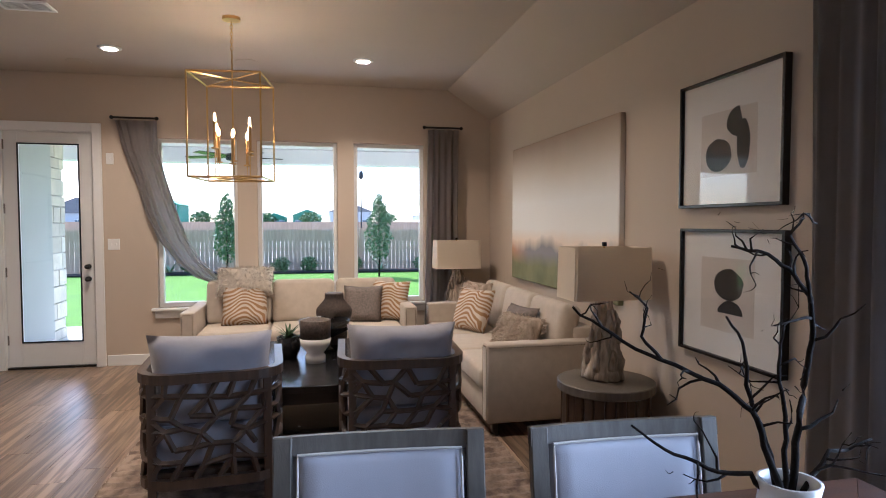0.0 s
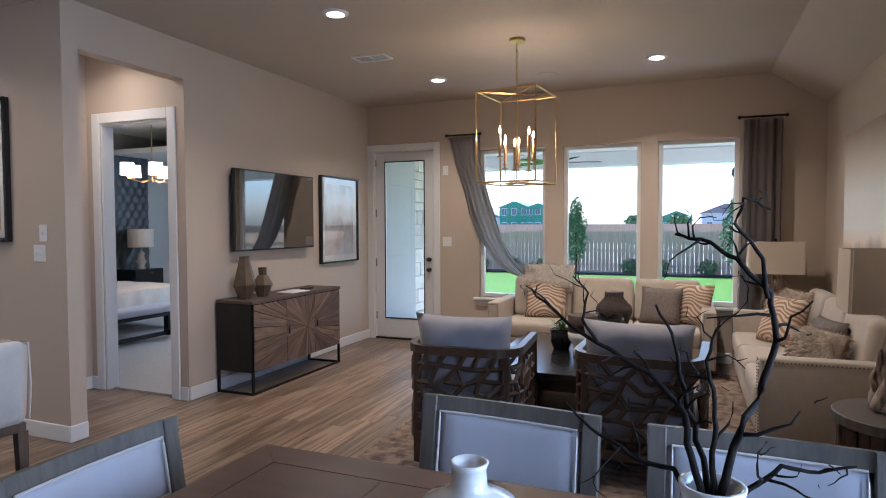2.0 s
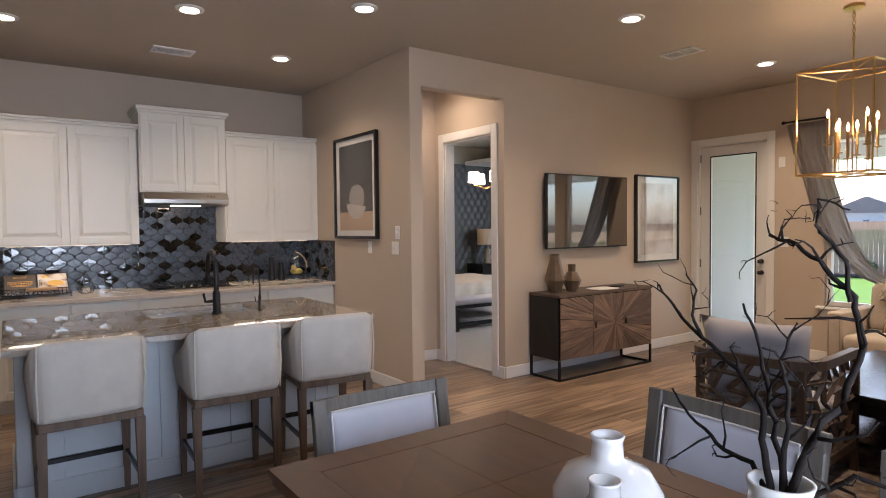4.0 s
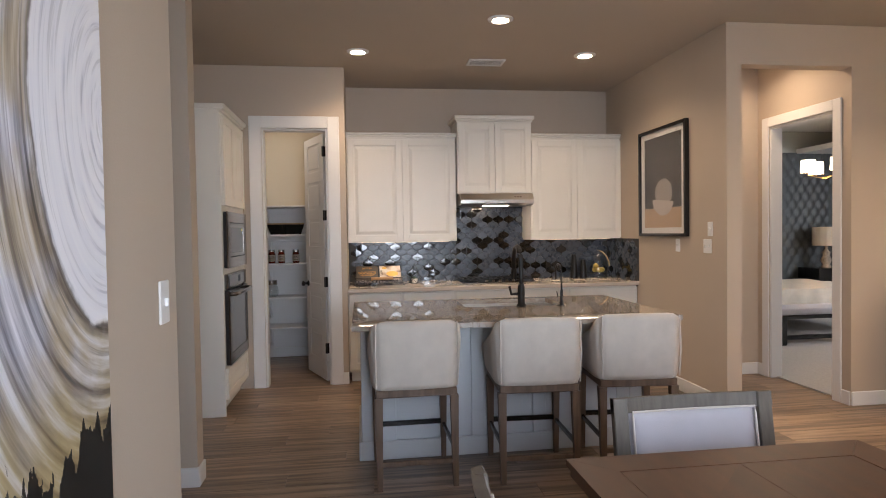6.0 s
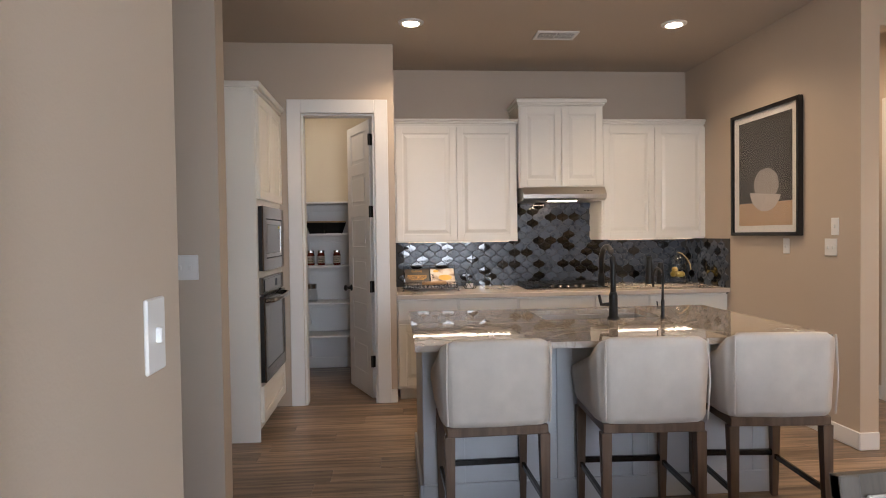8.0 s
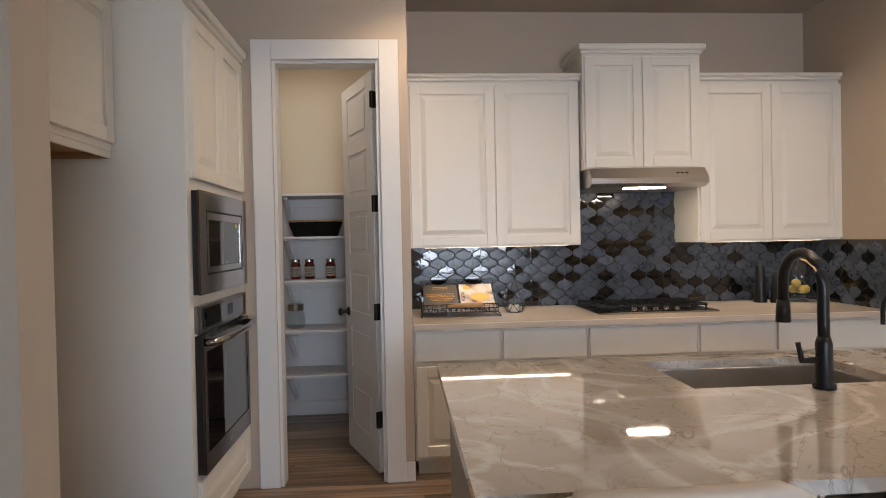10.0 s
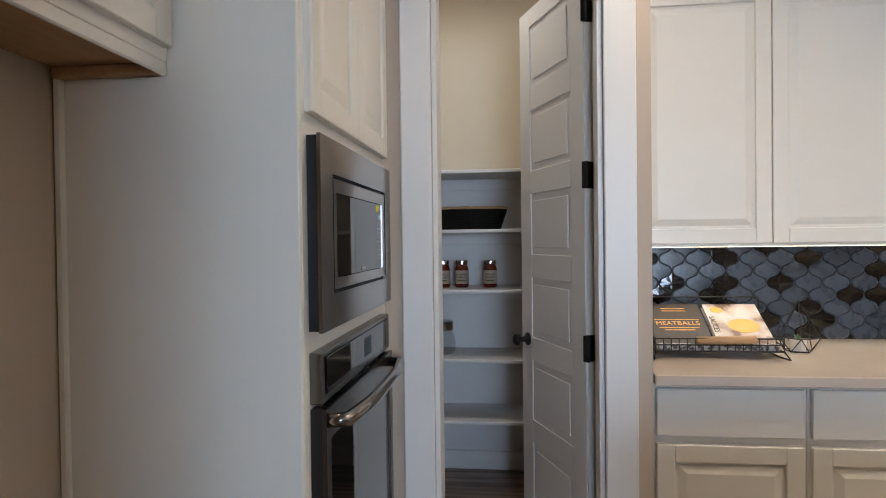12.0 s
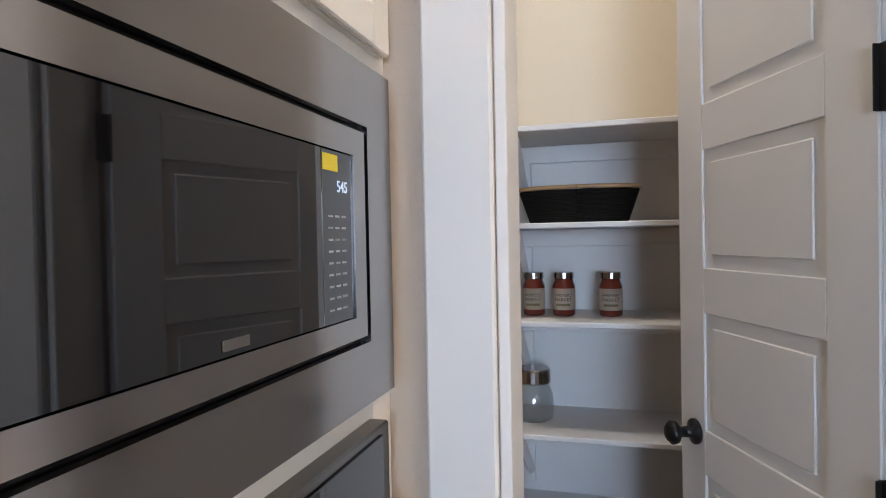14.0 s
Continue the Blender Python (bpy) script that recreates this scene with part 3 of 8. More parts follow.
def panel_front(name, parent, w, h, at, kind="door", knob=False):
    """A cabinet front in the local x, z plane facing -y: frame with a raised centre panel."""
    x, y, z = at
    bm = bmesh.new()
    if kind != "door":
        add_box(bm, (x, y - 0.02, z), (x + w, y, z + h), 0.003)
        return part(name, bm, CAB, parent)
    s = 0.062
    add_box(bm, (x, y - 0.010, z), (x + w, y, z + h), 0)
    for lo, hi in (((x, z), (x + s, z + h)), ((x + w - s, z), (x + w, z + h)), ((x + s, z), (x + w - s, z + s)), ((x + s, z + h - s), (x + w - s, z + h))):
        add_box(bm, (lo[0], y - 0.021, lo[1]), (hi[0], y - 0.0098, hi[1]), 0.0025)
    front = part(name, bm, CAB, parent)
    bm = bmesh.new()
    a, b = s + 0.012, s + 0.040
    ro = [bm.verts.new((xx, y - 0.0102, zz)) for xx, zz in ((x + a, z + a), (x + w - a, z + a), (x + w - a, z + h - a), (x + a, z + h - a))]
    ri = [bm.verts.new((xx, y - 0.0190, zz)) for xx, zz in ((x + b, z + b), (x + w - b, z + b), (x + w - b, z + h - b), (x + b, z + h - b))]
    bm.faces.new(ri)
    bm.faces.new(ro[::-1])
    for k in range(4):
        bm.faces.new((ro[k], ro[(k + 1) % 4], ri[(k + 1) % 4], ri[k]))
    part("raised_panel", bm, CAB, front)
    return front


def cabinet(name, x, y, z, rz, w, d, h, cols, rows, label, crown=0.0, toe=0.0, gap=0.004, margin=0.012, group="kitchen cabinets"):
    """Local frame: width along +x, face at y=0 looking -y, depth along +y. rows: (height share start, end, 'door'|'drawer'), cols: count."""
    c = thing(name, x, y, z, rz, label, "cabinet", group)
    bm = bmesh.new()
    add_box(bm, (0, 0.0, toe), (w, d, h), 0.002)
    if toe:
        add_box(bm, (0.02, 0.07, 0), (w - 0.02, d, toe), 0)
    part("body", bm, CAB, c)
    for z0, z1, kind in rows:
        cw = (w - 2 * margin - gap * (cols - 1)) / cols
        for k in range(cols):
            panel_front("drawer_front" if kind == "drawer" else "door", c, cw, z1 - z0, (margin + k * (cw + gap), 0, z0), kind)
    if crown:
        bm = bmesh.new()
        add_box(bm, (-0.012, -0.022, h - 0.001), (w + 0.012, d, h + 0.02), 0.004)
        add_box(bm, (-0.03, -0.04, h + 0.02), (w + 0.03, d, h + crown), 0.008)
        part("crown_moulding", bm, CAB, c)
    return c


FX = -5.56                                # wall cabinet face
D_UP = FX - XB - 0.001
# cabinets face +x: turned by 90 degrees, local x runs along +y
cabinet("wall_cabinet", FX, -0.397, 1.353, 90, 1.135, D_UP, 1.087, 2, [(0.012, 1.06, "door")], "cream white wall cabinet with two raised-panel doors", 0.045)
cabinet("wall_cabinet", FX, 1.545, 1.353, 90, 1.022, D_UP, 1.087, 2, [(0.012, 1.06, "door")], "cream white wall cabinet with two raised-panel doors", 0.045)
cabinet("hood_cabinet", FX + 0.06, 0.745, 1.845, 90, 0.795, D_UP + 0.06, 0.755, 2, [(0.012, 0.735, "door")], "taller cream white cabinet above the range hood", 0.06)
BX = -5.155
yy = -0.397
for wd, cols_ in ((0.52, 1), (0.52, 1), (0.68, 1), (0.49, 1), (0.732, 1)):
    cabinet("base_cabinet", BX, yy, 0, 90, wd, BX - XB - 0.002, 0.874, cols_, [(0.13, 0.66, "door"), (0.69, 0.86, "drawer")],
            "cream white base cabinet with drawer over door", 0, 0.1)
    yy += wd + 0.001
top = tagged(box("countertop", (XB + 0.001, -0.396, 0.876), (-5.10, YK - 0.001, 0.915), QUARTZ2, bevel=0.004), "beige quartz counter along the back wall", "countertop")

# range hood
hood = thing("range_hood", FX + 0.075, 1.143, 1.72, 90, "stainless steel under-cabinet range hood, light on", "range hood")
bm = bmesh.new()
prof = [(-0.115, 0.02), (-0.115, 0.055), (-0.06, 0.122), (0.40, 0.122), (0.40, 0.0), (-0.06, 0.0)]
va = [bm.verts.new((-0.385, y, z)) for y, z in prof]
vb = [bm.verts.new((0.385, y, z)) for y, z in prof]
bm.faces.new(va)
bm.faces.new(vb[::-1])
for k in range(len(prof)):
    bm.faces.new((va[k], vb[k], vb[(k + 1) % len(prof)], va[(k + 1) % len(prof)]))
part("canopy", bm, LITSTEEL, hood)
box("lamp_lens", (-0.13, -0.04, -0.006), (0.13, 0.03, 0.001), GLOW, hood)
for k in range(3):
    box("button", (0.18 + k * 0.03, -0.093, 0.078), (0.20 + k * 0.03, -0.083, 0.09), STEEL, hood)

# cooktop
ct = thing("gas_cooktop", -5.56, 1.15, 0.916, 90, "black gas cooktop with iron grates and steel knobs", "cooktop")
box("glass_top", (-0.385, -0.27, 0), (0.385, 0.26, 0.012), BLKGLASS, ct, bevel=0.004)
box("steel_edge", (-0.39, -0.276, 0.0), (0.39, -0.27, 0.012), STEEL, ct)
for gx in (-0.25, 0.0, 0.25):
    bm = bmesh.new()
    for k in range(5):
        add_box(bm, (gx - 0.115 + k * 0.0555, -0.16, 0.034), (gx - 0.107 + k * 0.0555, 0.24, 0.046), 0.002)
    for yy in (-0.16, 0.04, 0.232):
        add_box(bm, (gx - 0.118, yy, 0.030), (gx + 0.122, yy + 0.008, 0.042), 0.002)
    for ax in (-0.112, 0.112):
        for yy in (-0.155, 0.23):
            add_box(bm, (gx + ax - 0.005, yy - 0.004, 0.012), (gx + ax + 0.005, yy + 0.006, 0.034))
    part("grate", bm, BLACKM, ct)
for gx, gy in ((-0.25, -0.07), (-0.25, 0.13), (0.0, 0.03), (0.25, -0.07), (0.25, 0.13)):
    bm = bmesh.new()
    lathe(bm, [(0.045, 0.012), (0.045, 0.02), (0.03, 0.022), (0.03, 0.028), (0.0, 0.028)], 18, (gx, gy))
    part("burner", bm, BLACKM, ct)
for k in range(5):
    bm = bmesh.new()
    lathe(bm, [(0.022, 0.012), (0.022, 0.018), (0.016, 0.02), (0.015, 0.036), (0.0, 0.037)], 16, (-0.14 + k * 0.07, -0.215))
    part("knob", bm, STEEL, ct, smooth=True)

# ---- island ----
# Cabinet white darkened to grey: the island's shade is put into its colour.
ISLAND_SHADED = material("shaded_white_island_paint", (0.50, 0.51, 0.52), 0.4, var=0.015, scale=3, bump=0.02)
isl = thing("kitchen_island", -3.515, 0.68, 0, 0, "white painted kitchen island with panelled back, shade put into its colour", "kitchen island")
bm = bmesh.new()
add_box(bm, (-0.415, -0.95, 0.10), (0.415, 0.95, 0.67), 0)
add_box(bm, (0.085, -0.95, 0.67), (0.415, 0.95, 0.883), 0)
add_box(bm, (-0.415, -0.95, 0.67), (-0.36, 0.95, 0.883), 0)
add_box(bm, (-0.36, -0.95, 0.67), (0.085, -0.24, 0.883), 0)
add_box(bm, (-0.36, 0.51, 0.67), (0.085, 0.95, 0.883), 0)
part("body", bm, ISLAND_SHADED, isl)
for y0 in (-0.96, 0.83):
    box("end_panel", (-0.43, y0, 0.0), (0.43, y0 + 0.13, 0.883), ISLAND_SHADED, isl, bevel=0.004)
for y0 in (-0.83, -0.25, 0.16, 0.74):
    box("stile", (0.4155, y0, 0.0), (0.428, y0 + 0.09, 0.88), ISLAND_SHADED, isl)

box("base_trim", (0.414, -0.965, 0.0), (0.436, 0.965, 0.12), ISLAND_SHADED, isl, bevel=0.004)
box("base_trim", (-0.43, -0.978, 0.0), (0.436, -0.961, 0.12), ISLAND_SHADED, isl, bevel=0.004)
bm = bmesh.new()
add_box(bm, (-3.965, -0.325, 0.885), (-3.86, 1.69, 0.915), 0)
add_box(bm, (-3.44, -0.325, 0.885), (-2.715, 1.69, 0.915), 0)
add_box(bm, (-3.86, -0.325, 0.885), (-3.44, 0.46, 0.915), 0)
add_box(bm, (-3.86, 1.17, 0.885), (-3.44, 1.69, 0.915), 0)
bmesh.ops.remove_doubles(bm, verts=bm.verts, dist=1e-4)
tagged(part("island_top", bm, QUARTZ), "polished veined taupe quartz island top with sink cut-out", "countertop")
sink = thing("kitchen_sink", -3.65, 0.815, 0.884, 0, "undermount stainless steel sink", "sink")
bm = bmesh.new()
for lo, hi in (((-0.215, -0.36, -0.2), (-0.205, 0.36, -0.001)), ((0.205, -0.36, -0.2), (0.215, 0.36, -0.001)), ((-0.205, -0.36, -0.2), (0.205, -0.35, -0.001)),
               ((-0.205, 0.35, -0.2), (0.205, 0.36, -0.001)), ((-0.205, -0.35, -0.2), (0.205, 0.35, -0.19))):
    add_box(bm, lo, hi, 0.002)
part("basin", bm, LITSTEEL, sink)


def faucet(x, y, h, r, reach, label, lever=True):
    fa = thing("faucet", x, y, 0.916, 180, label, "faucet")
    bm = bmesh.new()
    lathe(bm, [(r * 2.0, 0), (r * 2.0, 0.012), (r * 1.5, 0.02), (r * 1.45, h * 0.35), (r * 1.1, h * 0.40)], 16)
    part("base", bm, BLACKM, fa, smooth=True)
    bm = bmesh.new()
    pts = [(0, 0, h * 0.38)] + [(0, 0, h * (0.5 + 0.2 * k)) for k in range(2)]
    for k in range(9):
        a = math.pi * k / 8
        pts.append((reach / 2 * (1 - math.cos(a)), 0, h * 0.80 + reach / 2 * math.sin(a)))
    pts.append((reach, 0, h * 0.62))
    tube(bm, pts, r, r, 10)
    part("spout", bm, BLACKM, fa, smooth=True)
    if lever:
        bm = bmesh.new()
        tube(bm, [(reach, 0, h * 0.64), (reach, 0, h * 0.45)], r * 1.25, r * 1.45, 10)
        part("spray_head", bm, BLACKM, fa, smooth=True)
    bm = bmesh.new()
    tube(bm, [(0, r, h * 0.22), (0, r * 4.2, h * 0.22), (0, r * 5.0, h * 0.36)], r * 0.7, r * 0.5, 8)
    part("lever", bm, BLACKM, fa, smooth=True)


faucet(-3.385, 0.85, 0.40, 0.017, 0.20, "tall matte black pull-down kitchen faucet")
faucet(-3.37, 1.14, 0.28, 0.007, 0.13, "slim matte black filtered water tap", False)

# ---- oven tower and refrigerator space (faces look +y) ----
OY = -1.355
ot = thing("oven_cabinet", -4.24, OY, 0, 180, "tall cream white cabinet holding microwave and wall oven", "cabinet", "kitchen cabinets")
for nm, lo, hi in (("face_rail", (0, 0.0, 0.10), (0.878, 0.02, 0.40)), ("face_rail", (0.0755, 0.0, 1.12), (0.8045, 0.02, 1.19)), ("face_rail", (0, 0.0, 1.62), (0.878, 0.02, 2.43)),
                   ("face_stile", (0, 0.0, 0.40), (0.075, 0.02, 1.62)), ("face_stile", (0.805, 0.0, 0.40), (0.878, 0.02, 1.62)),
                   ("side_panel", (0, 0.021, 0.10), (0.018, 0.572, 2.43)), ("side_panel", (0.86, 0.021, 0.10), (0.878, 0.572, 2.43)),
                   ("back_panel", (0.019, 0.50, 0.10), (0.859, 0.572, 2.43)), ("toe_kick", (0.02, 0.06, 0.0), (0.878, 0.57, 0.10))):
    box(nm, lo, hi, CAB, ot, bevel=0)
for k in range(2):
    panel_front("door", ot, 0.412, 0.72, (0.025 + k * 0.416, 0, 1.69), "door")
panel_front("drawer_front", ot, 0.828, 0.25, (0.025, 0, 0.125), "door")
bm = bmesh.new()
add_box(bm, (-0.012, -0.022, 2.43), (0.878, 0.57, 2.45), 0.004)
add_box(bm, (-0.035, -0.045, 2.45), (0.878, 0.57, 2.49), 0.008)
part("crown_moulding", bm, CAB, ot)
tagged(box("refrigerator_end_panel", (-4.239, -1.925, 0.0), (-4.221, OY + 0.0, 2.43), CAB, bevel=0.002), "tall white end panel beside the refrigerator space", "cabinet panel")
tagged(box("scribe_strip", (-4.2205, -1.928, 0.0), (-4.203, -1.908, 1.80), CAB, bevel=0.004), "narrow white scribe moulding in the corner", "trim")
fc = cabinet("refrigerator_cabinet", -2.985, -1.655, 1.80, 180, 1.232, 0.268, 0.63, 2, [(0.03, 0.61, "door")], "white cabinet over the empty refrigerator space", 0.045)
RAWPLY = material("raw_plywood", (0.42, 0.25, 0.12), 0.6, scale=5, stretch=(1, 8, 8), var=0.12)
box("underside", (0.02, 0.012, -0.006), (1.22, 0.262, -0.0005), RAWPLY, fc)
for lo, hi in (((0.0, 0.0, -0.03), (1.232, 0.012, -0.0005)), ((1.20, 0.012, -0.03), (1.232, 0.262, -0.0062))):
    box("valance", lo, hi, RAWPLY if lo[0] > 1 else CAB, fc)

mw = thing("microwave", -4.648, OY - 0.006, 1.184, 180, "built-in stainless steel microwave with black glass door", "microwave")
HW, XL = 0.39, -0.374
bm = bmesh.new()
MT = 0.456
for lo, hi in (((XL - 0.018, -0.045, 0), (XL + 0.075, -0.001, MT)), ((HW - 0.085, -0.045, 0), (HW, -0.001, MT)),
               ((XL + 0.075, -0.045, 0), (HW - 0.085, -0.001, 0.083)), ((XL + 0.075, -0.045, MT - 0.084), (HW - 0.085, -0.001, MT))):
    add_box(bm, lo, (hi[0], -0.036, hi[2]), 0.0)
bmesh.ops.remove_doubles(bm, verts=bm.verts, dist=1e-4)
part("trim_kit", bm, STEEL, mw)
for lo, hi in (((XL + 0.001, -0.0355, 0.001), (XL + 0.074, -0.001, MT - 0.001)), ((HW - 0.084, -0.0355, 0.001), (HW - 0.001, -0.001, MT - 0.001)),
               ((XL + 0.0745, -0.0355, 0.001), (HW - 0.0845, -0.001, 0.082)), ((XL + 0.0745, -0.0355, MT - 0.083), (HW - 0.0845, -0.001, MT - 0.001))):
    box("trim_side", lo, hi, BLACKM, mw, bevel=0)
box("shadow_gap", (XL + 0.075, -0.030, 0.083), (HW - 0.085, -0.002, MT - 0.084), BLACKM, mw, bevel=0)
bm = bmesh.new()
x0, x1, z0, z1 = XL + 0.084, HW - 0.094, 0.092, MT - 0.093
for lo, hi in (((x0, -0.044, z0), (x0 + 0.025, -0.031, z1)), ((x1 - 0.035, -0.044, z0), (x1, -0.031, z1)),
               ((x0 + 0.025, -0.044, z0), (x1 - 0.035, -0.031, z0 + 0.028)), ((x0 + 0.025, -0.044, z1 - 0.034), (x1 - 0.035, -0.031, z1))):
    add_box(bm, lo, hi, 0)
bmesh.ops.remove_doubles(bm, verts=bm.verts, dist=1e-4)
part("door_frame", bm, STEEL, mw)
box("door_glass", (x0 + 0.0255, -0.042, z0 + 0.0285), (x1 - 0.1205, -0.0312, z1 - 0.0345), BLKGLASS, mw, bevel=0.001)
cp = box("control_panel", (x1 - 0.12, -0.0415, z0 + 0.0285), (x1 - 0.0355, -0.0312, z1 - 0.0345), BLKGLASS, mw, bevel=0.001)
LEGEND = emitter("display_white", (0.55, 0.62, 0.75), 0.08)
GREYPRINT = material("grey_print", (0.35, 0.35, 0.36), 0.6)
YEL = material("yellow_sticker", (0.75, 0.62, 0.02), 0.6, var=0.02)
box("sticker", (x1 - 0.117, -0.0425, z1 - 0.060), (x1 - 0.078, -0.0416, z1 - 0.040), YEL, cp)
text_mesh("clock_digits", "545", 0.020, LEGEND, cp, pose(x1 - 0.066, -0.0420, z1 - 0.078, 90), "CENTER")
for r in range(9):
    for k in range(3):
        box("key_legend", (x1 - 0.105 + k * 0.018, -0.0420, z1 - 0.115 - r * 0.014), (x1 - 0.093 + k * 0.018, -0.0416, z1 - 0.1125 - r * 0.014), GREYPRINT, cp, bevel=0)
box("maker_badge", (-0.014, -0.0432, 0.126), (0.026, -0.0421, 0.136), STEEL, mw)

LCD = emitter("dim_blue_display", (0.012, 0.022, 0.035), 0.05)
ov = thing("wall_oven", -4.648, OY - 0.006, 0.40, 180, "stainless steel wall oven with black glass door", "oven")
box("control_panel", (XL, -0.035, 0.615), (HW, -0.001, 0.735), BLKSTEEL, ov, bevel=0.003)
box("display_glass", (XL + 0.03, -0.039, 0.635), (HW - 0.03, -0.0352, 0.722), BLKGLASS, ov, bevel=0.001)
box("clock_display", (0.02, -0.0402, 0.652), (0.10, -0.0391, 0.706), LCD, ov, bevel=0)
bm = bmesh.new()
for lo, hi in (((XL, -0.045, 0), (XL + 0.035, -0.001, 0.605)), ((HW - 0.035, -0.045, 0), (HW, -0.001, 0.605)),
               ((XL + 0.035, -0.045, 0), (HW - 0.035, -0.001, 0.09)), ((XL + 0.035, -0.045, 0.53), (HW - 0.035, -0.001, 0.605))):
    add_box(bm, lo, (hi[0], -0.034, hi[2]), 0)
bmesh.ops.remove_doubles(bm, verts=bm.verts, dist=1e-4)
door_ = part("door", bm, BLKSTEEL, ov)
for sx in (XL + 0.001, HW - 0.034):
    box("door_side", (sx, -0.0335, 0.001), (sx + 0.033, -0.001, 0.604), BLACKM, ov, bevel=0)
box("door_glass", (XL + 0.0355, -0.042, 0.0905), (HW - 0.0355, -0.002, 0.5295), BLKGLASS, ov, bevel=0.001)
bm = bmesh.new()
tube(bm, [(XL + 0.02, -0.045, 0.575), (XL + 0.035, -0.085, 0.575), (-0.15, -0.105, 0.575), (0.15, -0.105, 0.575), (HW - 0.065, -0.085, 0.575), (HW - 0.05, -0.045, 0.575)], 0.017, 0.017, 10)
part("handle", bm, STEEL, door_, smooth=True)
box("maker_badge", (-0.025, -0.0462, 0.035), (0.025, -0.0451, 0.05), STEEL, ov)

# ---- pantry ----
PANTRYP = material("pantry_white_paint", (0.72, 0.71, 0.70), 0.5, var=0.02, scale=4, bump=0.05)
lamp_d = bpy.data.lights.new("pantry_light", "AREA")
lamp_d.shape, lamp_d.size, lamp_d.energy, lamp_d.color = "DISK", 0.25, 2.1, (1.0, 0.82, 0.60)
new("pantry_light", lamp_d).matrix_world = look((-5.75, -1.15, CEIL - 0.06), (-5.75, -1.149, 0))
pl = thing("pantry_ceiling_light", -5.75, -1.15, CEIL, 0, "round flush ceiling light in the pantry", "ceiling light")
bm = bmesh.new()
lathe(bm, [(0.14, -0.03), (0.15, -0.02), (0.15, -0.0005), (0.14, -0.0005)], 24)
part("ring", bm, TRIM, pl)
# Thin added sheet: makes the shelf zone whiter than the cream wall above.
tagged(box("pantry_white_sheet", (-6.5995, -1.92, 0.116), (-6.5955, -0.525, 1.756), PANTRYP, bevel=0), "thin white sheet on the wall behind the pantry shelves", "wall panel", kind="structure")
for zz in (1.775, 1.45, 1.12, 0.74, 0.40):
    s = thing("pantry_shelf", -6.40, -1.2, zz, 0, "white painted pantry shelf on brackets", "shelf", "pantry shelves")
    box("board", (-0.199, -0.72, -0.019), (0.18, 0.675, 0.0), PANTRYP, s, bevel=0.003)
    box("cleat", (-0.199, -0.72, -0.085), (-0.181, 0.675, -0.0195), PANTRYP, s, bevel=0.002)
    for yb in (-0.13,):
        bm = bmesh.new()
        add_box(bm, (-0.1805, yb - 0.02, -0.30), (-0.160, yb + 0.02, -0.086), 0.002)
        tube(bm, [(-0.165, yb, -0.25), (0.12, yb, -0.03)], 0.02, 0.02, 4)
        part("bracket", bm, PANTRYP, s)
bd = thing("door_2", -5.235, -0.590, 0, 0, "white six-panel pantry door standing open", "door", kind="structure")
ang = -158.0
bd.matrix_world = pose(-5.245, -0.600, 0, 0, 0, ang)
DW, DHH = 0.605, 2.425
bm = bmesh.new()
add_box(bm, (0.0, -0.012, 0.01), (DW, 0.012, DHH), 0)
zs = [0.13, 0.56, 0.99, 1.36, 1.78, 2.30]
st = 0.11
for s_ in (-1, 1):
    y0, y1 = sorted((s_ * 0.0121, s_ * 0.019))
    add_box(bm, (0, y0, 0.01), (st, y1, DHH), 0.002)
    add_box(bm, (DW - st, y0, 0.01), (DW, y1, DHH), 0.002)
    n5 = 6
    ph = (DHH - 0.01 - 0.19 - 0.08 - 5 * 0.105) / n5
    zc = 0.01
    for k in range(n5 + 1):
        rail = 0.19 if k == 0 else (0.08 if k == n5 else 0.105)
        add_box(bm, (st, y0, zc), (DW - st, y1, zc + rail), 0.002)
        zc += rail
        if k < n5:
            y2, y3 = sorted((s_ * 0.0121, s_ * 0.0175))
            add_box(bm, (st + 0.03, y2, zc + 0.03), (DW - st - 0.03, y3, zc + ph - 0.03), 0.005)
            zc += ph
part("door_leaf", bm, TRIM, bd)
for s_ in (-1, 1):
    bm = bmesh.new()
    lathe(bm, [(0.0, 0), (0.03, 0), (0.03, 0.008), (0.014, 0.014), (0.012, 0.04), (0.026, 0.05), (0.028, 0.062), (0.018, 0.072), (0.0, 0.074)], 16)
    bmesh.ops.transform(bm, matrix=pose(DW - 0.07, s_ * 0.019, 0.935, 90 if s_ < 0 else -90), verts=bm.verts)
    part("door_knob", bm, BLACKM, bd, "matte black knob", smooth=True)
for zz in (0.28, 0.93, 1.58, 2.20):
    box("hinge", (-0.004, -0.021, zz), (-0.0005, 0.030, zz + 0.10), BLACKM, bd, bevel=0.001)
    box("hinge_leaf", (-0.03, 0.019, zz), (0.003, 0.0215, zz + 0.10), BLACKM, bd, bevel=0.001)


# ---- living room ----
def mix_material(name, build, rough=0.7):
    """A picture surface: build(nodes, links, coords socket) returns the colour socket."""
    m = bpy.data.materials.new(name)
    m.use_nodes = True
    n, l = m.node_tree.nodes, m.node_tree.links
    tc = n.new("ShaderNodeTexCoord")
    l.new(build(n, l, tc.outputs["Object"]), n["Principled BSDF"].inputs["Base Color"])
    n["Principled BSDF"].inputs["Roughness"].default_value = rough
    return m


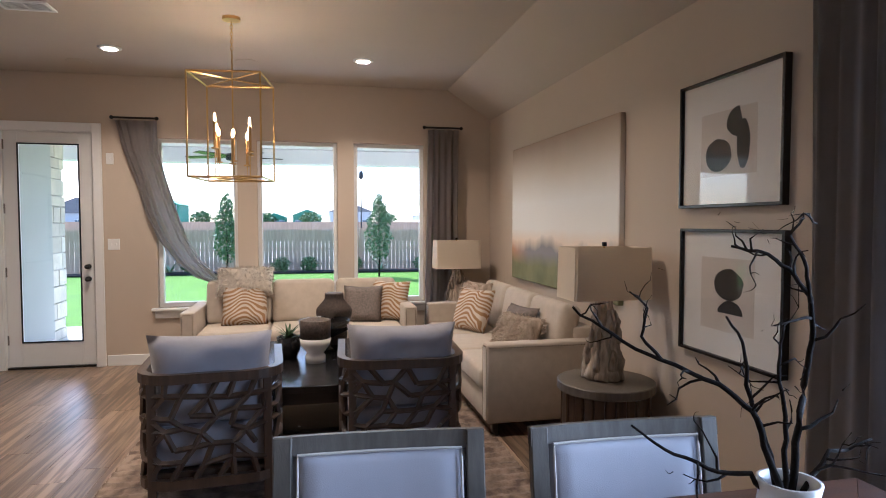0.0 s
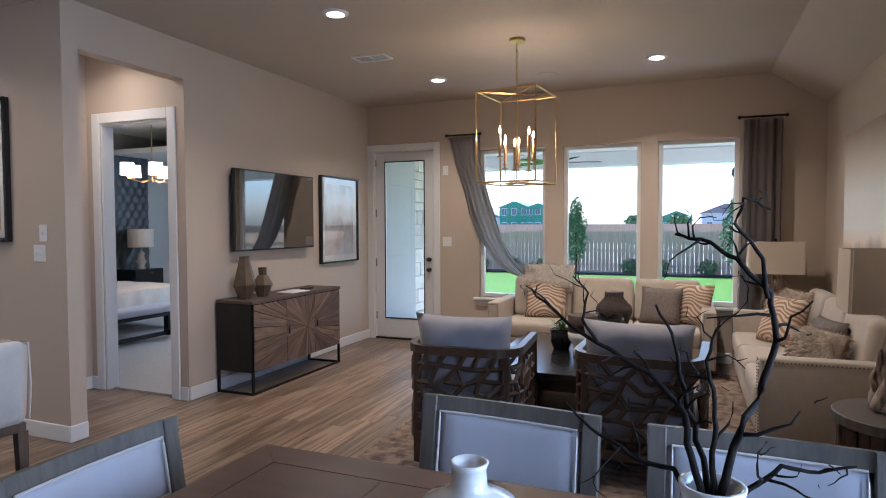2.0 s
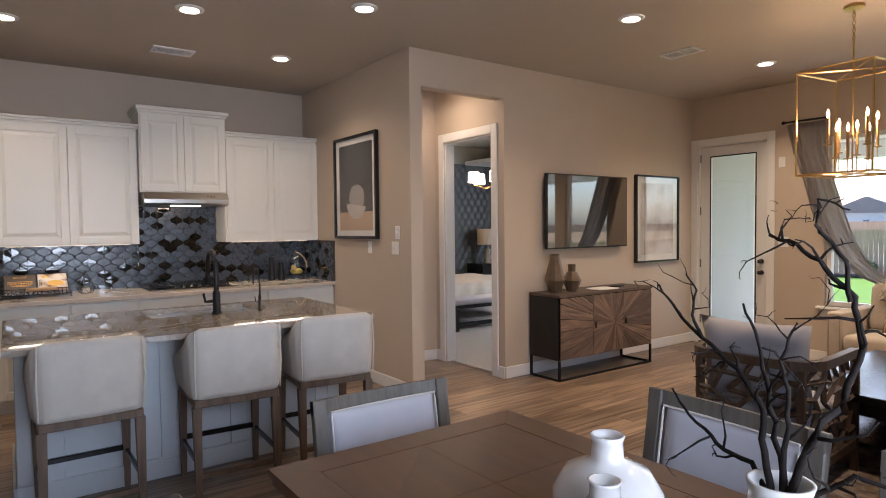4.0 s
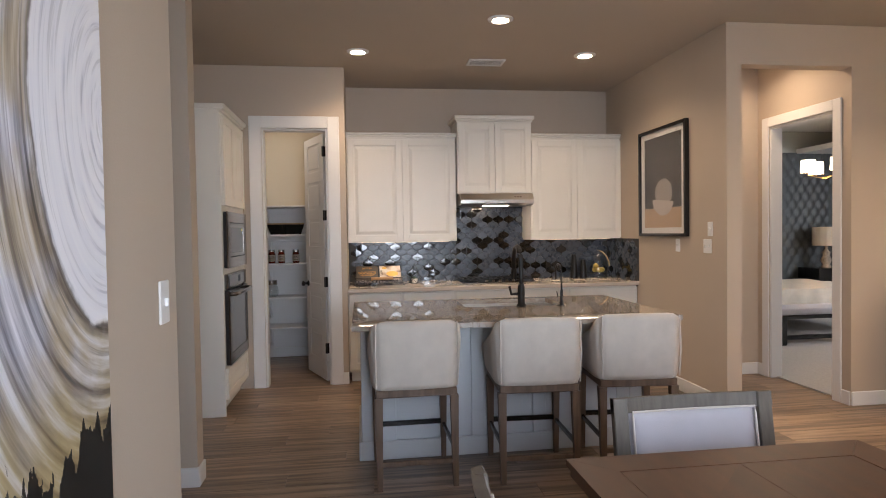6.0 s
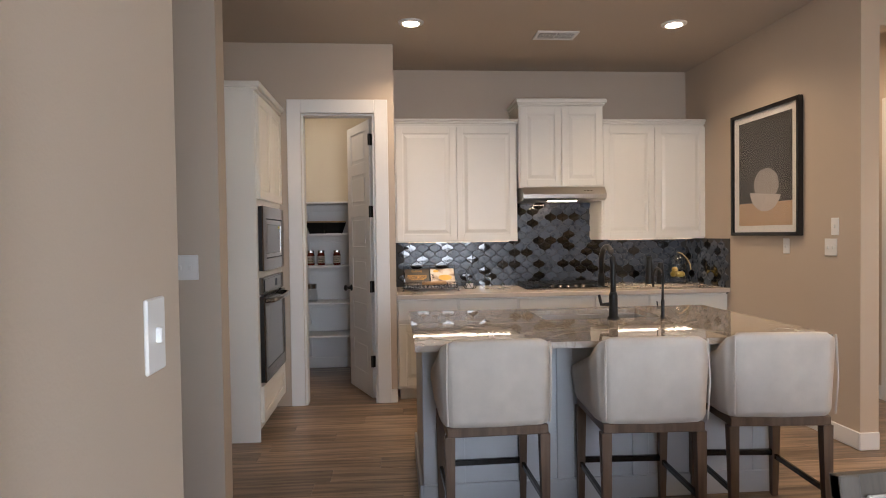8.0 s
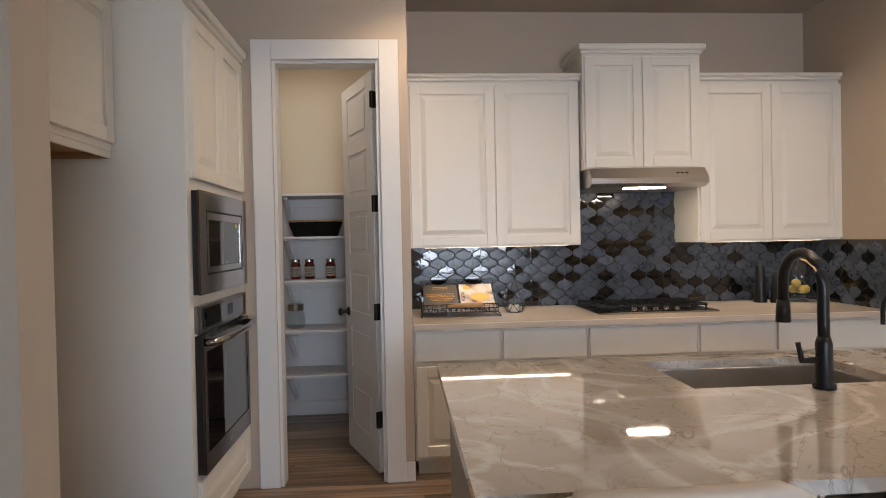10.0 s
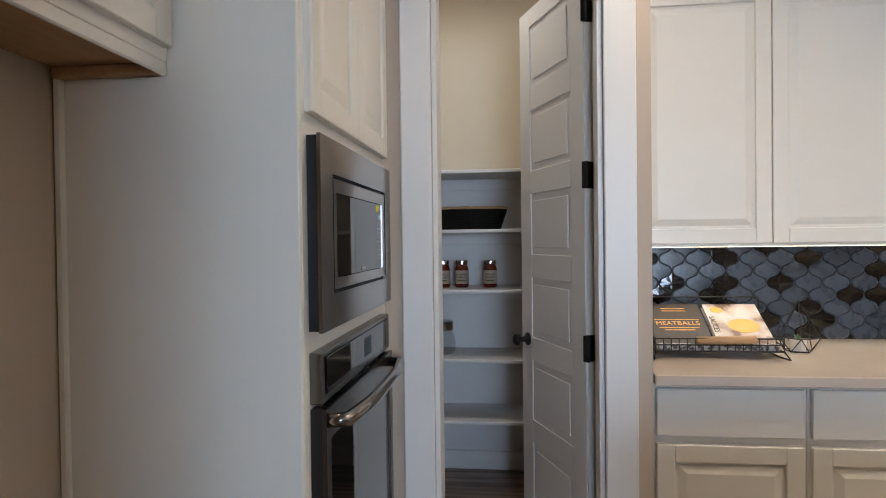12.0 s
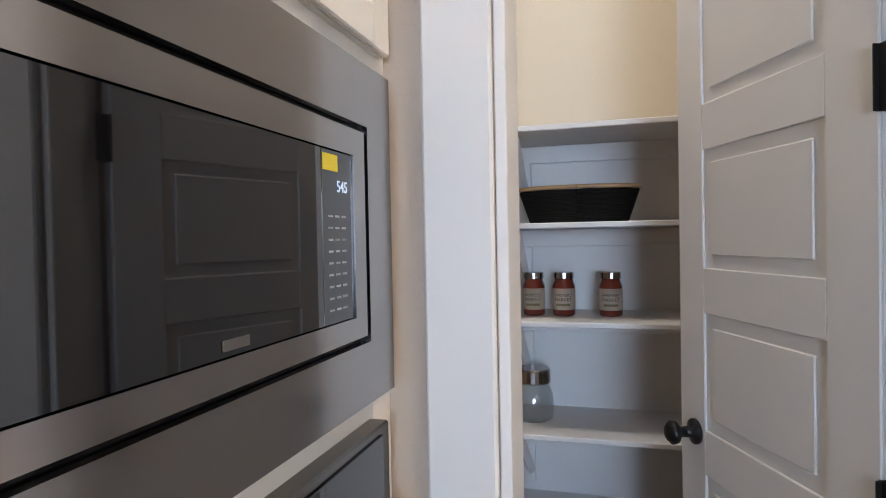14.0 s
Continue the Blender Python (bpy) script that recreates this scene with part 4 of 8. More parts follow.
def nramp(n, l, fac, stops):
    r = n.new("ShaderNodeValToRGB")
    while len(r.color_ramp.elements) < len(stops):
        r.color_ramp.elements.new(0.5)
    for e, (p, c) in zip(r.color_ramp.elements, stops):
        e.position, e.color = p, (*c, 1)
    l.new(fac, r.inputs["Fac"])
    return r.outputs["Color"]


def nmath(n, l, op, a, b=None, c=None):
    q = n.new("ShaderNodeMath")
    q.operation = op
    for k, v in enumerate((a, b, c)):
        if v is None:
            continue
        if isinstance(v, (int, float)):
            q.inputs[k].default_value = v
        else:
            l.new(v, q.inputs[k])
    return q.outputs[0]


def nnoise(n, l, vec, scale, detail=4, stretch=(1, 1, 1)):
    mp = n.new("ShaderNodeMapping")
    mp.inputs["Scale"].default_value = stretch
    l.new(vec, mp.inputs["Vector"])
    t = n.new("ShaderNodeTexNoise")
    t.inputs["Scale"].default_value, t.inputs["Detail"].default_value = scale, detail
    l.new(mp.outputs[0], t.inputs["Vector"])
    return t.outputs["Fac"]


def nmix(n, l, fac, a, b):
    q = n.new("ShaderNodeMix")
    q.data_type = "RGBA"
    for s_, v in ((q.inputs["Factor"], fac), (q.inputs["A"], a), (q.inputs["B"], b)):
        if isinstance(v, tuple):
            s_.default_value = (*v, 1)
        elif isinstance(v, (int, float)):
            s_.default_value = v
        else:
            l.new(v, s_)
    return q.outputs["Result"]


def xyz(n, l, vec):
    s_ = n.new("ShaderNodeSeparateXYZ")
    l.new(vec, s_.inputs[0])
    return s_.outputs


def landscape(n, l, vec):
    """Local x runs 0 to 2.23 along the wall, z 0 to 1.29: meadow, hazy hills, orange at one end of the horizon, pale sky warming upwards."""
    x, y, z = xyz(n, l, vec)
    hill = nmath(n, l, "MULTIPLY", nnoise(n, l, vec, 1.7, 4, (1, 0, 0.0)), 0.42)
    zz = nmath(n, l, "SUBTRACT", nmath(n, l, "ADD", z, nmath(n, l, "MULTIPLY", nnoise(n, l, vec, 5, 5), 0.05)), 0.0)
    sky_ = nramp(n, l, nmath(n, l, "MULTIPLY", zz, 0.76), [(0.30, (0.74, 0.60, 0.47)), (0.40, (0.76, 0.74, 0.71)), (0.58, (0.74, 0.73, 0.72)), (0.78, (0.58, 0.52, 0.45)), (0.99, (0.36, 0.27, 0.20))])
    hz = nmath(n, l, "ADD", hill, 0.22)
    f = nmath(n, l, "MULTIPLY", nmath(n, l, "SUBTRACT", hz, zz), 9.0)
    hills = nmix(n, l, nramp(n, l, nmath(n, l, "MULTIPLY", x, 0.45), [(0.0, (1, 1, 1)), (0.22, (0, 0, 0))]), (0.15, 0.16, 0.20), (0.46, 0.20, 0.07))
    c = nmix(n, l, nramp(n, l, f, [(0.0, (0, 0, 0)), (1.0, (0.85, 0.85, 0.85))]), sky_, hills)
    g = nmath(n, l, "MULTIPLY", nmath(n, l, "SUBTRACT", nmath(n, l, "MULTIPLY_ADD", nnoise(n, l, vec, 1.1, 3, (1, 0, 0)), 0.30, 0.16), zz), 8.0)
    return nmix(n, l, nramp(n, l, g, [(0.0, (0, 0, 0)), (1.0, (1, 1, 1))]), c, nramp(n, l, nnoise(n, l, vec, 3, 6), [(0.35, (0.12, 0.13, 0.06)), (0.65, (0.21, 0.21, 0.10))]))


def swirl(n, l, vec):
    """Concentric brush sweeps: white disc, dark and gold sweep, pale sweep, black foot. Local x runs from the canvas's west edge."""
    x, y, z = xyz(n, l, vec)
    dx, dz = nmath(n, l, "SUBTRACT", x, -0.02), nmath(n, l, "MULTIPLY", nmath(n, l, "SUBTRACT", z, 0.93), 0.70)
    r = nmath(n, l, "SQRT", nmath(n, l, "ADD", nmath(n, l, "MULTIPLY", dx, dx), nmath(n, l, "MULTIPLY", dz, dz)))
    a = nmath(n, l, "ARCTAN2", dz, dx)

    def sweep(fr, fa, det):
        cb = n.new("ShaderNodeCombineXYZ")
        l.new(nmath(n, l, "MULTIPLY", r, fr), cb.inputs[0])
        l.new(nmath(n, l, "MULTIPLY", a, fa), cb.inputs[1])
        return nnoise(n, l, cb.outputs[0], 1.0, det)
    fine, mid, coarse = sweep(95.0, 0.9, 4), sweep(38.0, 1.1, 6), sweep(9.0, 2.6, 5)
    rr = nmath(n, l, "ADD", r, nmath(n, l, "MULTIPLY_ADD", coarse, 0.05, -0.025))
    pale = nramp(n, l, mid, [(0.36, (0.13, 0.13, 0.16)), (0.47, (0.40, 0.40, 0.46)), (0.60, (0.74, 0.73, 0.78))])
    gold = nramp(n, l, mid, [(0.30, (0.05, 0.04, 0.035)), (0.42, (0.27, 0.20, 0.10)), (0.53, (0.42, 0.33, 0.18)), (0.70, (0.66, 0.64, 0.64))])
    ring = nramp(n, l, nmath(n, l, "MULTIPLY_ADD", coarse, 0.55, nmath(n, l, "MULTIPLY", rr, 1.0)), [(0.60, (0.75, 0.75, 0.75)), (0.70, (0.10, 0.10, 0.10)), (0.90, (0.05, 0.05, 0.05)), (0.96, (0.85, 0.85, 0.85))])
    outer = nmix(n, l, ring, pale, gold)
    patch = nmath(n, l, "GREATER_THAN", nmath(n, l, "ADD", nmath(n, l, "MULTIPLY", nnoise(n, l, vec, 14, 6, (2, 1, 0.7)), 0.35), z), 1.44)
    outer = nmix(n, l, patch, outer, (0.045, 0.035, 0.03))
    disc = nramp(n, l, rr, [(0.284, (1, 1, 1)), (0.290, (0, 0, 0))])
    edge = nramp(n, l, rr, [(0.286, (1, 1, 1)), (0.305, (0, 0, 0))])
    outer = nmix(n, l, nmath(n, l, "MULTIPLY", edge, 0.85), outer, (0.05, 0.045, 0.045))
    white = nramp(n, l, sweep(60.0, 0.8, 5), [(0.30, (0.50, 0.50, 0.56)), (0.40, (0.76, 0.75, 0.79)), (0.6, (0.82, 0.81, 0.83))])
    c = nmix(n, l, disc, outer, white)
    line = nramp(n, l, fine, [(0.36, (0.25, 0.24, 0.26)), (0.46, (1, 1, 1))])
    mul = n.new("ShaderNodeMix")
    mul.data_type, mul.blend_type = "RGBA", "MULTIPLY"
    l.new(nmath(n, l, "MULTIPLY_ADD", disc, -0.42, 0.72), mul.inputs["Factor"])
    l.new(c, mul.inputs["A"])
    l.new(line, mul.inputs["B"])
    low = nramp(n, l, nmath(n, l, "ADD", z, nmath(n, l, "MULTIPLY", nnoise(n, l, vec, 5, 5, (1.5, 1, 0.6)), 0.3)), [(0.50, (1, 1, 1)), (0.66, (0, 0, 0))])
    out = nmix(n, l, low, mul.outputs["Result"], gold)
    foot = nmath(n, l, "LESS_THAN", nmath(n, l, "ADD", z, nmath(n, l, "MULTIPLY", nnoise(n, l, vec, 10, 6, (2.2, 1, 0.6)), 0.42)), 0.54)
    return nmix(n, l, foot, out, (0.012, 0.011, 0.010))


def ink(n, l, vec):
    x, y, z = xyz(n, l, vec)
    return nramp(n, l, nnoise(n, l, vec, 4, 6), [(0.3, (0.60, 0.55, 0.50)), (0.7, (0.66, 0.61, 0.56))])


def smoke(n, l, vec):
    return nramp(n, l, nnoise(n, l, vec, 3.5, 5), [(0.30, (0.30, 0.22, 0.18)), (0.48, (0.55, 0.47, 0.43)), (0.62, (0.66, 0.63, 0.66))])


LANDSCAPE, SWIRL = mix_material("misty_landscape_paint", landscape, 0.75), mix_material("swirl_acrylic_paint", swirl, 0.45)
INKP, SMOKE = mix_material("aged_print_paper", ink, 0.8), mix_material("smoky_print", smoke, 0.8)
INK = material("black_ink", (0.02, 0.02, 0.022), 0.7, var=0.2, scale=30)

# canvas over the long sofa: local x runs along the wall towards -y, face looks -x
cv = thing("landscape_canvas", XE, 5.80, 0.95, -90, "large misty landscape painting on deep canvas", "painting")
box("canvas", (0.0, -0.045, 0.0), (2.23, -0.001, 1.29), LANDSCAPE, cv, bevel=0.006)


def framed(name, x, y, z, rz, w, h, fw, depth, label, art, glaze=None):
    """Framed picture: face looks along local -y, left edge at local x = 0."""
    p = thing(name, x, y, z, rz, label, "framed picture")
    bm = bmesh.new()
    for lo, hi in (((0, 0), (fw, h)), ((w - fw, 0), (w, h)), ((fw, 0), (w - fw, fw)), ((fw, h - fw), (w - fw, h))):
        add_box(bm, (lo[0], -depth, lo[1]), (hi[0], -0.001, hi[1]), 0.002)
    part("frame", bm, BLACKW, p)
    box("mat_board", (fw, -depth * 0.45, fw), (w - fw, -0.002, h - fw), PAPER, p, bevel=0)
    art(p, w, h, fw, -depth * 0.45)
    box("glazing", (fw, -depth * 0.72, fw), (w - fw, -depth * 0.66, h - fw), glaze or GLASS, p, bevel=0)
    return p


def blob(name, parent, cx, cz, rx, rz_, y, mat, cut=None, seed=0, n=28):
    bm = bmesh.new()
    pts = []
    for k in range(n):
        a = 2 * math.pi * k / n
        if cut and not (cut[0] <= math.degrees(a) <= cut[1]):
            continue
        q = 1 + 0.07 * noise.noise(Vector((math.cos(a) * 2 + seed, math.sin(a) * 2, 0)))
        pts.append((cx + rx * q * math.cos(a), cz + rz_ * q * math.sin(a)))
    lo = [bm.verts.new((px, y, pz)) for px, pz in pts]
    hi = [bm.verts.new((px, y - 0.0006, pz)) for px, pz in pts]
    bm.faces.new(lo)
    bm.faces.new(hi[::-1])
    for k in range(len(pts)):
        j = (k + 1) % len(pts)
        bm.faces.new((lo[k], hi[k], hi[j], lo[j]))
    part(name, bm, mat, parent)


def art_a(p, w, h, fw, y):
    box("print", (w * 0.22, y - 0.001, h * 0.24), (w * 0.76, y - 0.0002, h * 0.73), INKP, p, bevel=0)
    blob("ink_disc", p, w * 0.40, h * 0.40, w * 0.13, h * 0.125, y - 0.0012, INK, seed=2)
    blob("ink_half_disc", p, w * 0.60, h * 0.63, w * 0.12, h * 0.11, y - 0.0012, INK, (80, 300), 5)
    blob("ink_stroke", p, w * 0.64, h * 0.46, w * 0.06, h * 0.18, y - 0.0014, INK, seed=9)


def art_b(p, w, h, fw, y):
    box("print", (w * 0.22, y - 0.001, h * 0.22), (w * 0.74, y - 0.0002, h * 0.78), INKP, p, bevel=0)
    blob("ink_disc", p, w * 0.50, h * 0.58, w * 0.14, h * 0.12, y - 0.0012, INK, seed=4)
    blob("ink_half_disc", p, w * 0.52, h * 0.36, w * 0.12, h * 0.10, y - 0.0012, INK, (0, 182), 7)


framed("framed_print", XE, 2.905, 1.585, -90, 0.77, 0.66, 0.016, 0.04, "black framed abstract ink print with two discs", art_a)
framed("framed_print", XE, 2.885, 0.815, -90, 0.77, 0.66, 0.016, 0.04, "black framed abstract ink print with half disc", art_b)


def art_c(p, w, h, fw, y):
    box("print", (w * 0.12, y - 0.001, h * 0.09), (w * 0.88, y - 0.0002, h * 0.91), SMOKE, p, bevel=0)


framed("framed_print", XW, 5.60, 1.045, 90, 0.835, 1.02, 0.02, 0.045, "tall black framed smoky abstract print", art_c, PICGLASS)


def art_d(p, w, h, fw, y):
    GREYBG = material("photo_dark_grey", (0.035, 0.030, 0.026), 0.6, var=0.1, scale=3)
    TAN = material("photo_tan_table", (0.52, 0.36, 0.22), 0.6, var=0.05, scale=5)
    BOWL = material("photo_bowl_white", (0.55, 0.50, 0.46), 0.6, var=0.06, scale=20)
    BOWL2 = material("photo_bowl_grey", (0.38, 0.34, 0.31), 0.6, var=0.1, scale=30)
    box("photo_background", (w * 0.11, y - 0.001, h * 0.26), (w * 0.89, y - 0.0002, h * 0.92), GREYBG, p, bevel=0)
    box("photo_table", (w * 0.11, y - 0.001, h * 0.08), (w * 0.89, y - 0.0002, h * 0.2595), TAN, p, bevel=0)
    blob("photo_upright_bowl", p, w * 0.53, h * 0.40, w * 0.18, h * 0.125, y - 0.0012, BOWL2, seed=1)
    blob("photo_bowl", p, w * 0.52, h * 0.345, w * 0.23, h * 0.155, y - 0.0020, BOWL, (179, 361), 3)


framed("framed_print", -5.03, YK, 1.378, 0, 0.89, 1.02, 0.028, 0.04, "black framed still life photograph of two bowls", art_d)

# abstract painting on the south wall: face looks +y, local x runs towards -x reversed
ab = thing("abstract_painting", -0.49, YS, 0.75, 0, "large abstract swirl painting in white, gold and black", "painting")
box("canvas", (0.0, 0.001, 0.0), (1.45, 0.035, 1.75), SWIRL, ab, bevel=0.003)

# television
tv = thing("television", XW, 4.73, 1.25, 90, "large black wall-mounted flat television, switched off", "television")
box("bracket", (-0.2, -0.06, 0.2), (0.2, -0.001, 0.55), BLACKM, tv)
box("housing", (-0.63, -0.095, 0.0), (0.63, -0.06, 0.765), BLACKM, tv, bevel=0.004)
SCREEN = material("tv_screen_glass", (0.006, 0.006, 0.008), 0.03, rv=0.01, var=0.02, scale=3, spec=1.0, coat=0.3)
SCREEN.node_tree.nodes["Principled BSDF"].inputs["IOR"].default_value = 2.0
box("screen", (-0.618, -0.0975, 0.014), (0.618, -0.0952, 0.753), SCREEN, tv, bevel=0)

# media console with sunburst doors; face looks +x
co = thing("media_console", -3.18, 4.64, 0, 90, "media console with reclaimed wood sunburst doors on black frame", "sideboard")
L, D = 0.712, 0.40
IRON = material("black_iron", (0.02, 0.019, 0.018), 0.5, metal=0.7, var=0.05, scale=20)
box("carcass", (-L, 0.012, 0.20), (L, D, 0.80), BLACKW, co, bevel=0.003)
box("top", (-L - 0.006, -0.008, 0.80), (L + 0.006, D, 0.828), RECLAIM, co, bevel=0.003)
for sx in (-L, L - 0.022):
    bm = bmesh.new()
    for lo, hi in (((sx, 0.0, 0.0), (sx + 0.022, 0.022, 0.20)), ((sx, D - 0.022, 0.0), (sx + 0.022, D, 0.20)), ((sx, 0.022, 0.0), (sx + 0.022, D - 0.022, 0.02))):
        add_box(bm, lo, hi, 0.002)
    part("leg_frame", bm, IRON, co)
box("stretcher", (-L + 0.022, 0.0, 0.0), (L - 0.022, 0.02, 0.02), IRON, co, bevel=0.002)


def clip_poly(poly, a, b, c):
    """Keeps the part of a convex polygon where a x + b z <= c."""
    out = []
    for k in range(len(poly)):
        p, q = poly[k], poly[(k + 1) % len(poly)]
        dp, dq = a * p[0] + b * p[1] - c, a * q[0] + b * q[1] - c
        if dp <= 0:
            out.append(p)
        if dp * dq < 0:
            t = dp / (dp - dq)
            out.append((p[0] + t * (q[0] - p[0]), p[1] + t * (q[1] - p[1])))
    return out


rays = sorted([2 * math.pi * (k + random.uniform(-0.25, 0.25)) / 44 for k in range(44)])
cxs, czs = 0.10, 0.50
for dn in range(3):
    w0, w1 = -L + 0.012 + dn * (2 * L - 0.024) / 3, -L + 0.012 + (dn + 1) * (2 * L - 0.024) / 3
    dr = box("door", (w0 + 0.002, 0.0, 0.205), (w1 - 0.002, 0.0115, 0.796), BLACKW, co, bevel=0)
    for k in range(44):
        a0, a1 = rays[k], rays[(k + 1) % 44] + (2 * math.pi if k == 43 else 0)
        poly = [(w0 + 0.003, 0.207), (w1 - 0.003, 0.207), (w1 - 0.003, 0.794), (w0 + 0.003, 0.794)]
        g = 0.004
        for ang_, sg in ((a0 + g, 1), (a1 - g, -1)):
            nx, nz = -math.sin(ang_), math.cos(ang_)
            poly = clip_poly(poly, -sg * nx, -sg * nz, -sg * (nx * cxs + nz * czs)) if poly else poly
        if len(poly) < 3:
            continue
        mid = (a0 + a1) / 2
        poly = clip_poly(poly, -math.cos(mid), -math.sin(mid), -(math.cos(mid) * cxs + math.sin(mid) * czs) - 0.004)
        if len(poly) < 3:
            continue
        bm = bmesh.new()
        dd = random.uniform(0.004, 0.009)
        m_ = pose(cxs, 0, czs, 0, -math.degrees(mid))
        inv = m_.inverted()
        f_, b_ = [], []
        for px, pz in poly:
            f_.append(bm.verts.new(inv @ Vector((px, -dd, pz))))
            b_.append(bm.verts.new(inv @ Vector((px, -0.0004, pz))))
        bm.faces.new(f_)
        bm.faces.new(b_[::-1])
        for j in range(len(poly)):
            i2 = (j + 1) % len(poly)
            bm.faces.new((f_[j], b_[j], b_[i2], f_[i2]))
        st_ = part("wood_strip", bm, RECLAIM, dr)
        st_.matrix_local = m_
    if dn:
        box("handle", (w0 + 0.02, -0.022, 0.47), (w0 + 0.035, -0.009, 0.53), IRON, dr)


def facet_vase(name, x, y, z, prof, seg, label, mat, category="vase", squash=1.0, smooth=False):
    v = thing(name, x, y, z, 0, label, category)
    bm = bmesh.new()
    lathe(bm, prof, seg)
    part("body", bm, mat, v, smooth=smooth)
    return v


BRONZE = material("bronze_ceramic", (0.16, 0.115, 0.075), 0.35, var=0.15, scale=14, metal=0.4, bump=0.2, bump_scale=40)
facet_vase("faceted_vase", -3.40, 4.10, 0.829, [(0.055, 0), (0.10, 0.12), (0.045, 0.36), (0.05, 0.38), (0.035, 0.375), (0.02, 0.30)], 8, "tall faceted bronze ceramic vase", BRONZE)
facet_vase("faceted_vase", -3.36, 4.30, 0.829, [(0.05, 0), (0.095, 0.11), (0.05, 0.19), (0.035, 0.20), (0.04, 0.27), (0.028, 0.268), (0.02, 0.2)], 8, "short faceted bronze ceramic vase", BRONZE)
tagged(box("magazine", (-3.42, 4.58, 0.829), (-3.22, 4.86, 0.837), PAPER, bevel=0.001), "white magazine lying on the console", "magazine")
tagged(box("remote_control", (-3.36, 4.88, 0.829), (-3.31, 5.06, 0.848), BLACKM, bevel=0.006, seg=2), "black remote control on the console", "remote control")

# curtains
def curtain(name, rows, folds, depth, label, nz=26, nx=72, sheet=0.004):
    """Pleated cloth: rows of (z, x left, x right, y) from the top down, eased between them."""
    c = thing(name, 0, 0, 0, 0, label, "curtain")
    bm = bmesh.new()
    grid = []
    for i in range(nz + 1):
        f = i / nz * (len(rows) - 1)
        k = min(int(f), len(rows) - 2)
        u = f - k
        r = [rows[k][q] * (1 - u) + rows[k + 1][q] * u for q in range(4)]
        line = []
        for j in range(nx + 1):
            s_ = j / nx
            ph = 2 * math.pi * folds * s_ + 0.6 * math.sin(3 * s_ + i * 0.05)
            line.append(bm.verts.new((r[1] + (r[2] - r[1]) * s_, r[3] + depth * math.sin(ph) * (0.6 + 0.4 * math.sin(7 * s_ + 1)), r[0])))
        grid.append(line)
    for i in range(nz):
        for j in range(nx):
            bm.faces.new((grid[i][j], grid[i][j + 1], grid[i + 1][j + 1], grid[i + 1][j]))
    bmesh.ops.solidify(bm, geom=bm.faces[:], thickness=sheet)
    part("cloth", bm, CURT, c, smooth=True)
    return c


def rod(parent, a, b):
    bm = bmesh.new()
    tube(bm, [a, b], 0.011, 0.011, 10)
    part("rod", bm, BLACKM, parent, smooth=True)
    for p in (a, b):
        bm = bmesh.new()
        bmesh.ops.create_uvsphere(bm, u_segments=12, v_segments=8, radius=0.02)
        bmesh.ops.translate(bm, verts=bm.verts, vec=p)
        part("finial", bm, BLACKM, parent, smooth=True)


c = curtain("curtain_panel", [(2.56, 0.84, 1.20, 6.68), (1.6, 0.83, 1.19, 6.68), (0.02, 0.79, 1.22, 6.67)], 5, 0.035, "grey linen curtain panel hanging straight beside the window")
rod(c, (0.80, 6.68, 2.585), (1.23, 6.68, 2.585))
c = curtain("tied_curtain", [(2.56, -2.42, -2.02, 6.68), (2.25, -2.34, -2.01, 6.67), (1.95, -2.23, -1.93, 6.66), (1.63, -2.15, -1.83, 6.65), (1.33, -2.02, -1.73, 6.64), (1.10, -1.86, -1.60, 6.63), (0.93, -1.66, -1.42, 6.62), (0.84, -1.42, -1.27, 6.61), (0.80, -1.25, -1.2, 6.60)],
            5, 0.03, "grey linen curtain drawn aside behind the sofa", nz=40)
rod(c, (-2.45, 6.68, 2.585), (-2.02, 6.68, 2.585))
c = curtain("dining_curtain", [(2.60, 0, 0.42, 0.0), (1.3, 0.0, 0.40, 0.0), (0.02, -0.03, 0.43, 0.0)], 5, 0.04, "grey linen curtain panel beside the dining window")
c.matrix_world = pose(XE - 0.09, 1.52, 0, 0, 0, 90)
rod(c, (-0.25, 0, 2.63), (0.48, 0, 2.63))

# rug
bm = bmesh.new()
nx, ny = 150, 200
X0, X1, Y0, Y1 = -1.62, 0.80, 2.86, 6.15
g = [[bm.verts.new((X0 + (X1 - X0) * i / nx + 0.008 * noise.noise(Vector((i * 0.9, j * 0.9, 4))), Y0 + (Y1 - Y0) * j / ny + 0.012 * noise.noise(Vector((i * 0.9, j * 0.9, 9))),
                    0.012 + 0.010 * noise.noise(Vector((i * 0.55, j * 0.55, 0))) + 0.006 * math.sin(j * 1.2))) for j in range(ny + 1)] for i in range(nx + 1)]
for i in range(nx):
    for j in range(ny):
        bm.faces.new((g[i][j], g[i + 1][j], g[i + 1][j + 1], g[i][j + 1]))
edge = [e for e in bm.edges if e.is_boundary]
ext = bmesh.ops.extrude_edge_only(bm, edges=edge)["geom"]
for v in ext:
    if isinstance(v, bmesh.types.BMVert):
        v.co.z = -0.002
tagged(part("area_rug", bm, RUG, smooth=True), "thick brown and beige shag area rug", "rug")


# sofas
def nail_row(parent, pts):
    bm = bmesh.new()
    for p in pts:
        bmesh.ops.create_icosphere(bm, subdivisions=1, radius=0.006, matrix=Matrix.Translation(p))
    ob = part("nailhead_trim", bm, BRONZE, parent, smooth=True)
    ob["kind"] = "stuff"


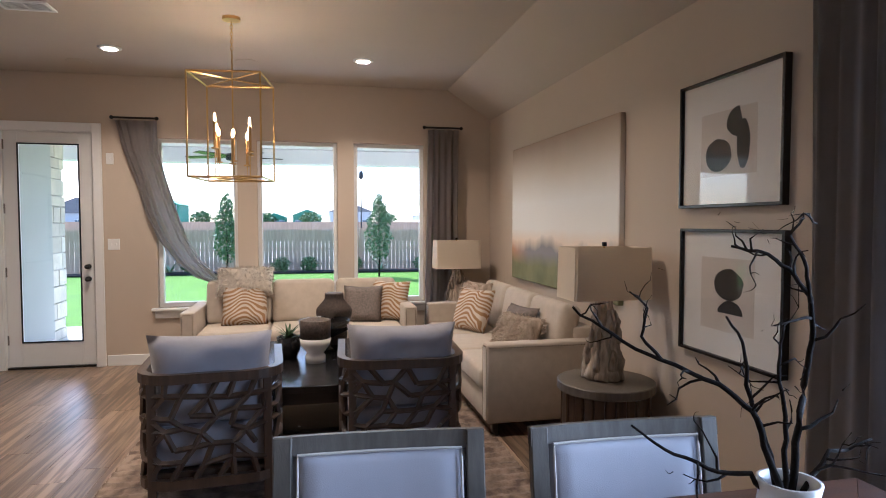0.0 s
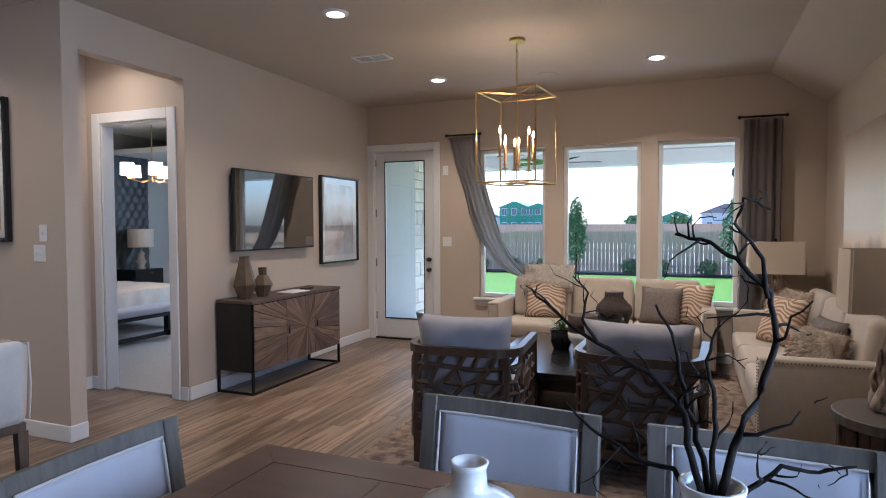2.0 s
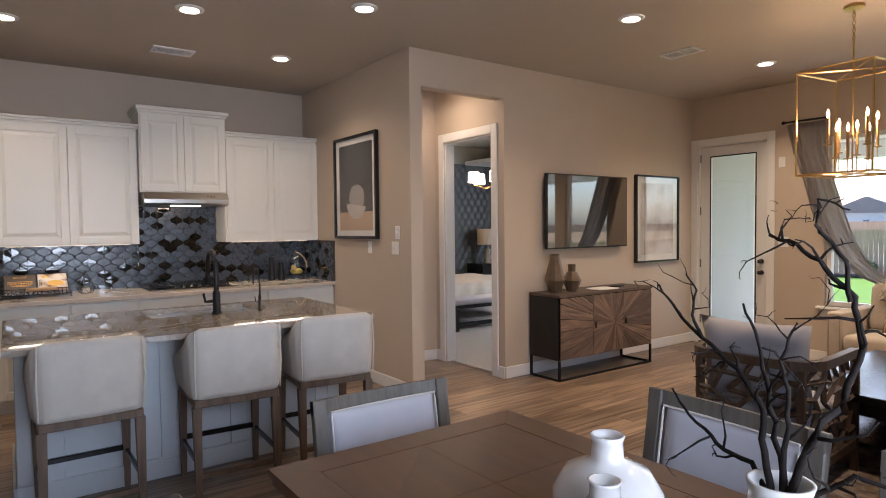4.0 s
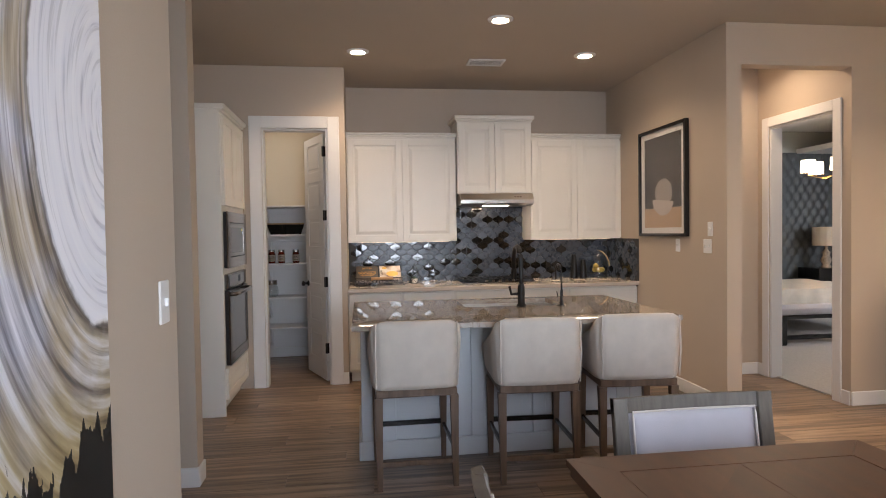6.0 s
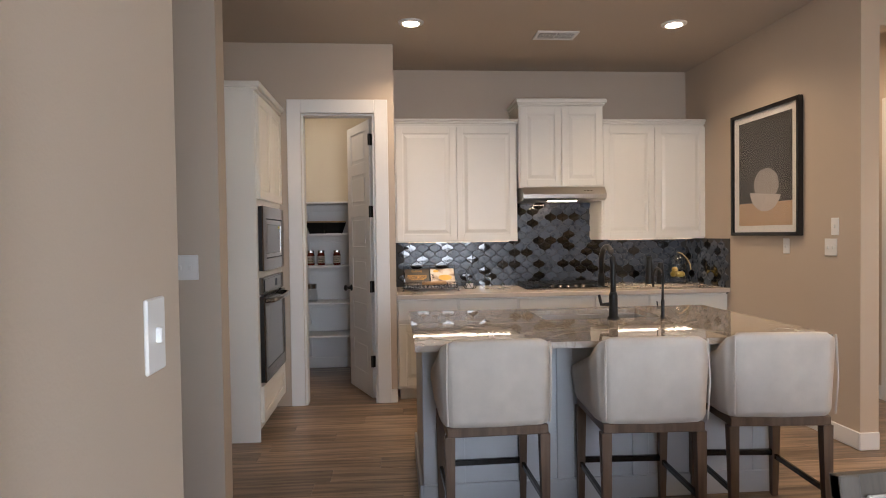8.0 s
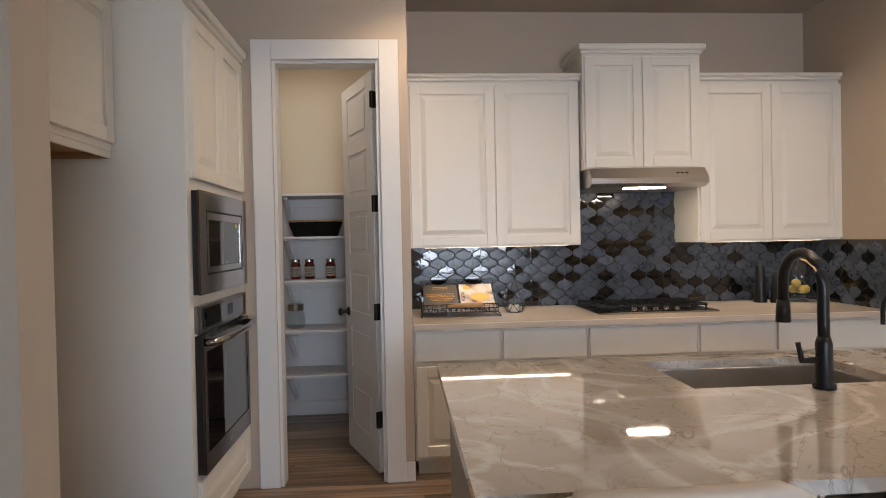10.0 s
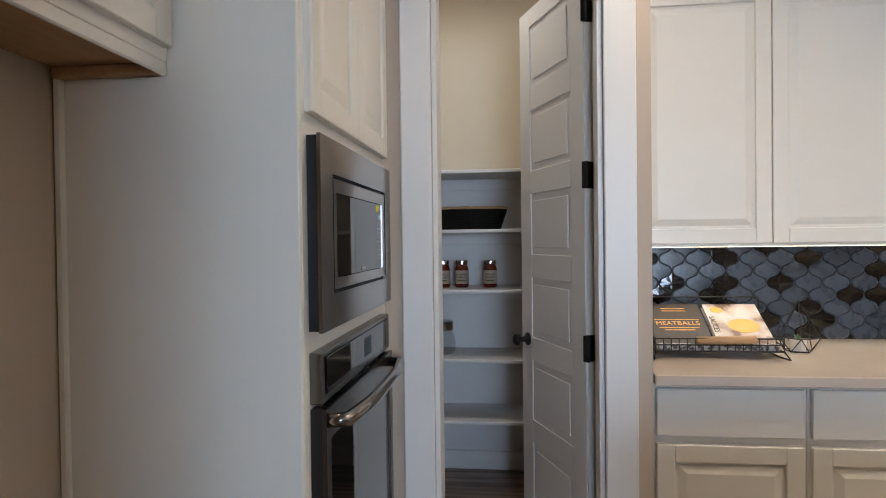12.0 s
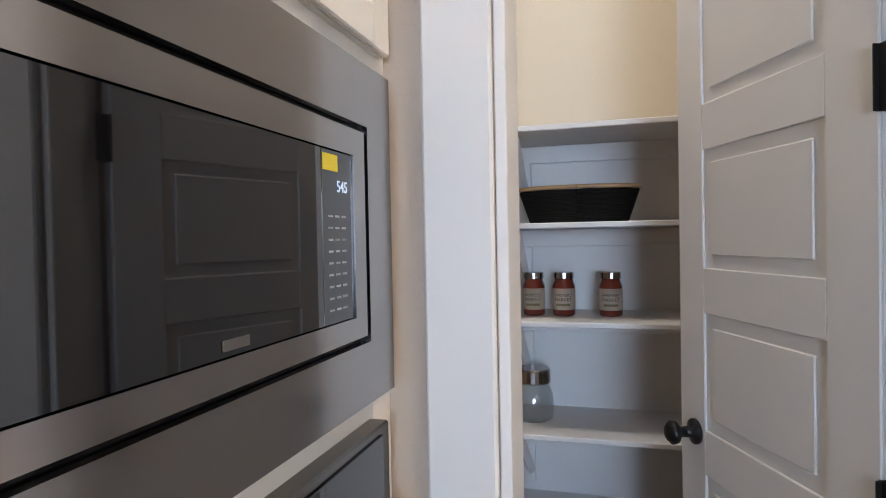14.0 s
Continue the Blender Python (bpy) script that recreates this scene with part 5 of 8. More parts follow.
def sofa(x, y, rz, width, depth, label, seats):
    """Local: width along x, seat front at -y, back at +y."""
    s = thing("sofa", x, y, 0, rz, label, "sofa", "sofas in the living room")
    w, d, aw = width / 2, depth / 2, 0.13
    box("base", (-w + aw, -d + 0.01, 0.10), (w - aw, d - 0.02, 0.30), OATM, s, bevel=0.012, seg=2)
    box("back_frame", (-w + aw, d - 0.17, 0.30), (w - aw, d, 0.74), OATM, s, bevel=0.02, seg=2)
    for sx in (-1, 1):
        lo, hi = sorted((sx * w, sx * (w - aw + 0.001)))
        box("arm", (lo, -d, 0.10), (hi, d, 0.66), OATM, s, bevel=0.018, seg=3)
        xs = (lo + 0.018, hi - 0.018)
        nail_row(s, [(q, -d - 0.001, 0.12 + 0.02 * k) for q in xs for k in range(26)] + [(xs[0] + 0.018 * k, -d - 0.001, 0.64) for k in range(1, int((hi - lo - 0.036) / 0.018))]
                 + [(sx * (w + 0.001), -d + 0.02 + 0.022 * k, 0.635) for k in range(int((depth - 0.04) / 0.022))])
        for sy in (-d + 0.05, d - 0.09):
            bm = bmesh.new()
            add_box(bm, (lo + 0.035, sy, 0.0), (hi - 0.035, sy + 0.05, 0.10), 0.006)
            part("leg", bm, BLACKW, s)
    cw = (2 * (w - aw)) / seats
    for k in range(seats):
        a = -w + aw + k * cw
        box("seat_cushion", (a + 0.004, -d - 0.015, 0.302), (a + cw - 0.004, d - 0.18, 0.465), OATM, s, bevel=0.045, seg=4)
        bm = bmesh.new()
        add_box(bm, (a + 0.006, -0.085, 0.0), (a + cw - 0.006, 0.085, 0.46), 0.06, 4)
        bmesh.ops.transform(bm, matrix=pose(0, d - 0.245, 0.445, -11), verts=bm.verts)
        part("back_cushion", bm, OATM, s, smooth=True)
    return s


sofa(-0.545, 6.31, 0, 2.25, 0.86, "oatmeal linen sofa with nailhead trim below the windows", 3)
sofa(1.165, 5.05, -90, 2.36, 0.86, "oatmeal linen sofa with nailhead trim along the wall", 3)


def geo_pattern(n, l, vec):
    w_ = n.new("ShaderNodeTexWave")
    w_.wave_type, w_.rings_direction = "RINGS", "SPHERICAL"
    w_.inputs["Scale"].default_value, w_.inputs["Distortion"].default_value, w_.inputs["Detail"].default_value = 9.0, 9.0, 0.0
    w_.inputs["Detail Scale"].default_value = 0.7
    l.new(vec, w_.inputs["Vector"])
    return nramp(n, l, w_.outputs["Color"], [(0.45, (0.30, 0.17, 0.075)), (0.56, (0.54, 0.46, 0.38))])


GEO = mix_material("gold_geometric_cushion", geo_pattern, 0.85)
FUR = material("cream_faux_fur", (0.55, 0.46, 0.37), 0.95, var=0.15, scale=22, color2=(0.30, 0.23, 0.17), bump=1.0, bump_scale=60, stretch=(1, 1, 0.4))
TWEED = material("brown_tweed", (0.20, 0.165, 0.145), 0.9, var=0.2, scale=60, bump=0.5, bump_scale=200)


def cushion(x, y, z, rz, tilt, w, h, t, mat, label, fur=False, seed=0):
    c = thing("throw_pillow", x, y, z, rz, label, "cushion", "throw pillows on the sofas")
    bm = bmesh.new()
    pillow(bm, w, h, t, pose(0, 0, 0, tilt), seed=seed, wrinkle=0.02)
    if fur:
        random.seed(seed)
    part("cover", bm, mat, c, smooth=True)
    if fur:
        bm = bmesh.new()
        m_ = pose(0, 0, 0, tilt)
        for k in range(2600):
            u, q = random.uniform(-1, 1), random.uniform(-1, 1)
            s_ = random.choice((-1, 1))
            bul = max(0.0, (1 - u ** 4) * (1 - q ** 4)) ** 0.55
            p = Vector((u * w / 2 * 0.97, s_ * t / 2 * bul, q * h / 2 * 0.97 + h / 2))
            nrm = Vector((u * 0.8, s_ * (0.3 + bul), q * 0.8 - 0.25)).normalized()
            tip = p + nrm * random.uniform(0.02, 0.045) + Vector((random.uniform(-0.015, 0.015), 0, random.uniform(-0.03, 0.01)))
            sd = nrm.cross(Vector((random.random(), random.random(), random.random()))).normalized() * 0.004
            a, b, c_ = (bm.verts.new(m_ @ q_) for q_ in (p - sd, p + sd, tip))
            bm.faces.new((a, b, c_))
        o = part("fur", bm, mat, c)
        o["kind"] = "stuff"


CREAMFUR = material("cream_faux_fur", (0.62, 0.55, 0.46), 0.95, var=0.15, scale=25, sheen=0.4)
cushion(-1.13, 6.28, 0.455, 4, -18, 0.46, 0.44, 0.15, GEO, "square cushion with gold geometric pattern", seed=1)
cushion(-1.14, 6.40, 0.74, 0, -28, 0.58, 0.33, 0.22, CREAMFUR, "long cream faux fur cushion on top of another", True, 2)
cushion(0.05, 6.25, 0.455, -14, -18, 0.42, 0.40, 0.14, TWEED, "dark brown tweed cushion", seed=3)
cushion(0.33, 6.30, 0.455, -28, -16, 0.44, 0.44, 0.15, GEO, "square cushion with gold geometric pattern", seed=4)
cushion(1.12, 5.95, 0.455, -70, -20, 0.48, 0.46, 0.17, FUR, "shaggy brown and cream faux fur cushion", True, 5)
cushion(1.00, 5.50, 0.455, -60, -22, 0.46, 0.44, 0.15, GEO, "square cushion with gold geometric pattern", seed=6)
cushion(1.12, 4.55, 0.455, -75, -22, 0.42, 0.40, 0.14, TWEED, "dark woven cushion behind a fur cushion", seed=7)
cushion(1.04, 4.33, 0.455, -70, -26, 0.48, 0.36, 0.16, FUR, "cream cushion with long faux fur stripe", True, 8)

# side tables and lamps
def side_table(x, y, h, r, label):
    t = thing("side_table", x, y, 0, 0, label, "side table")
    bm = bmesh.new()
    lathe(bm, [(r * 0.97, h - 0.055), (r, h - 0.05), (r, h - 0.005), (r * 0.985, h), (0.0, h)], 40)
    part("top", bm, WOODG, t, smooth=False)
    n_ = 26
    for k in range(n_):
        a = 2 * math.pi * k / n_
        bm = bmesh.new()
        add_box(bm, (r * 0.80, -r * 0.098, 0.02), (r * 0.88 + 0.01 * (k % 2), r * 0.098, h - 0.056), 0.006, 1, pose(0, 0, 0, 0, 0, math.degrees(a)))
        part("stave", bm, WOODB, t)
    bm = bmesh.new()
    lathe(bm, [(r * 0.8, 0.0), (r * 0.8, 0.02), (0, 0.02)], 32)
    part("base", bm, BLACKW, t)
    return t


def table_lamp(x, y, z, label, sw=0.50, sd=0.28, h0=0.47, sh=0.31):
    t = thing("table_lamp", x, y, z, 0, label, "table lamp", "driftwood table lamps")
    bm = bmesh.new()
    random.seed(5)
    for k in range(9):
        a = 2 * math.pi * k / 9
        r = 0.075
        pts = []
        for i in range(9):
            f = i / 8
            rr = r * (1.15 - 0.75 * f) + 0.02 * noise.noise(Vector((k * 1.7, f * 3, 0)))
            aa = a + 0.5 * noise.noise(Vector((k * 2.1, f * 2.2, 5)))
            pts.append((rr * math.cos(aa), rr * math.sin(aa), 0.005 + f * h0))
        tube(bm, pts, 0.045, 0.018, 7)
    for k in range(16):
        a, zz = random.uniform(0, 6.28), random.uniform(0.02, h0 * 0.7)
        rr = 0.10 * (1 - zz)
        p = Vector((rr * math.cos(a), rr * math.sin(a), zz))
        tube(bm, [p, p + Vector((0.02 * math.cos(a), 0.02 * math.sin(a), 0.06)), p + Vector((0, 0, 0.12))], 0.026, 0.006, 6)
    bmesh.ops.subdivide_edges(bm, edges=bm.edges[:], cuts=1)
    for v in bm.verts:
        v.co += 0.012 * noise.noise_vector(v.co * 22)
        v.co.z = max(0.0, v.co.z)
    part("driftwood_base", bm, DRIFT, t, smooth=True)
    z0 = h0 + 0.02
    bm = bmesh.new()
    a, b = 0.5, 0.485
    lo = [bm.verts.new((sx * sw / 2, sy * sd / 2, z0)) for sx, sy in ((-1, -1), (1, -1), (1, 1), (-1, 1))]
    hi = [bm.verts.new((sx * sw * b, sy * sd * b, z0 + sh)) for sx, sy in ((-1, -1), (1, -1), (1, 1), (-1, 1))]
    for k in range(4):
        bm.faces.new((lo[k], lo[(k + 1) % 4], hi[(k + 1) % 4], hi[k]))
    bmesh.ops.bevel(bm, geom=[e for e in bm.edges if abs(e.verts[0].co.z - e.verts[1].co.z) > 0.1], offset=0.012, segments=3, affect="EDGES")
    bmesh.ops.solidify(bm, geom=bm.faces[:], thickness=0.003)
    part("shade", bm, SHADE, t)
    bm = bmesh.new()
    tube(bm, [(0, 0, h0), (0, 0, z0 + sh + 0.01)], 0.006, 0.006, 8)
    part("stem", bm, BRASS, t)
    box("finial", (-0.012, -0.012, z0 + sh + 0.005), (0.012, 0.012, z0 + sh + 0.03), BLACKM, t, bevel=0.003)
    return t


side_table(1.285, 3.20, 0.56, 0.29, "round greywashed side table with wood stave drum")
table_lamp(1.285, 3.24, 0.56, "driftwood table lamp with rectangular cream shade on the side table")
side_table(1.20, 6.48, 0.56, 0.25, "round greywashed side table in the corner")
table_lamp(1.12, 6.45, 0.56, "driftwood table lamp with rectangular cream shade in the corner", h0=0.42)

# coffee table
cf = thing("coffee_table", -0.36, 4.50, 0, 0, "black lacquered wooden coffee table with lower shelf", "coffee table")
box("tabletop", (-0.72, -0.76, 0.43), (0.72, 0.80, 0.475), BLACKW, cf, bevel=0.005)
box("apron", (-0.66, -0.70, 0.34), (0.66, 0.74, 0.43), BLACKW, cf)
for sx in (-0.66, 0.55):
    for sy in (-0.70, 0.63):
        box("leg", (sx, sy, 0.0), (sx + 0.11, sy + 0.11, 0.34), BLACKW, cf, bevel=0.004)
box("shelf", (-0.55, -0.59, 0.12), (0.55, 0.63, 0.15), BLACKW, cf)

WEAVE = material("brown_woven_vase", (0.115, 0.08, 0.06), 0.7, var=0.3, scale=60, bump=0.8, bump_scale=60)


def woven_vase(x, y, z, prof, label, mat=WEAVE):
    v = thing("woven_vase", x, y, z, 0, label, "vase")
    bm = bmesh.new()
    seg = 34
    lathe(bm, [(r * 0.96, zz) for r, zz in prof], seg)
    part("liner", bm, mat, v, smooth=True)
    bm = bmesh.new()
    zs_ = [prof[0][1] + (prof[-1][1] - prof[0][1]) * k / 30 for k in range(31)]

    def rad(zq):
        for (r0, za), (r1, zb) in zip(prof, prof[1:]):
            if za <= zq <= zb and zb > za:
                return r0 + (r1 - r0) * (zq - za) / (zb - za)
        return prof[-1][0]
    for s_ in (-1, 1):
        for k in range(22):
            pts = [(rad(q) * math.cos(2 * math.pi * k / 22 + s_ * q * 7), rad(q) * math.sin(2 * math.pi * k / 22 + s_ * q * 7), q) for q in zs_]
            tube(bm, pts, 0.004, 0.004, 4)
    o = part("weave", bm, mat, v)
    o["kind"] = "stuff"


woven_vase(-0.27, 5.10, 0.476, [(0.10, 0.0), (0.105, 0.12), (0.15, 0.26), (0.145, 0.30), (0.075, 0.38), (0.075, 0.43)], "tall brown openwork woven vase on the coffee table")
v = thing("two_tone_vase", -0.43, 4.42, 0.476, 0, "dark woven pot on a cream ceramic foot", "vase")
bm = bmesh.new()
lathe(bm, [(0.075, 0.0), (0.075, 0.05), (0.06, 0.07), (0.11, 0.13), (0.115, 0.18)], 28)
part("foot", bm, CERAM, v, smooth=True)
bm = bmesh.new()
lathe(bm, [(0.112, 0.18), (0.112, 0.31), (0.105, 0.315), (0.095, 0.29)], 28)
part("bowl", bm, WEAVE, v, smooth=True)
v = thing("black_bowl", -0.36, 4.80, 0.476, 0, "wide glossy black bowl on a pedestal", "bowl")
bm = bmesh.new()
lathe(bm, [(0.09, 0.0), (0.05, 0.03), (0.05, 0.10), (0.19, 0.17), (0.20, 0.25), (0.185, 0.25), (0.16, 0.19)], 32)
part("body", bm, BLACKW, v, smooth=True)
LEAF = material("succulent_leaf", (0.07, 0.13, 0.045), 0.5, var=0.2, scale=20)


def spiky(parent, x, y, z, n_, length, seed, mat=LEAF, w=0.012):
    random.seed(seed)
    for k in range(n_):
        a, el = random.uniform(0, 6.283), random.uniform(0.35, 1.4)
        ln = length * random.uniform(0.7, 1.1)
        bm = bmesh.new()
        pts = []
        for i in range(4):
            f = i / 3
            e2 = el - 0.35 * f
            pts.append(Vector((x + ln * f * math.cos(e2) * math.cos(a), y + ln * f * math.cos(e2) * math.sin(a), z + ln * f * math.sin(e2))))
        sd = Vector((-math.sin(a), math.cos(a), 0))
        ws = [w * 0.7, w, w * 0.6, 0.0006]
        L_ = [bm.verts.new(p - sd * q) for p, q in zip(pts, ws)]
        M_ = [bm.verts.new(p + Vector((0, 0, -0.3 * q))) for p, q in zip(pts, ws)]
        R_ = [bm.verts.new(p + sd * q) for p, q in zip(pts, ws)]
        for i in range(3):
            bm.faces.new((L_[i], M_[i], M_[i + 1], L_[i + 1]))
            bm.faces.new((M_[i], R_[i], R_[i + 1], M_[i + 1]))
        part("leaf", bm, mat, parent, smooth=True)


v = thing("potted_succulent", -0.63, 4.60, 0.476, 0, "spiky green succulent in a tall black pot", "potted plant")
bm = bmesh.new()
lathe(bm, [(0.06, 0.0), (0.085, 0.06), (0.09, 0.16), (0.08, 0.165), (0.07, 0.13)], 20)
part("pot", bm, BLACKW, v, smooth=True)
spiky(v, 0, 0, 0.14, 34, 0.15, 3)

# chandelier
ch = thing("lantern_chandelier", -1.02, 4.66, CEIL, -6.5, "brass open-frame lantern chandelier with lit candle bulbs", "chandelier")
bm = bmesh.new()
lathe(bm, [(0.065, -0.022), (0.065, -0.001), (0.0, -0.001)], 28)
part("canopy", bm, BRASS, ch, smooth=False)
for k in range(9):
    bm = bmesh.new()
    pts = [(0.010 * math.cos(t_) * (1 if k % 2 else 0), 0.010 * math.cos(t_) * (0 if k % 2 else 1), -0.045 - 0.026 * k + 0.019 * math.sin(t_)) for t_ in (2 * math.pi * q / 10 for q in range(11))]
    tube(bm, pts, 0.0025, 0.0025, 5)
    part("chain_link", bm, BRASS, ch)
bm = bmesh.new()
tube(bm, [(0, 0, -0.27), (0, 0, -1.185)], 0.006, 0.006, 8)
part("stem", bm, BRASS, ch)
hs, zt, zb = 0.255, -0.455, -1.195
crn = [(-hs, -hs), (hs, -hs), (hs, hs), (-hs, hs)]
for k in range(4):
    p, q = crn[k], crn[(k + 1) % 4]
    box("post", (p[0] - 0.006, p[1] - 0.006, zb), (p[0] + 0.006, p[1] + 0.006, zt), BRASS, ch, bevel=0.001)
    for zz in (zt, zb):
        bm = bmesh.new()
        tube(bm, [(*p, zz), (*q, zz)], 0.0075, 0.0075, 4)
        part("rail", bm, BRASS, ch)
        bm = bmesh.new()
        tube(bm, [(*p, zz), (0, 0, zz)], 0.006, 0.006, 4)
        part("spoke", bm, BRASS, ch)
FLAME = emitter("candle_bulb_glow", (1.0, 0.58, 0.25), 9.0)
CANDLE = material("brass_candle_sleeve", (0.55, 0.36, 0.15), 0.35, metal=0.9, var=0.05, scale=30)
for k in range(8):
    a = 2 * math.pi * k / 8 + 0.2
    rr = 0.17 if k % 2 else 0.10
    cx_, cy_, zz = rr * math.cos(a), rr * math.sin(a), -1.08 + (0.05 if k % 2 else -0.02) + 0.02 * (k % 3)
    bm = bmesh.new()
    tube(bm, [(0, 0, zb + 0.005), (cx_, cy_, zb + 0.005), (cx_, cy_, zz)], 0.004, 0.004, 6)
    part("arm", bm, BRASS, ch)
    bm = bmesh.new()
    lathe(bm, [(0.012, zz), (0.027, zz + 0.004), (0.027, zz + 0.012), (0.011, zz + 0.014)], 16, (cx_, cy_))
    part("drip_cup", bm, BRASS, ch)
    bm = bmesh.new()
    lathe(bm, [(0.0105, zz + 0.012), (0.0105, zz + 0.20), (0.0, zz + 0.20)], 12, (cx_, cy_))
    part("candle_sleeve", bm, CANDLE, ch)
    bm = bmesh.new()
    lathe(bm, [(0.005, zz + 0.20), (0.0105, zz + 0.222), (0.009, zz + 0.238), (0.002, zz + 0.262)], 10, (cx_, cy_))
    part("bulb", bm, FLAME, ch, smooth=True)
cl = bpy.data.lights.new("chandelier_light", "POINT")
cl.energy, cl.color, cl.shadow_soft_size = 9.0, (1.0, 0.68, 0.38), 0.05
new("chandelier_light", cl).location = (-1.02, 4.66, CEIL - 0.80)
for sx, sy in ((-1.04, 5.94), (-2.59, 6.24)):
    s_ = thing("ceiling_speaker", sx, sy, CEIL, 0, "round flush white ceiling speaker grille", "speaker", "ceiling speakers")
    bm = bmesh.new()
    lathe(bm, [(0.0, -0.006), (0.10, -0.006), (0.108, -0.004), (0.108, -0.0005), (0, -0.0005)], 32)
    part("grille", bm, CEILP, s_)


# armchairs with pierced barrel backs
def armchair(x, y, rz, label, seed):
    a_ = thing("barrel_armchair", x, y, 0, rz, label, "armchair", "pair of armchairs")
    hw_, dp, rc = 0.345, 0.66, 0.16

    def arc(u):
        """u in 0..1 runs round the back: west arm front, back, east arm front; local back is -y."""
        path = [(-hw_, dp), (-hw_, rc)] + [(-hw_ + rc - rc * math.cos(t_), rc - rc * math.sin(t_)) for t_ in (math.pi / 2 * q / 6 for q in range(1, 7))]
        path += [(-x_, y_) for x_, y_ in reversed(path)]
        seg_ = [math.dist(p, q) for p, q in zip(path, path[1:])]
        s_ = u * sum(seg_)
        for (p, q), ln in zip(zip(path, path[1:]), seg_):
            if s_ <= ln or (p, q) == (path[-2], path[-1]):
                f = min(1, s_ / ln)
                return Vector((p[0] + (q[0] - p[0]) * f, p[1] + (q[1] - p[1]) * f, 0))
            s_ -= ln
    N = 40
    for nm, z0, z1, th in (("top_rail", 0.695, 0.745, 0.022), ("bottom_rail", 0.155, 0.205, 0.018)):
        bm = bmesh.new()
        rings = []
        for k in range(N + 1):
            p, t_ = arc(k / N), (arc(min(1, k / N + 0.01)) - arc(max(0, k / N - 0.01))).normalized()
            nrm = Vector((t_.y, -t_.x, 0))
            rings.append([bm.verts.new(p + nrm * o + Vector((0, 0, zz))) for o, zz in ((-th, z0), (th, z0), (th, z1), (-th, z1))])
        for r0, r1 in zip(rings, rings[1:]):
            for j in range(4):
                bm.faces.new((r0[j], r0[(j + 1) % 4], r1[(j + 1) % 4], r1[j]))
        bm.faces.new(rings[0][::-1])
        bm.faces.new(rings[-1])
        part(nm, bm, WOODB, a_)
    for u in (0.0, 0.345, 0.655, 1.0):
        p = arc(u)
        bm = bmesh.new()
        add_box(bm, (p.x - 0.022, p.y - 0.018, 0.0 if u in (0.0, 1.0) else 0.0), (p.x + 0.022, p.y + 0.018, 0.70), 0.004)
        part("post", bm, WOODB, a_)
    random.seed(seed)
    rows_, cols_ = 6, 17
    pt = {}
    for i in range(rows_ + 1):
        for j in range(cols_ + 1):
            u = (j + 0.5 * (i % 2)) / (cols_ + 0.5) + random.uniform(-0.014, 0.014)
            v_ = 0.20 + 0.50 * i / rows_ + (random.uniform(-0.022, 0.022) if 0 < i < rows_ else 0)
            pt[i, j] = (min(1, max(0, u)), v_)
    pairs = []
    for i in range(rows_):
        for j in range(cols_ + 1):
            jj = j + (i % 2)
            pairs.append(((i, j), (i + 1, min(cols_, jj if random.random() < 0.6 else max(0, jj - 1)))))
            if 0 < i and j < cols_ and random.random() < 0.75:
                pairs.append(((i, j), (i, j + 1)))
    for a, b in pairs:
        (u0, v0), (u1, v1) = pt[a], pt[b]
        bm = bmesh.new()
        pts = [arc(u0 + (u1 - u0) * q / 3) + Vector((0, 0, v0 + (v1 - v0) * q / 3)) for q in range(4)]
        tube(bm, pts, 0.0155, 0.0155, 4)
        part("lattice_bar", bm, WOODB, a_)
    box("seat_frame", (-hw_ + 0.03, 0.03, 0.16), (hw_ - 0.03, dp + 0.01, 0.23), WOODB, a_, bevel=0.006)
    box("seat_cushion", (-hw_ + 0.035, 0.06, 0.232), (hw_ - 0.035, dp + 0.03, 0.45), GREYPIL, a_, bevel=0.04, seg=3)
    bm = bmesh.new()
    pillow(bm, 0.62, 0.52, 0.20, pose(0, 0.16, 0.42, 8), seed=seed, wrinkle=0.05)
    part("back_cushion", bm, GREYPIL, a_, "grey linen back cushion", smooth=True)
    return a_


armchair(-0.96, 3.10, 4, "dark wood barrel armchair with pierced back and grey cushions", 11)
armchair(0.05, 3.19, -3, "dark wood barrel armchair with pierced back and grey cushions", 12)


# ---- dining ----
TX0, TX1, TY0, TY1, TZ = -1.0, 1.15, 0.35, 1.34, 0.745
dt = thing("dining_table", (TX0 + TX1) / 2, (TY0 + TY1) / 2, 0, 0, "dark walnut dining table with framed parquet top", "dining table")
hx, hy = (TX1 - TX0) / 2, (TY1 - TY0) / 2
box("underframe", (-hx + 0.01, -hy + 0.01, TZ - 0.05), (hx - 0.01, hy - 0.01, TZ - 0.022), WOODT, dt, bevel=0)
for s_ in (-1, 1):
    y0, y1 = sorted((s_ * hy, s_ * (hy - 0.12)))
    bm = bmesh.new()
    pts = [(-hx, s_ * hy), (hx, s_ * hy), (hx - 0.12, s_ * (hy - 0.12)), (-hx + 0.12, s_ * (hy - 0.12))]
    poly_prism(bm, pts, TZ - 0.0215, TZ)
    part("border_plank", bm, WOODT, dt)
    bm = bmesh.new()
    pts = [(s_ * hx, -hy + 0.002), (s_ * hx, hy - 0.002), (s_ * (hx - 0.119), hy - 0.121), (s_ * (hx - 0.119), -hy + 0.121)]
    poly_prism(bm, pts, TZ - 0.0215, TZ - 0.0004)
    part("border_plank", bm, WOODT, dt)
nb = 5
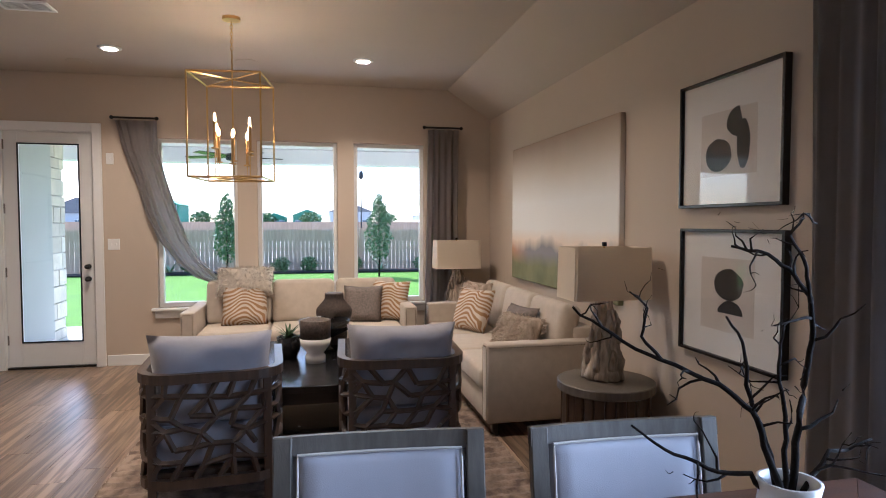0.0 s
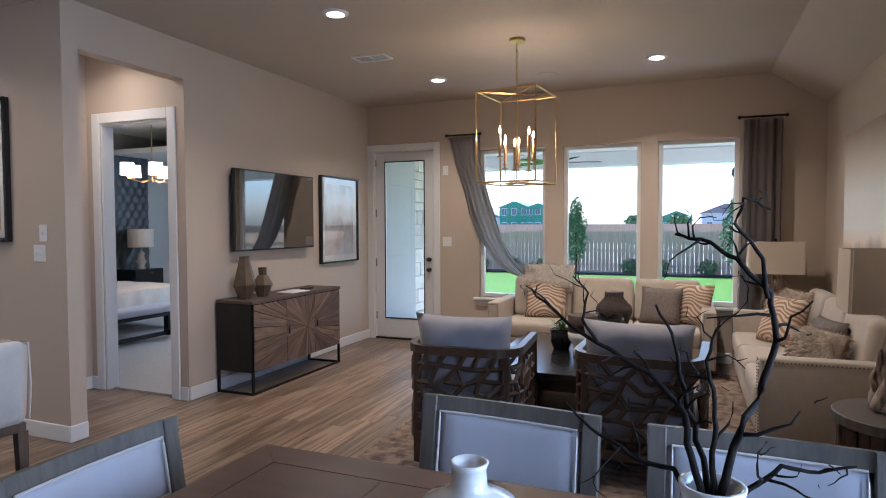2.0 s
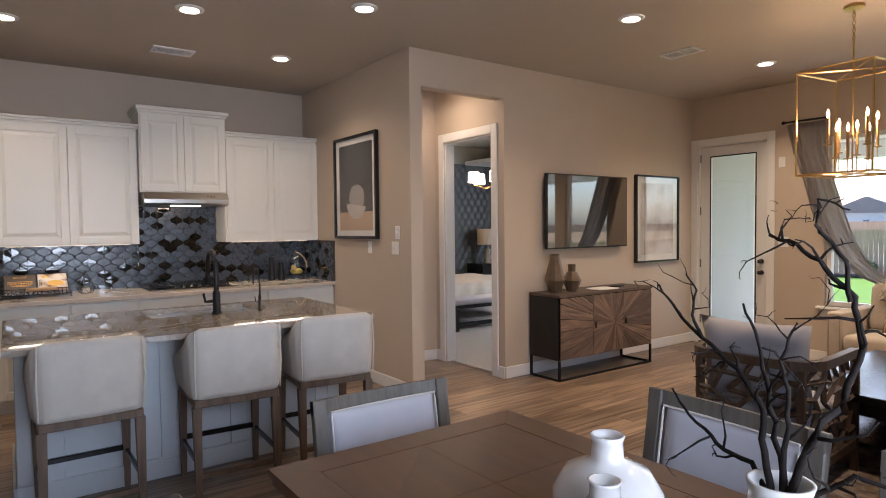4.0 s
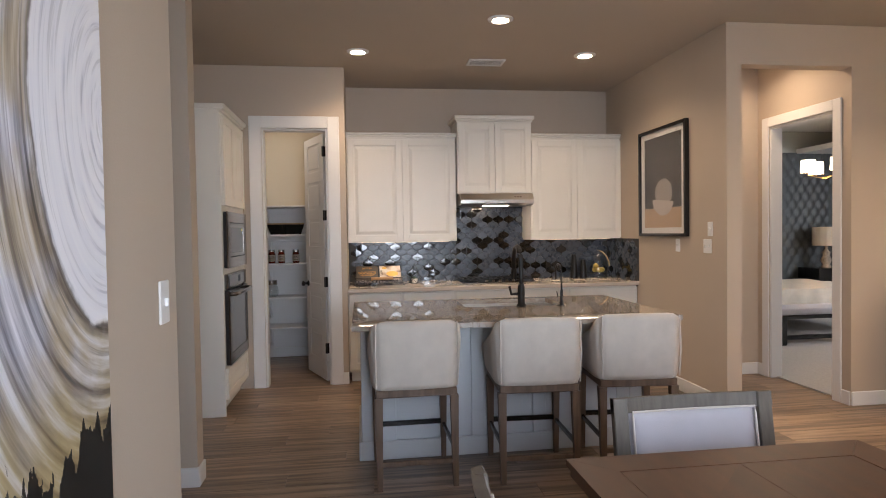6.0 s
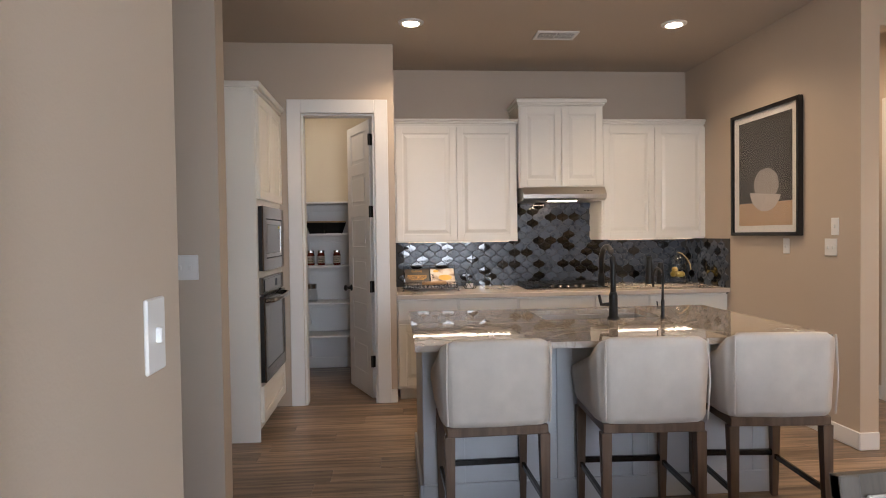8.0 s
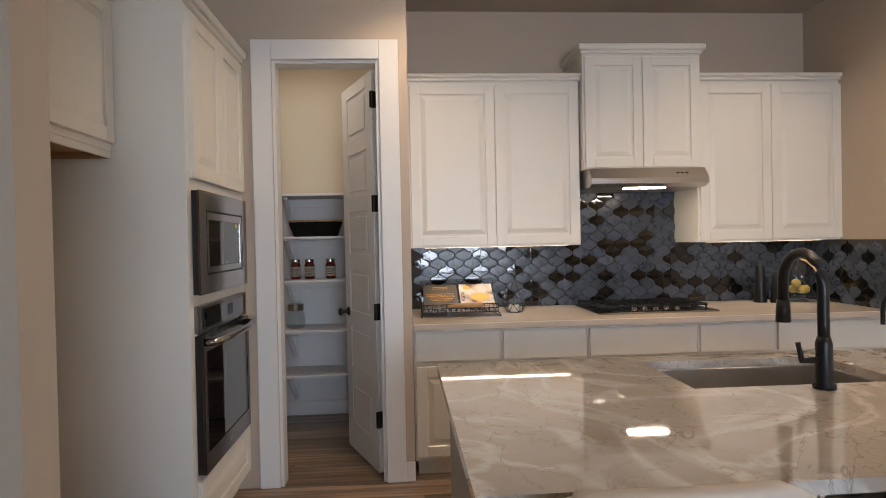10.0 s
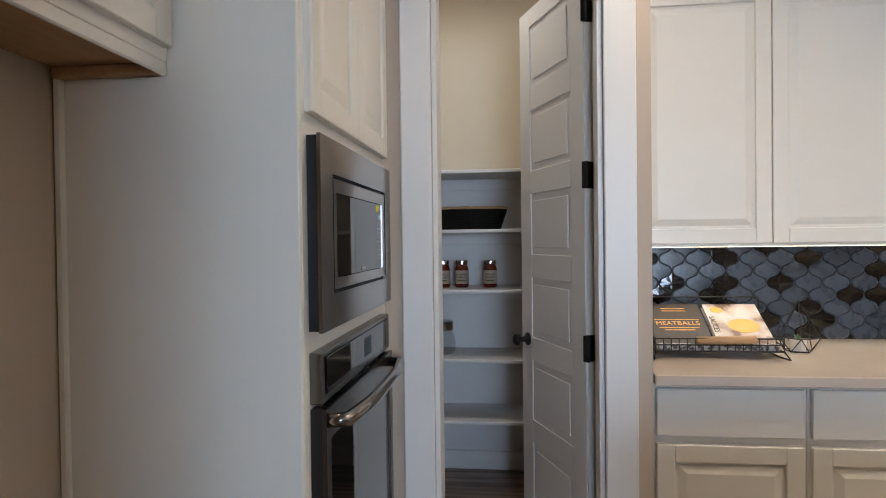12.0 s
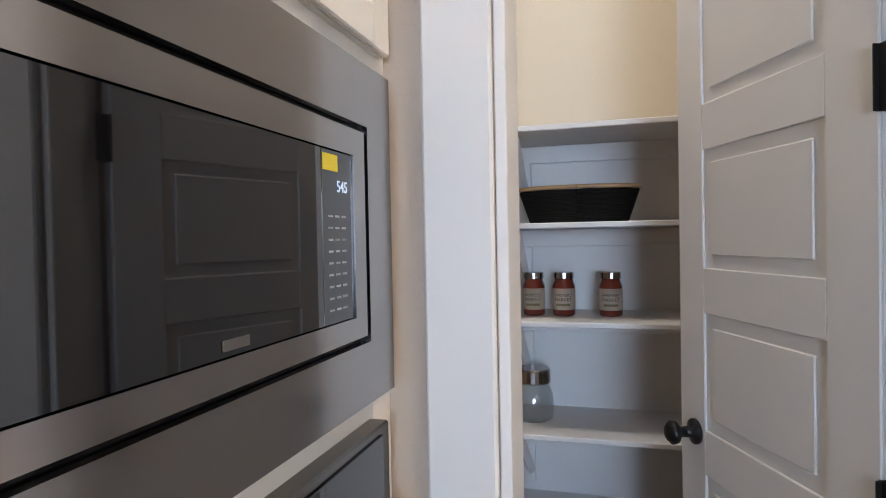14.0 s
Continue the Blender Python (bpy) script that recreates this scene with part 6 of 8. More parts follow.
for k in range(nb):
    x0 = -hx + 0.122 + k * (2 * hx - 0.244) / nb
    x1 = x0 + (2 * hx - 0.244) / nb - 0.002
    for q in range(2):
        ya, yb = (-hy + 0.122, -0.001) if q == 0 else (0.001, hy - 0.122)
        for tri_ in (0, 1):
            bm = bmesh.new()
            up = (k + q) % 2
            a, b, c, d_ = (x0, ya), (x1, ya), (x1, yb), (x0, yb)
            pts = ((a, b, c) if tri_ else (a, c, d_)) if up else ((a, b, d_) if tri_ else (b, c, d_))
            g = 0.0015 if tri_ else -0.0015
            poly_prism(bm, [(p[0] * 0.999, p[1] * 0.998) for p in pts], TZ - 0.0215, TZ - 0.0008)
            part("top_panel", bm, WOODT, dt)
for sx in (-hx + 0.25, hx - 0.41):
    box("pedestal", (sx, -0.3, 0.0), (sx + 0.16, 0.3, 0.09), WOODT, dt, bevel=0.01)
    box("pedestal_post", (sx + 0.02, -0.12, 0.09), (sx + 0.14, 0.12, TZ - 0.05), WOODT, dt, bevel=0.01)


def dining_chair(x, y, rz, label, top=0.885):
    """Local: seat front towards +y, back at -y."""
    c = thing("dining_chair", x, y, 0, rz, label, "chair", "chairs round the dining table")
    w = 0.312
    tilt = pose(0, 0.02, 0.50, 9)
    bm = bmesh.new()
    fw_, hgt = 0.055, top - 0.50
    bow = 0.03

    def bowed(u):
        return -bow * (1 - u * u)
    n_ = 10
    for z0, z1 in ((hgt - fw_, hgt), (0.02, 0.02 + fw_)):
        for k in range(n_):
            u0, u1 = -1 + 2 * k / n_, -1 + 2 * (k + 1) / n_
            vs_ = [bm.verts.new((u * w, bowed(u) + o, z)) for u in (u0, u1) for o in (-0.016, 0.016) for z in (z0, z1)]
            for f in ((0, 1, 5, 4), (2, 3, 7, 6), (0, 2, 6, 4), (1, 3, 7, 5)):
                bm.faces.new([vs_[q] for q in f])
            if k == 0:
                bm.faces.new([vs_[q] for q in (0, 1, 3, 2)])
            if k == n_ - 1:
                bm.faces.new([vs_[q] for q in (4, 5, 7, 6)])
    bmesh.ops.remove_doubles(bm, verts=bm.verts, dist=1e-4)
    bmesh.ops.transform(bm, matrix=tilt, verts=bm.verts)
    part("back_frame", bm, WOODG, c)
    for s_ in (-1, 1):
        bm = bmesh.new()
        a, b = sorted((s_ * w, s_ * (w - fw_)))
        add_box(bm, (a, -0.0165, 0.0), (b, 0.0165, hgt + 0.001), 0.004, 1, tilt)
        part("back_post", bm, WOODG, c)
    bm = bmesh.new()
    bw, bh = w - fw_ + 0.004, hgt - 2 * fw_ - 0.012
    grid = {}
    nn = 12
    for s_ in (-1, 1):
        for i in range(nn + 1):
            for j in range(nn + 1):
                u, v_ = -1 + 2 * i / nn, -1 + 2 * j / nn
                puff = 0.034 * max(0, (1 - u ** 6) * (1 - v_ ** 6)) ** 0.5
                grid[s_, i, j] = bm.verts.new((u * bw, bowed(u * bw / w) + s_ * puff, 0.02 + fw_ + 0.006 + (v_ + 1) / 2 * bh))
        for i in range(nn):
            for j in range(nn):
                bm.faces.new([grid[s_, *q] for q in ((i, j), (i + 1, j), (i + 1, j + 1), (i, j + 1))])
    bmesh.ops.remove_doubles(bm, verts=bm.verts, dist=1e-5)
    bmesh.ops.transform(bm, matrix=tilt, verts=bm.verts)
    part("backrest_pad", bm, GREYF, c, "pale grey upholstered back pad", smooth=True)
    bm = bmesh.new()
    for s_ in (-1, 1):
        loop = [(-bw + 0.004, 0.026), (bw - 0.004, 0.026)]
        pts = []
        e = 0.020
        zlo, zhi = 0.02 + fw_ + 0.016, 0.02 + fw_ + 0.006 + bh - 0.010
        per = [(-bw + e, zlo), (bw - e, zlo), (bw - e, zhi), (-bw + e, zhi), (-bw + e, zlo)]
        for (xa, za), (xb, zb_) in zip(per, per[1:]):
            for q in range(8):
                f = q / 8
                xx = xa + (xb - xa) * f
                pts.append((xx, bowed(xx / w) + s_ * 0.028, za + (zb_ - za) * f))
        pts.append(pts[0])
        tube(bm, pts, 0.0042, 0.0042, 6)
    bmesh.ops.transform(bm, matrix=tilt, verts=bm.verts)
    part("piping", bm, LINEN, c)
    box("seat_frame", (-0.25, 0.0, 0.38), (0.25, 0.48, 0.43), WOODG, c, bevel=0.005)
    box("seat_pad", (-0.26, -0.005, 0.431), (0.26, 0.50, 0.50), GREYF, c, bevel=0.028, seg=3)
    for sx in (-0.245, 0.205):
        for sy in (0.0, 0.44):
            bm = bmesh.new()
            add_box(bm, (sx, sy, 0), (sx + 0.04, sy + 0.04, 0.38), 0.004)
            part("leg", bm, WOODG, c)
    return c


LBL = "greywashed wooden dining chair with pale grey upholstered back"
dining_chair(-0.245, 1.60, 176, LBL)
dining_chair(0.52, 1.545, 178, LBL)
dining_chair(-1.30, 0.95, -90, LBL, 0.83)
dining_chair(-0.45, 0.07, 2, LBL, 0.84)
dining_chair(0.40, 0.10, -1, LBL, 0.84)


def vase(name, x, y, z, prof, label, mat=CERAM):
    v = thing(name, x, y, z, 0, label, "vase")
    bm = bmesh.new()
    lathe(bm, prof, 40)
    part("body", bm, mat, v, smooth=True)
    return v


vase("ceramic_vase", -0.10, 0.85, TZ + 0.001, [(0.07, 0.0), (0.11, 0.02), (0.130, 0.07), (0.127, 0.12), (0.098, 0.165), (0.055, 0.185), (0.038, 0.195), (0.036, 0.235), (0.041, 0.248), (0.035, 0.25), (0.028, 0.235), (0.028, 0.2)],
     "squat glossy white ceramic vase with narrow neck")
vase("ceramic_vase", 0.0, 0.72, TZ + 0.001, [(0.04, 0.0), (0.06, 0.03), (0.062, 0.10), (0.04, 0.16), (0.032, 0.175), (0.032, 0.20), (0.036, 0.207), (0.030, 0.208), (0.026, 0.19)],
     "small glossy white ceramic bottle vase")
bv = vase("branch_vase", 0.355, 0.72, TZ + 0.001, [(0.06, 0.0), (0.09, 0.04), (0.10, 0.13), (0.085, 0.23), (0.05, 0.28), (0.047, 0.305), (0.051, 0.325), (0.044, 0.325), (0.040, 0.30), (0.038, 0.26)],
          "tall glossy white vase holding bare branches")
random.seed(21)


def twig(parent, start, direction, length, r, depth):
    """A crooked twig; shorter ones fork off it."""
    wiggle = 0.40
    pts, p, d_ = [], Vector(start), Vector(direction).normalized()
    n_ = max(5, int(length / 0.022))
    kids = []
    for k in range(n_):
        pts.append(p.copy())
        d_ = (d_ + Vector((random.gauss(0, wiggle), random.gauss(0, wiggle), random.gauss(0, wiggle * 0.8)))).normalized()
        p = p + d_ * length / n_
        if depth and k > 1 and random.random() < 0.36:
            side = d_.cross(Vector((random.gauss(0, 1), random.gauss(0, 1), random.gauss(0, 1)))).normalized()
            kids.append((p.copy(), (d_ * 0.45 + side).normalized(), length * random.uniform(0.22, 0.5) * (1 - 0.4 * k / n_), r * (1 - 0.6 * k / n_) * 0.66))
    bm = bmesh.new()
    tube(bm, pts, r, r * 0.32, 6)
    part("twig", bm, BARK, parent, smooth=True)
    for s_, dd, ln, rr in kids:
        twig(parent, s_, dd, ln, rr, depth - 1)


def stem(pts, r):
    """A crooked stem through a few bends, with short curling twigs along it."""
    pts = [Vector(p) + Vector((0, 0, 0.28)) for p in pts]
    fine = []
    for k, (p, q) in enumerate(zip(pts, pts[1:])):
        for j in range(4):
            f = j / 4
            fine.append(p.lerp(q, f) + 0.007 * noise.noise_vector((p.lerp(q, f)) * 31 + Vector((r * 900, 0, 0))))
    fine.append(pts[-1])
    bm = bmesh.new()
    tube(bm, fine, r, r * 0.34, 7)
    main = part("branch", bm, BARK, bv, smooth=True)
    for k in range(5, len(fine) - 1):
        if random.random() < 0.42:
            d_ = (fine[k + 1] - fine[k]).normalized()
            side = d_.cross(Vector((random.gauss(0, 1), random.gauss(0, 1), random.gauss(0, 1)))).normalized()
            twig(main, fine[k], d_ * 0.5 + side + Vector((0, 0, 0.25)), random.uniform(0.045, 0.15), r * (1 - 0.6 * k / len(fine)) * 0.62, 1)


stem([(0, 0, 0), (0.03, 0.02, 0.10), (0.075, 0.05, 0.19), (0.095, 0.06, 0.27), (0.08, 0.05, 0.35), (0.03, 0.05, 0.40), (-0.02, 0.06, 0.43), (-0.06, 0.08, 0.44)], 0.0072)
stem([(0.08, 0.05, 0.34), (0.07, 0.05, 0.40), (0.03, 0.04, 0.46), (0.04, 0.03, 0.50), (0.08, 0.04, 0.48)], 0.0040)
stem([(-0.01, 0, 0), (-0.03, 0.01, 0.08), (-0.05, 0.03, 0.16), (-0.10, 0.05, 0.20), (-0.19, 0.09, 0.24), (-0.27, 0.12, 0.28), (-0.33, 0.15, 0.33)], 0.0066)
stem([(-0.19, 0.09, 0.24), (-0.22, 0.10, 0.28), (-0.21, 0.10, 0.33), (-0.24, 0.11, 0.36)], 0.0036)
stem([(0, 0.01, 0), (0.0, 0.01, 0.09), (0.005, 0.02, 0.17), (-0.01, 0.02, 0.24), (0.01, 0.03, 0.30)], 0.0056)
stem([(-0.01, 0.01, 0), (-0.06, 0.02, 0.05), (-0.13, 0.04, 0.06), (-0.20, 0.06, 0.09), (-0.25, 0.08, 0.13)], 0.0056)
stem([(0.01, 0, 0), (0.05, 0.01, 0.04), (0.10, 0.02, 0.08), (0.15, 0.03, 0.07), (0.20, 0.03, 0.09)], 0.0056)
stem([(0, 0.02, 0), (-0.02, 0.03, 0.10), (-0.05, 0.05, 0.20), (-0.06, 0.04, 0.26), (-0.09, 0.05, 0.32)], 0.0058)


# ---- counter stools ----
def stool(x, y, rz):
    """Local: back at +x (towards the dining room), seat towards -x."""
    s = thing("counter_stool", x, y, 0, rz, "cream linen counter stool with wooden legs at the island", "bar stool", "stools at the island")
    hw_, dp = 0.25, 0.50
    bm = bmesh.new()
    prof = []
    n_ = 16
    zb_, zt_ = 0.565, 0.95
    outer, inner = [], []
    path = [(-dp * 0.92, -hw_), (-0.10, -hw_ - 0.005), (-0.03, -hw_ + 0.01), (0.0, -hw_ + 0.05), (0.012, 0.0), (0.0, hw_ - 0.05), (-0.03, hw_ - 0.01), (-0.10, hw_ + 0.005), (-dp * 0.92, hw_)]
    tops = [0.74, 0.86, 0.93, 0.952, 0.955, 0.952, 0.93, 0.86, 0.74]
    fine, ft = [], []
    for k in range(len(path) - 1):
        for q in range(5):
            f = q / 5
            fine.append((path[k][0] * (1 - f) + path[k + 1][0] * f, path[k][1] * (1 - f) + path[k + 1][1] * f))
            ft.append(tops[k] * (1 - f) + tops[k + 1] * f)
    fine.append(path[-1])
    ft.append(tops[-1])
    ring = []
    th = 0.075
    for k, (p, zt) in enumerate(zip(fine, ft)):
        a, b = fine[max(0, k - 1)], fine[min(len(fine) - 1, k + 1)]
        t_ = Vector((b[0] - a[0], b[1] - a[1], 0)).normalized()
        nrm = Vector((t_.y, -t_.x, 0))
        c0 = Vector((p[0], p[1], 0))
        flare = 0.025
        ring.append([bm.verts.new(c0 + nrm * o + Vector((0, 0, z))) for o, z in ((-0.012, zb_), (0.0, zb_ + 0.03), (flare * 0.6, zt - 0.04), (flare * 0.5, zt - 0.008), (0.0, zt), (-th + 0.03, zt - 0.004), (-th, zt - 0.03), (-th, zb_))])
    for r0, r1 in zip(ring, ring[1:]):
        for j in range(8):
            bm.faces.new((r0[j], r0[(j + 1) % 8], r1[(j + 1) % 8], r1[j]))
    bm.faces.new(ring[0][::-1])
    bm.faces.new(ring[-1])
    part("backrest", bm, LINEN, s, smooth=True)
    box("seat_cushion", (-dp, -hw_ + 0.055, 0.565), (-0.05, hw_ - 0.055, 0.68), LINEN, s, bevel=0.03, seg=3)
    for yy_ in (-hw_ + 0.022, hw_ - 0.022):
        bm = bmesh.new()
        tube(bm, [(0.018, yy_, zb_ + 0.02), (0.030, yy_ * 1.02, 0.75), (0.022, yy_, 0.945)], 0.0045, 0.0045, 6)
        part("piping", bm, LINEN, s)
    box("apron", (-dp + 0.01, -hw_ + 0.02, 0.52), (-0.012, hw_ - 0.02, 0.564), WOODL, s, bevel=0.004)
    for sx in (-dp + 0.03, -0.035):
        for sy in (-hw_ + 0.035, hw_ - 0.035):
            bm = bmesh.new()
            lo = [bm.verts.new((sx + a * 0.015 + (0.02 if sx > -0.2 else -0.01), sy + b * 0.015, 0.0)) for a, b in ((-1, -1), (1, -1), (1, 1), (-1, 1))]
            hi = [bm.verts.new((sx + a * 0.023, sy + b * 0.023, 0.521)) for a, b in ((-1, -1), (1, -1), (1, 1), (-1, 1))]
            bm.faces.new(lo[::-1])
            bm.faces.new(hi)
            for k in range(4):
                bm.faces.new((lo[k], lo[(k + 1) % 4], hi[(k + 1) % 4], hi[k]))
            part("leg", bm, WOODL, s)
    for sy in (-hw_ + 0.035, hw_ - 0.035):
        box("side_stretcher", (-dp + 0.03, sy - 0.009, 0.20), (-0.025, sy + 0.009, 0.228), BLACKW, s, bevel=0.003)
    box("rear_stretcher", (-0.034, -hw_ + 0.04, 0.13), (-0.012, hw_ - 0.04, 0.158), WOODL, s, bevel=0.003)
    box("foot_rail", (-dp + 0.018, -hw_ + 0.04, 0.22), (-dp + 0.04, hw_ - 0.04, 0.25), BLACKW, s, bevel=0.003)
    return s


st0 = stool(-2.60, 0.035, 1)
copy_thing(st0, pose(-2.56, 0.735, 0, 0, 0, -3))
copy_thing(st0, pose(-2.58, 1.345, 0, 0, 0, -5))

# ---- on the kitchen counter ----
rack = thing("cookbook_rack", -5.52, -0.09, 0.916, 90, "black wire rack holding two cookbooks and a cloth", "book stand")
bm = bmesh.new()
for y_, z_ in ((-0.13, 0.03), (-0.13, 0.055), (-0.13, 0.08)):
    tube(bm, [(-0.24, y_ + 0.1, z_), (-0.24, y_, z_), (0.24, y_, z_), (0.24, y_ + 0.1, z_)], 0.003, 0.003, 6)
for k in range(17):
    tube(bm, [(-0.24 + k * 0.03, -0.13, 0.08), (-0.24 + k * 0.03, -0.13, 0.03), (-0.24 + k * 0.03, 0.02, 0.025)], 0.002, 0.002, 5)
for sx in (-0.24, 0.24):
    tube(bm, [(sx, -0.13, 0.03), (sx * 1.05, -0.16, 0.004), (sx, -0.10, 0.004), (sx, 0.10, 0.004), (sx, 0.12, 0.22)], 0.0035, 0.0035, 6)
tube(bm, [(-0.24, 0.12, 0.22), (0.24, 0.12, 0.22)], 0.0035, 0.0035, 6)
part("wire_frame", bm, BLACKM, rack)
COVER = material("charcoal_book_cover", (0.055, 0.042, 0.032), 0.5, var=0.1, scale=20)
ORANGE = material("orange_print", (0.75, 0.36, 0.05), 0.5, var=0.02)
FOOD = mix_material("sauce_photo_cover", lambda n, l, v_: nramp(n, l, nnoise(n, l, v_, 9, 3), [(0.40, (0.62, 0.58, 0.54)), (0.52, (0.50, 0.40, 0.32)), (0.60, (0.16, 0.09, 0.06))]), 0.4)
LEAN = pose(0, -0.10, 0.05, -59)
for nm, xa, xb, mat_, ttl in (("cookbook", -0.225, -0.01, COVER, "MEATBALLS"), ("cookbook", 0.015, 0.225, FOOD, "SAUCES")):
    b_ = thing(nm, -5.52, -0.09, 0.916, 90, "charcoal cookbook with orange lettering leaning in the rack" if ttl == "MEATBALLS" else "cookbook with a pale food photograph leaning in the rack", "book")
    bm = bmesh.new()
    add_box(bm, (xa, 0.004, 0.002), (xb, 0.020, 0.262), 0, 1, LEAN)
    part("pages", bm, PAPER, b_)
    for y0, y1 in ((0.0, 0.0035), (0.0205, 0.024)):
        bm = bmesh.new()
        add_box(bm, (xa - 0.004, y0, 0.0), (xb + 0.004, y1, 0.268), 0.001, 1, LEAN)
        part("cover", bm, mat_, b_)
    cxm = (xa + xb) / 2
    if ttl == "MEATBALLS":
        text_mesh("title", "MEATBALLS", 0.034, ORANGE, b_, LEAN @ pose(cxm, -0.0004, 0.135, 90))
        for zz, ww in ((0.232, 0.05), (0.216, 0.05), (0.158, 0.09), (0.105, 0.08), (0.09, 0.06)):
            bm = bmesh.new()
            add_box(bm, (cxm - ww, -0.0012, zz), (cxm + ww, -0.0003, zz + 0.004), 0, 1, LEAN)
            part("print_bar", bm, ORANGE, b_)
    else:
        text_mesh("title", "SAUCES", 0.03, BLACKM, b_, LEAN @ pose(xa + 0.012, -0.0004, 0.13, 90) @ pose(0, 0, 0, 0, 0, -90))
        YOLK = material("yolk_yellow", (0.72, 0.42, 0.06), 0.4)
        for px, pz, rr in ((cxm + 0.02, 0.12, 0.062), (xa + 0.045, 0.225, 0.026)):
            bm = bmesh.new()
            lathe(bm, [(rr, -0.0002), (rr, 0.0012), (0, 0.0012)], 24, squash=0.72)
            bmesh.ops.transform(bm, matrix=LEAN @ pose(px, 0, pz, 90), verts=bm.verts)
            part("photo_dish", bm, YOLK, b_)
rp = thing("rolling_pin", -5.40, -0.06, 0.985, 90, "small pale wooden rolling pin across the rack", "rolling pin")
bm = bmesh.new()
tube(bm, [(-0.11, 0, 0.0), (0.11, 0, 0.006)], 0.017, 0.017, 14)
part("barrel", bm, material("pale_beech", (0.45, 0.28, 0.14), 0.5, var=0.06), rp, smooth=True)
CHECK = material("checked_cloth", (0.45, 0.44, 0.43), 0.9, var=0.3, scale=60, contrast=(0.45, 0.55), color2=(0.08, 0.08, 0.09))
cl_ = thing("checked_tea_towel", -5.52, -0.09, 0.916, 90, "black and white checked tea towel in the rack", "tea towel")
bm = bmesh.new()
add_box(bm, (-0.23, -0.122, 0.031), (0.23, -0.065, 0.056), 0.008, 2)
part("cloth", bm, CHECK, cl_)
tr = thing("glass_terrarium", -5.58, 0.285, 0.916, 20, "small black wire geometric terrarium with succulent", "terrarium")
bm = bmesh.new()
base_ = [(0.055 * math.cos(a), 0.055 * math.sin(a), 0.003) for a in (2 * math.pi * k / 5 for k in range(5))]
mid_ = [(0.08 * math.cos(a), 0.08 * math.sin(a), 0.06) for a in (2 * math.pi * (k + 0.5) / 5 for k in range(5))]
for k in range(5):
    for p, q in ((base_[k], base_[(k + 1) % 5]), (base_[k], mid_[k]), (base_[k], mid_[k - 1]), (mid_[k], (0, 0, 0.21)), (mid_[k], mid_[(k + 1) % 5])):
        tube(bm, [p, q], 0.0022, 0.0022, 5)
part("wire_frame", bm, BLACKM, tr)
bm = bmesh.new()
lathe(bm, [(0.028, 0.004), (0.034, 0.05), (0.028, 0.05), (0.02, 0.04)], 14)
part("pot", bm, CERAM, tr)
spiky(tr, 0, 0, 0.045, 12, 0.04, 8, w=0.006)
for x_, y_, h_ in ((-5.74, 2.085, 0.265), (-5.69, 2.175, 0.205)):
    m_ = thing("pepper_mill", x_, y_, 0.916, 0, "matte charcoal tapered pepper mill", "pepper mill", "pepper mills")
    bm = bmesh.new()
    lathe(bm, [(0.043, 0), (0.043, 0.004), (0.026, h_ - 0.01), (0.022, h_), (0, h_)], 24)
    part("body", bm, BLACKM, m_, smooth=True)
clo = thing("glass_cloche", -5.72, 2.36, 0.916, 0, "glass bell cloche on a stand with rope handle", "cloche")
bm = bmesh.new()
lathe(bm, [(0.06, 0.0), (0.02, 0.02), (0.02, 0.035), (0.115, 0.045), (0.118, 0.055), (0, 0.055)], 28)
part("stand", bm, CLEAR, clo, smooth=True)
bm = bmesh.new()
lathe(bm, [(0.085, 0.056), (0.085, 0.19), (0.07, 0.245), (0.035, 0.275), (0.012, 0.285), (0.02, 0.30), (0.012, 0.315), (0, 0.318)], 28)
part("bell", bm, CLEAR, clo, smooth=True)
ROPE = material("jute_rope", (0.48, 0.34, 0.18), 0.9, var=0.2, scale=80, bump=0.5)
bm = bmesh.new()
tube(bm, [(0.0, 0.01, 0.30), (0.03, 0.03, 0.29), (0.06, 0.07, 0.24), (0.07, 0.095, 0.18), (0.07, 0.10, 0.13)], 0.006, 0.008, 6)
part("rope", bm, ROPE, clo)
LEMON = material("lemon_peel", (0.62, 0.42, 0.08), 0.5, var=0.1, scale=30)
for k in range(5):
    bm = bmesh.new()
    bmesh.ops.create_uvsphere(bm, u_segments=12, v_segments=8, radius=0.03, matrix=pose(0.04 * math.cos(k * 1.3), 0.04 * math.sin(k * 1.3), 0.087 + 0.045 * (k > 3)))
    part("lemon", bm, LEMON, clo, smooth=True)
# under-cabinet strips and hood lamp
for y0, y1 in ((-0.30, 0.66), (1.62, 2.44)):
    ul = thing("under_cabinet_light", -5.60, (y0 + y1) / 2, 1.352, 0, "slim warm light strip under the wall cabinet", "under-cabinet light", "under-cabinet lights")
    box("lens", (-0.012, -(y1 - y0) / 2, -0.0025), (0.012, (y1 - y0) / 2, -0.0005), emitter("strip_glow", (1.0, 0.80, 0.55), 0.7), ul, bevel=0.002)
    la = bpy.data.lights.new("strip_light", "AREA")
    la.shape, la.size, la.size_y, la.energy, la.color = "RECTANGLE", 0.02, y1 - y0, 0.5, (1.0, 0.80, 0.55)
    new("strip_light", la).matrix_world = pose(-5.60, (y0 + y1) / 2, 1.3485)

